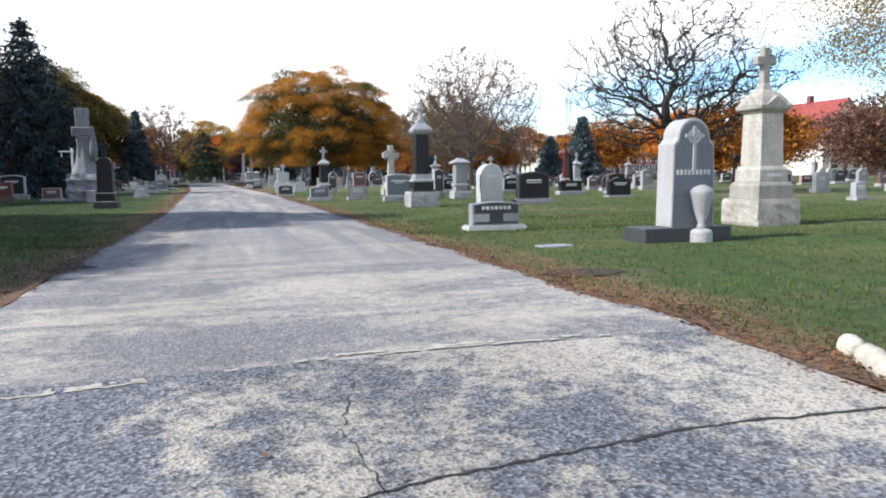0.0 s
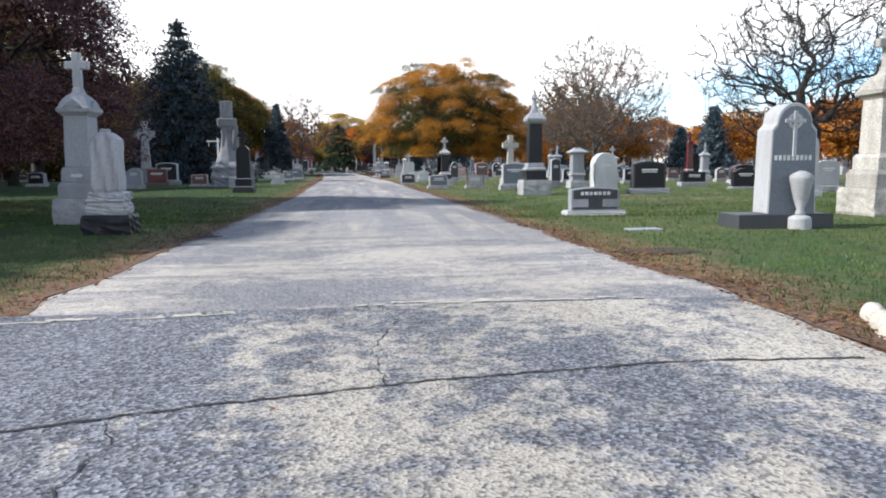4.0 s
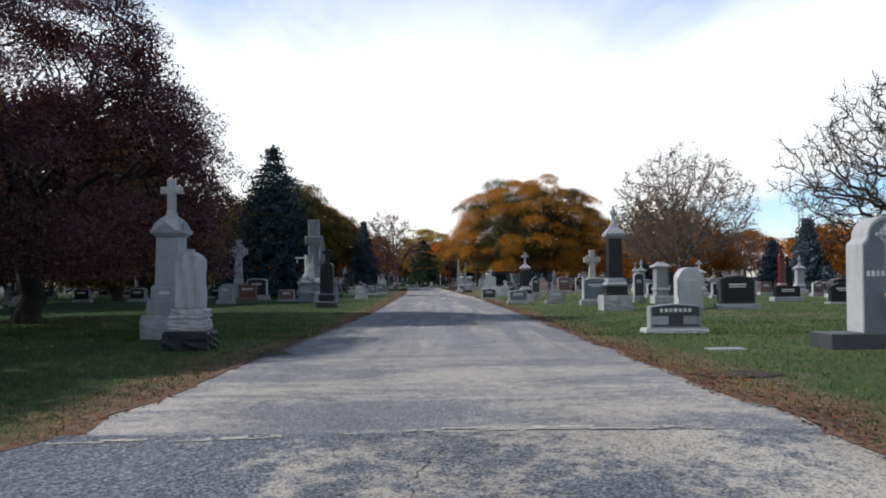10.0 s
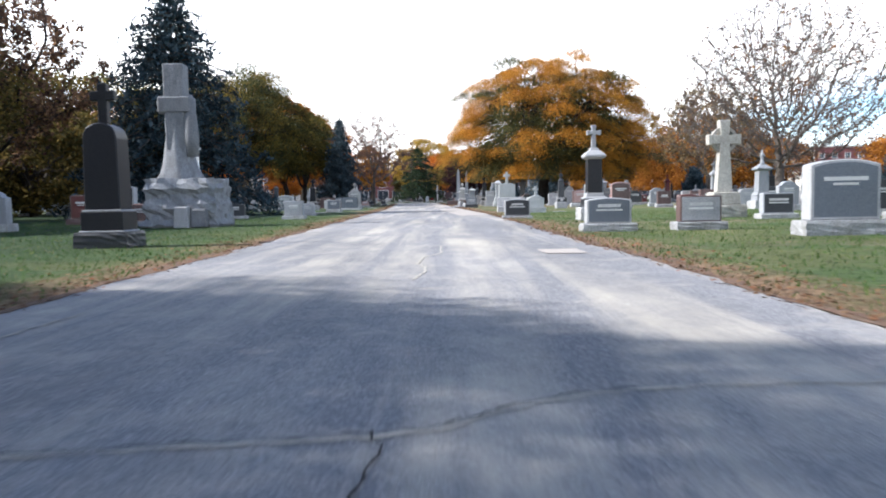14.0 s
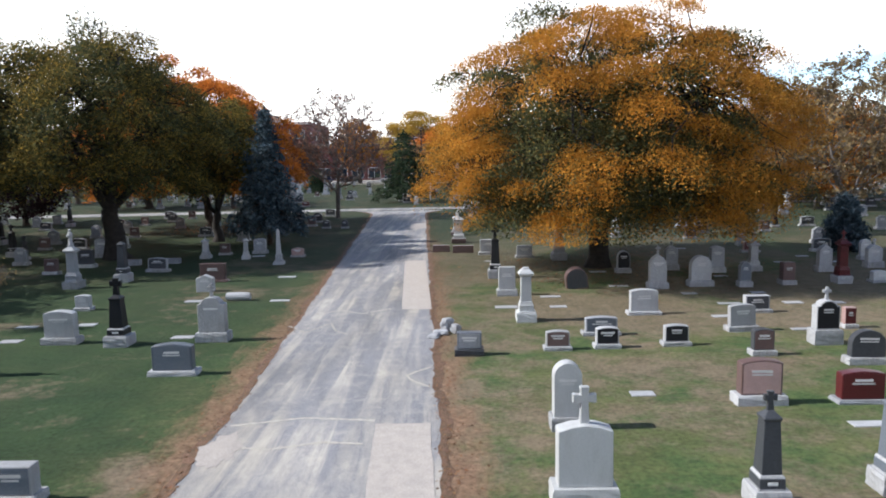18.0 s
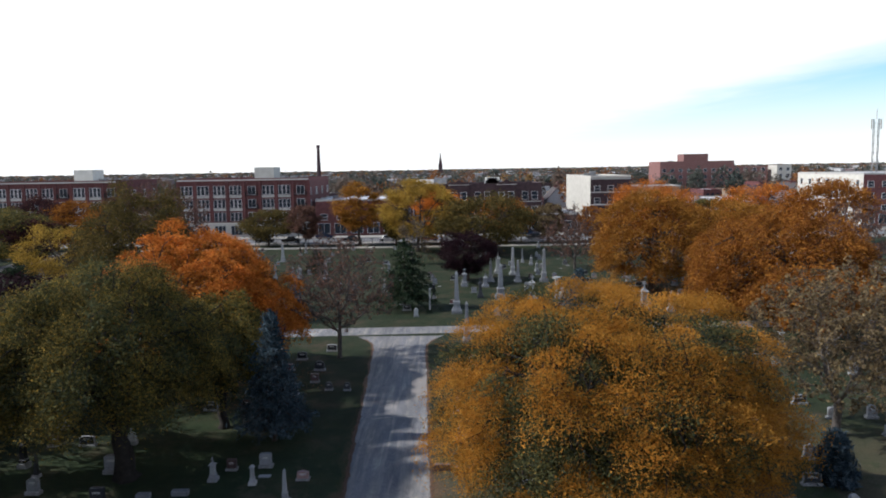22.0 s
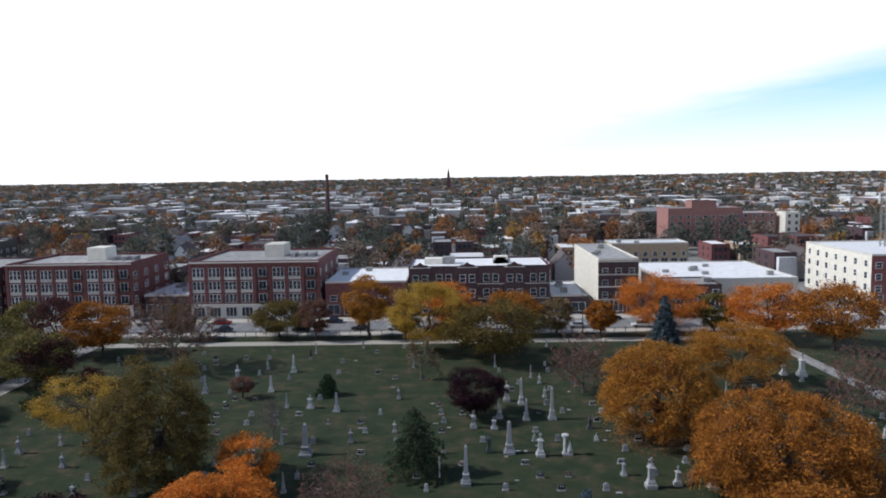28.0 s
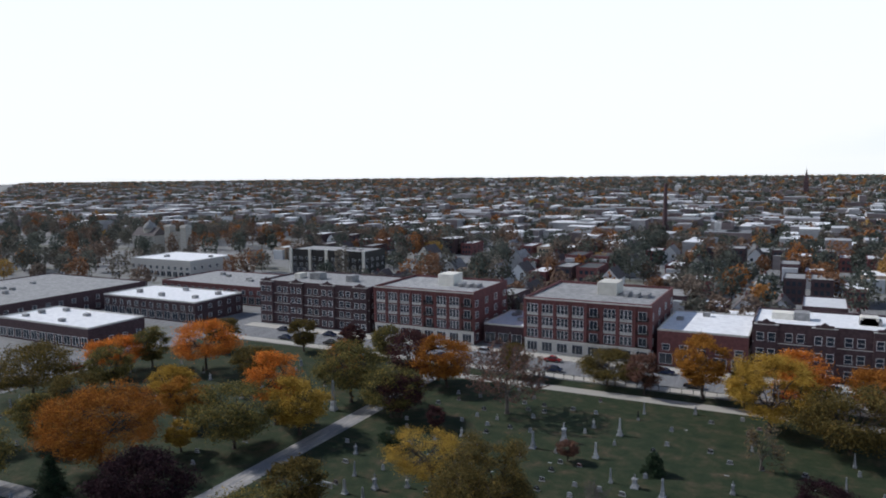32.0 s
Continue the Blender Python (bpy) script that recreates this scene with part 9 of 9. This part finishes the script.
PAINTS = [plain_mat(f"{n} car paint", c, tuple(v * 1.1 for v in c), 3.0, 0.25) for n, c in (("black", (0.015, 0.015, 0.017)), ("silver", (0.4, 0.4, 0.42)), ("white", (0.7, 0.7, 0.7)), ("dark blue", (0.02, 0.03, 0.07)), ("red", (0.25, 0.02, 0.02)), ("grey", (0.12, 0.12, 0.125)))]
CARS = [car(-44, 219.0, 0, PAINTS[0], "black saloon car parked at the kerb"), car(-14, 219.2, 0, PAINTS[1], "silver saloon car parked at the kerb"), car(22, 219.6, 0, PAINTS[5], "grey saloon car parked at the kerb"), car(-96, 228, 180, PAINTS[2], "white van-like car parked at the kerb", 4.9, 1.8), car(60, 229, 180, PAINTS[3], "dark blue car parked at the kerb"), car(-60, 228, 180, PAINTS[4], "red car parked at the kerb")]
carng = random.Random(3)
for k in range(34):
    side_south = k % 2
    x = -150 + k * 8.6 + carng.uniform(-2, 2)
    if any(abs(x - c.matrix_basis.translation.x) < 6 and abs(c.matrix_basis.translation.y - (219.2 if side_south else 228.2)) < 3 for c in CARS[:6]) or -184 < x < -167:
        continue
    copy_thing(CARS[carng.randrange(6)], pose(x, 219.1 + 0.002 * x if side_south else 228.3 + 0.002 * x, 0.03, 0, 0, 0 if side_south else 180))
for k in range(9):
    copy_thing(CARS[carng.randrange(6)], pose(-171.0, 100 + k * 11 + carng.uniform(-2, 2), 0.03, 0, 0, 90))


def street_lamp(x, y, yaw):
    g = root("street_lamp", "tall grey street lamp with a curved arm", "street lamp", x, y, 0.1, yaw, "street lamps")
    v, f = tubes([(np.array([(0, 0, 0), (0, 0, 4), (0, 0, 8), (0, 0.5, 8.8), (0, 1.8, 9.0)]), np.array([0.12, 0.09, 0.07, 0.05, 0.04]))], 6)
    mesh_part("pole", indexed_mesh("pole", v, f), IRON, g)
    part("lamp_head", block(-0.15, 0.15, 1.5, 2.2, 8.9, 9.05, 0.02), ROOF_GREY, g)
    return g


lamp = street_lamp(-100, 215.6, 0)
for k in range(7):
    copy_thing(lamp, pose(-68 + 33 * k, 215.8 + 0.05 * k, 0.1, 0, 0, 0))
fence = root("iron_fence", "black iron fence along the cemetery boundary", "fence", -82, 212.6)
for i in range(72):
    part("post", block(i * 2.5 - 0.05, i * 2.5 + 0.05, -0.05, 0.05, 0, 1.6, 0.0), IRON, fence)
part("top_rail", block(0, 177.5, -0.03, 0.03, 1.4, 1.46, 0.0), IRON, fence)
part("bottom_rail", block(0, 177.5, -0.03, 0.03, 0.25, 0.31, 0.0), IRON, fence)
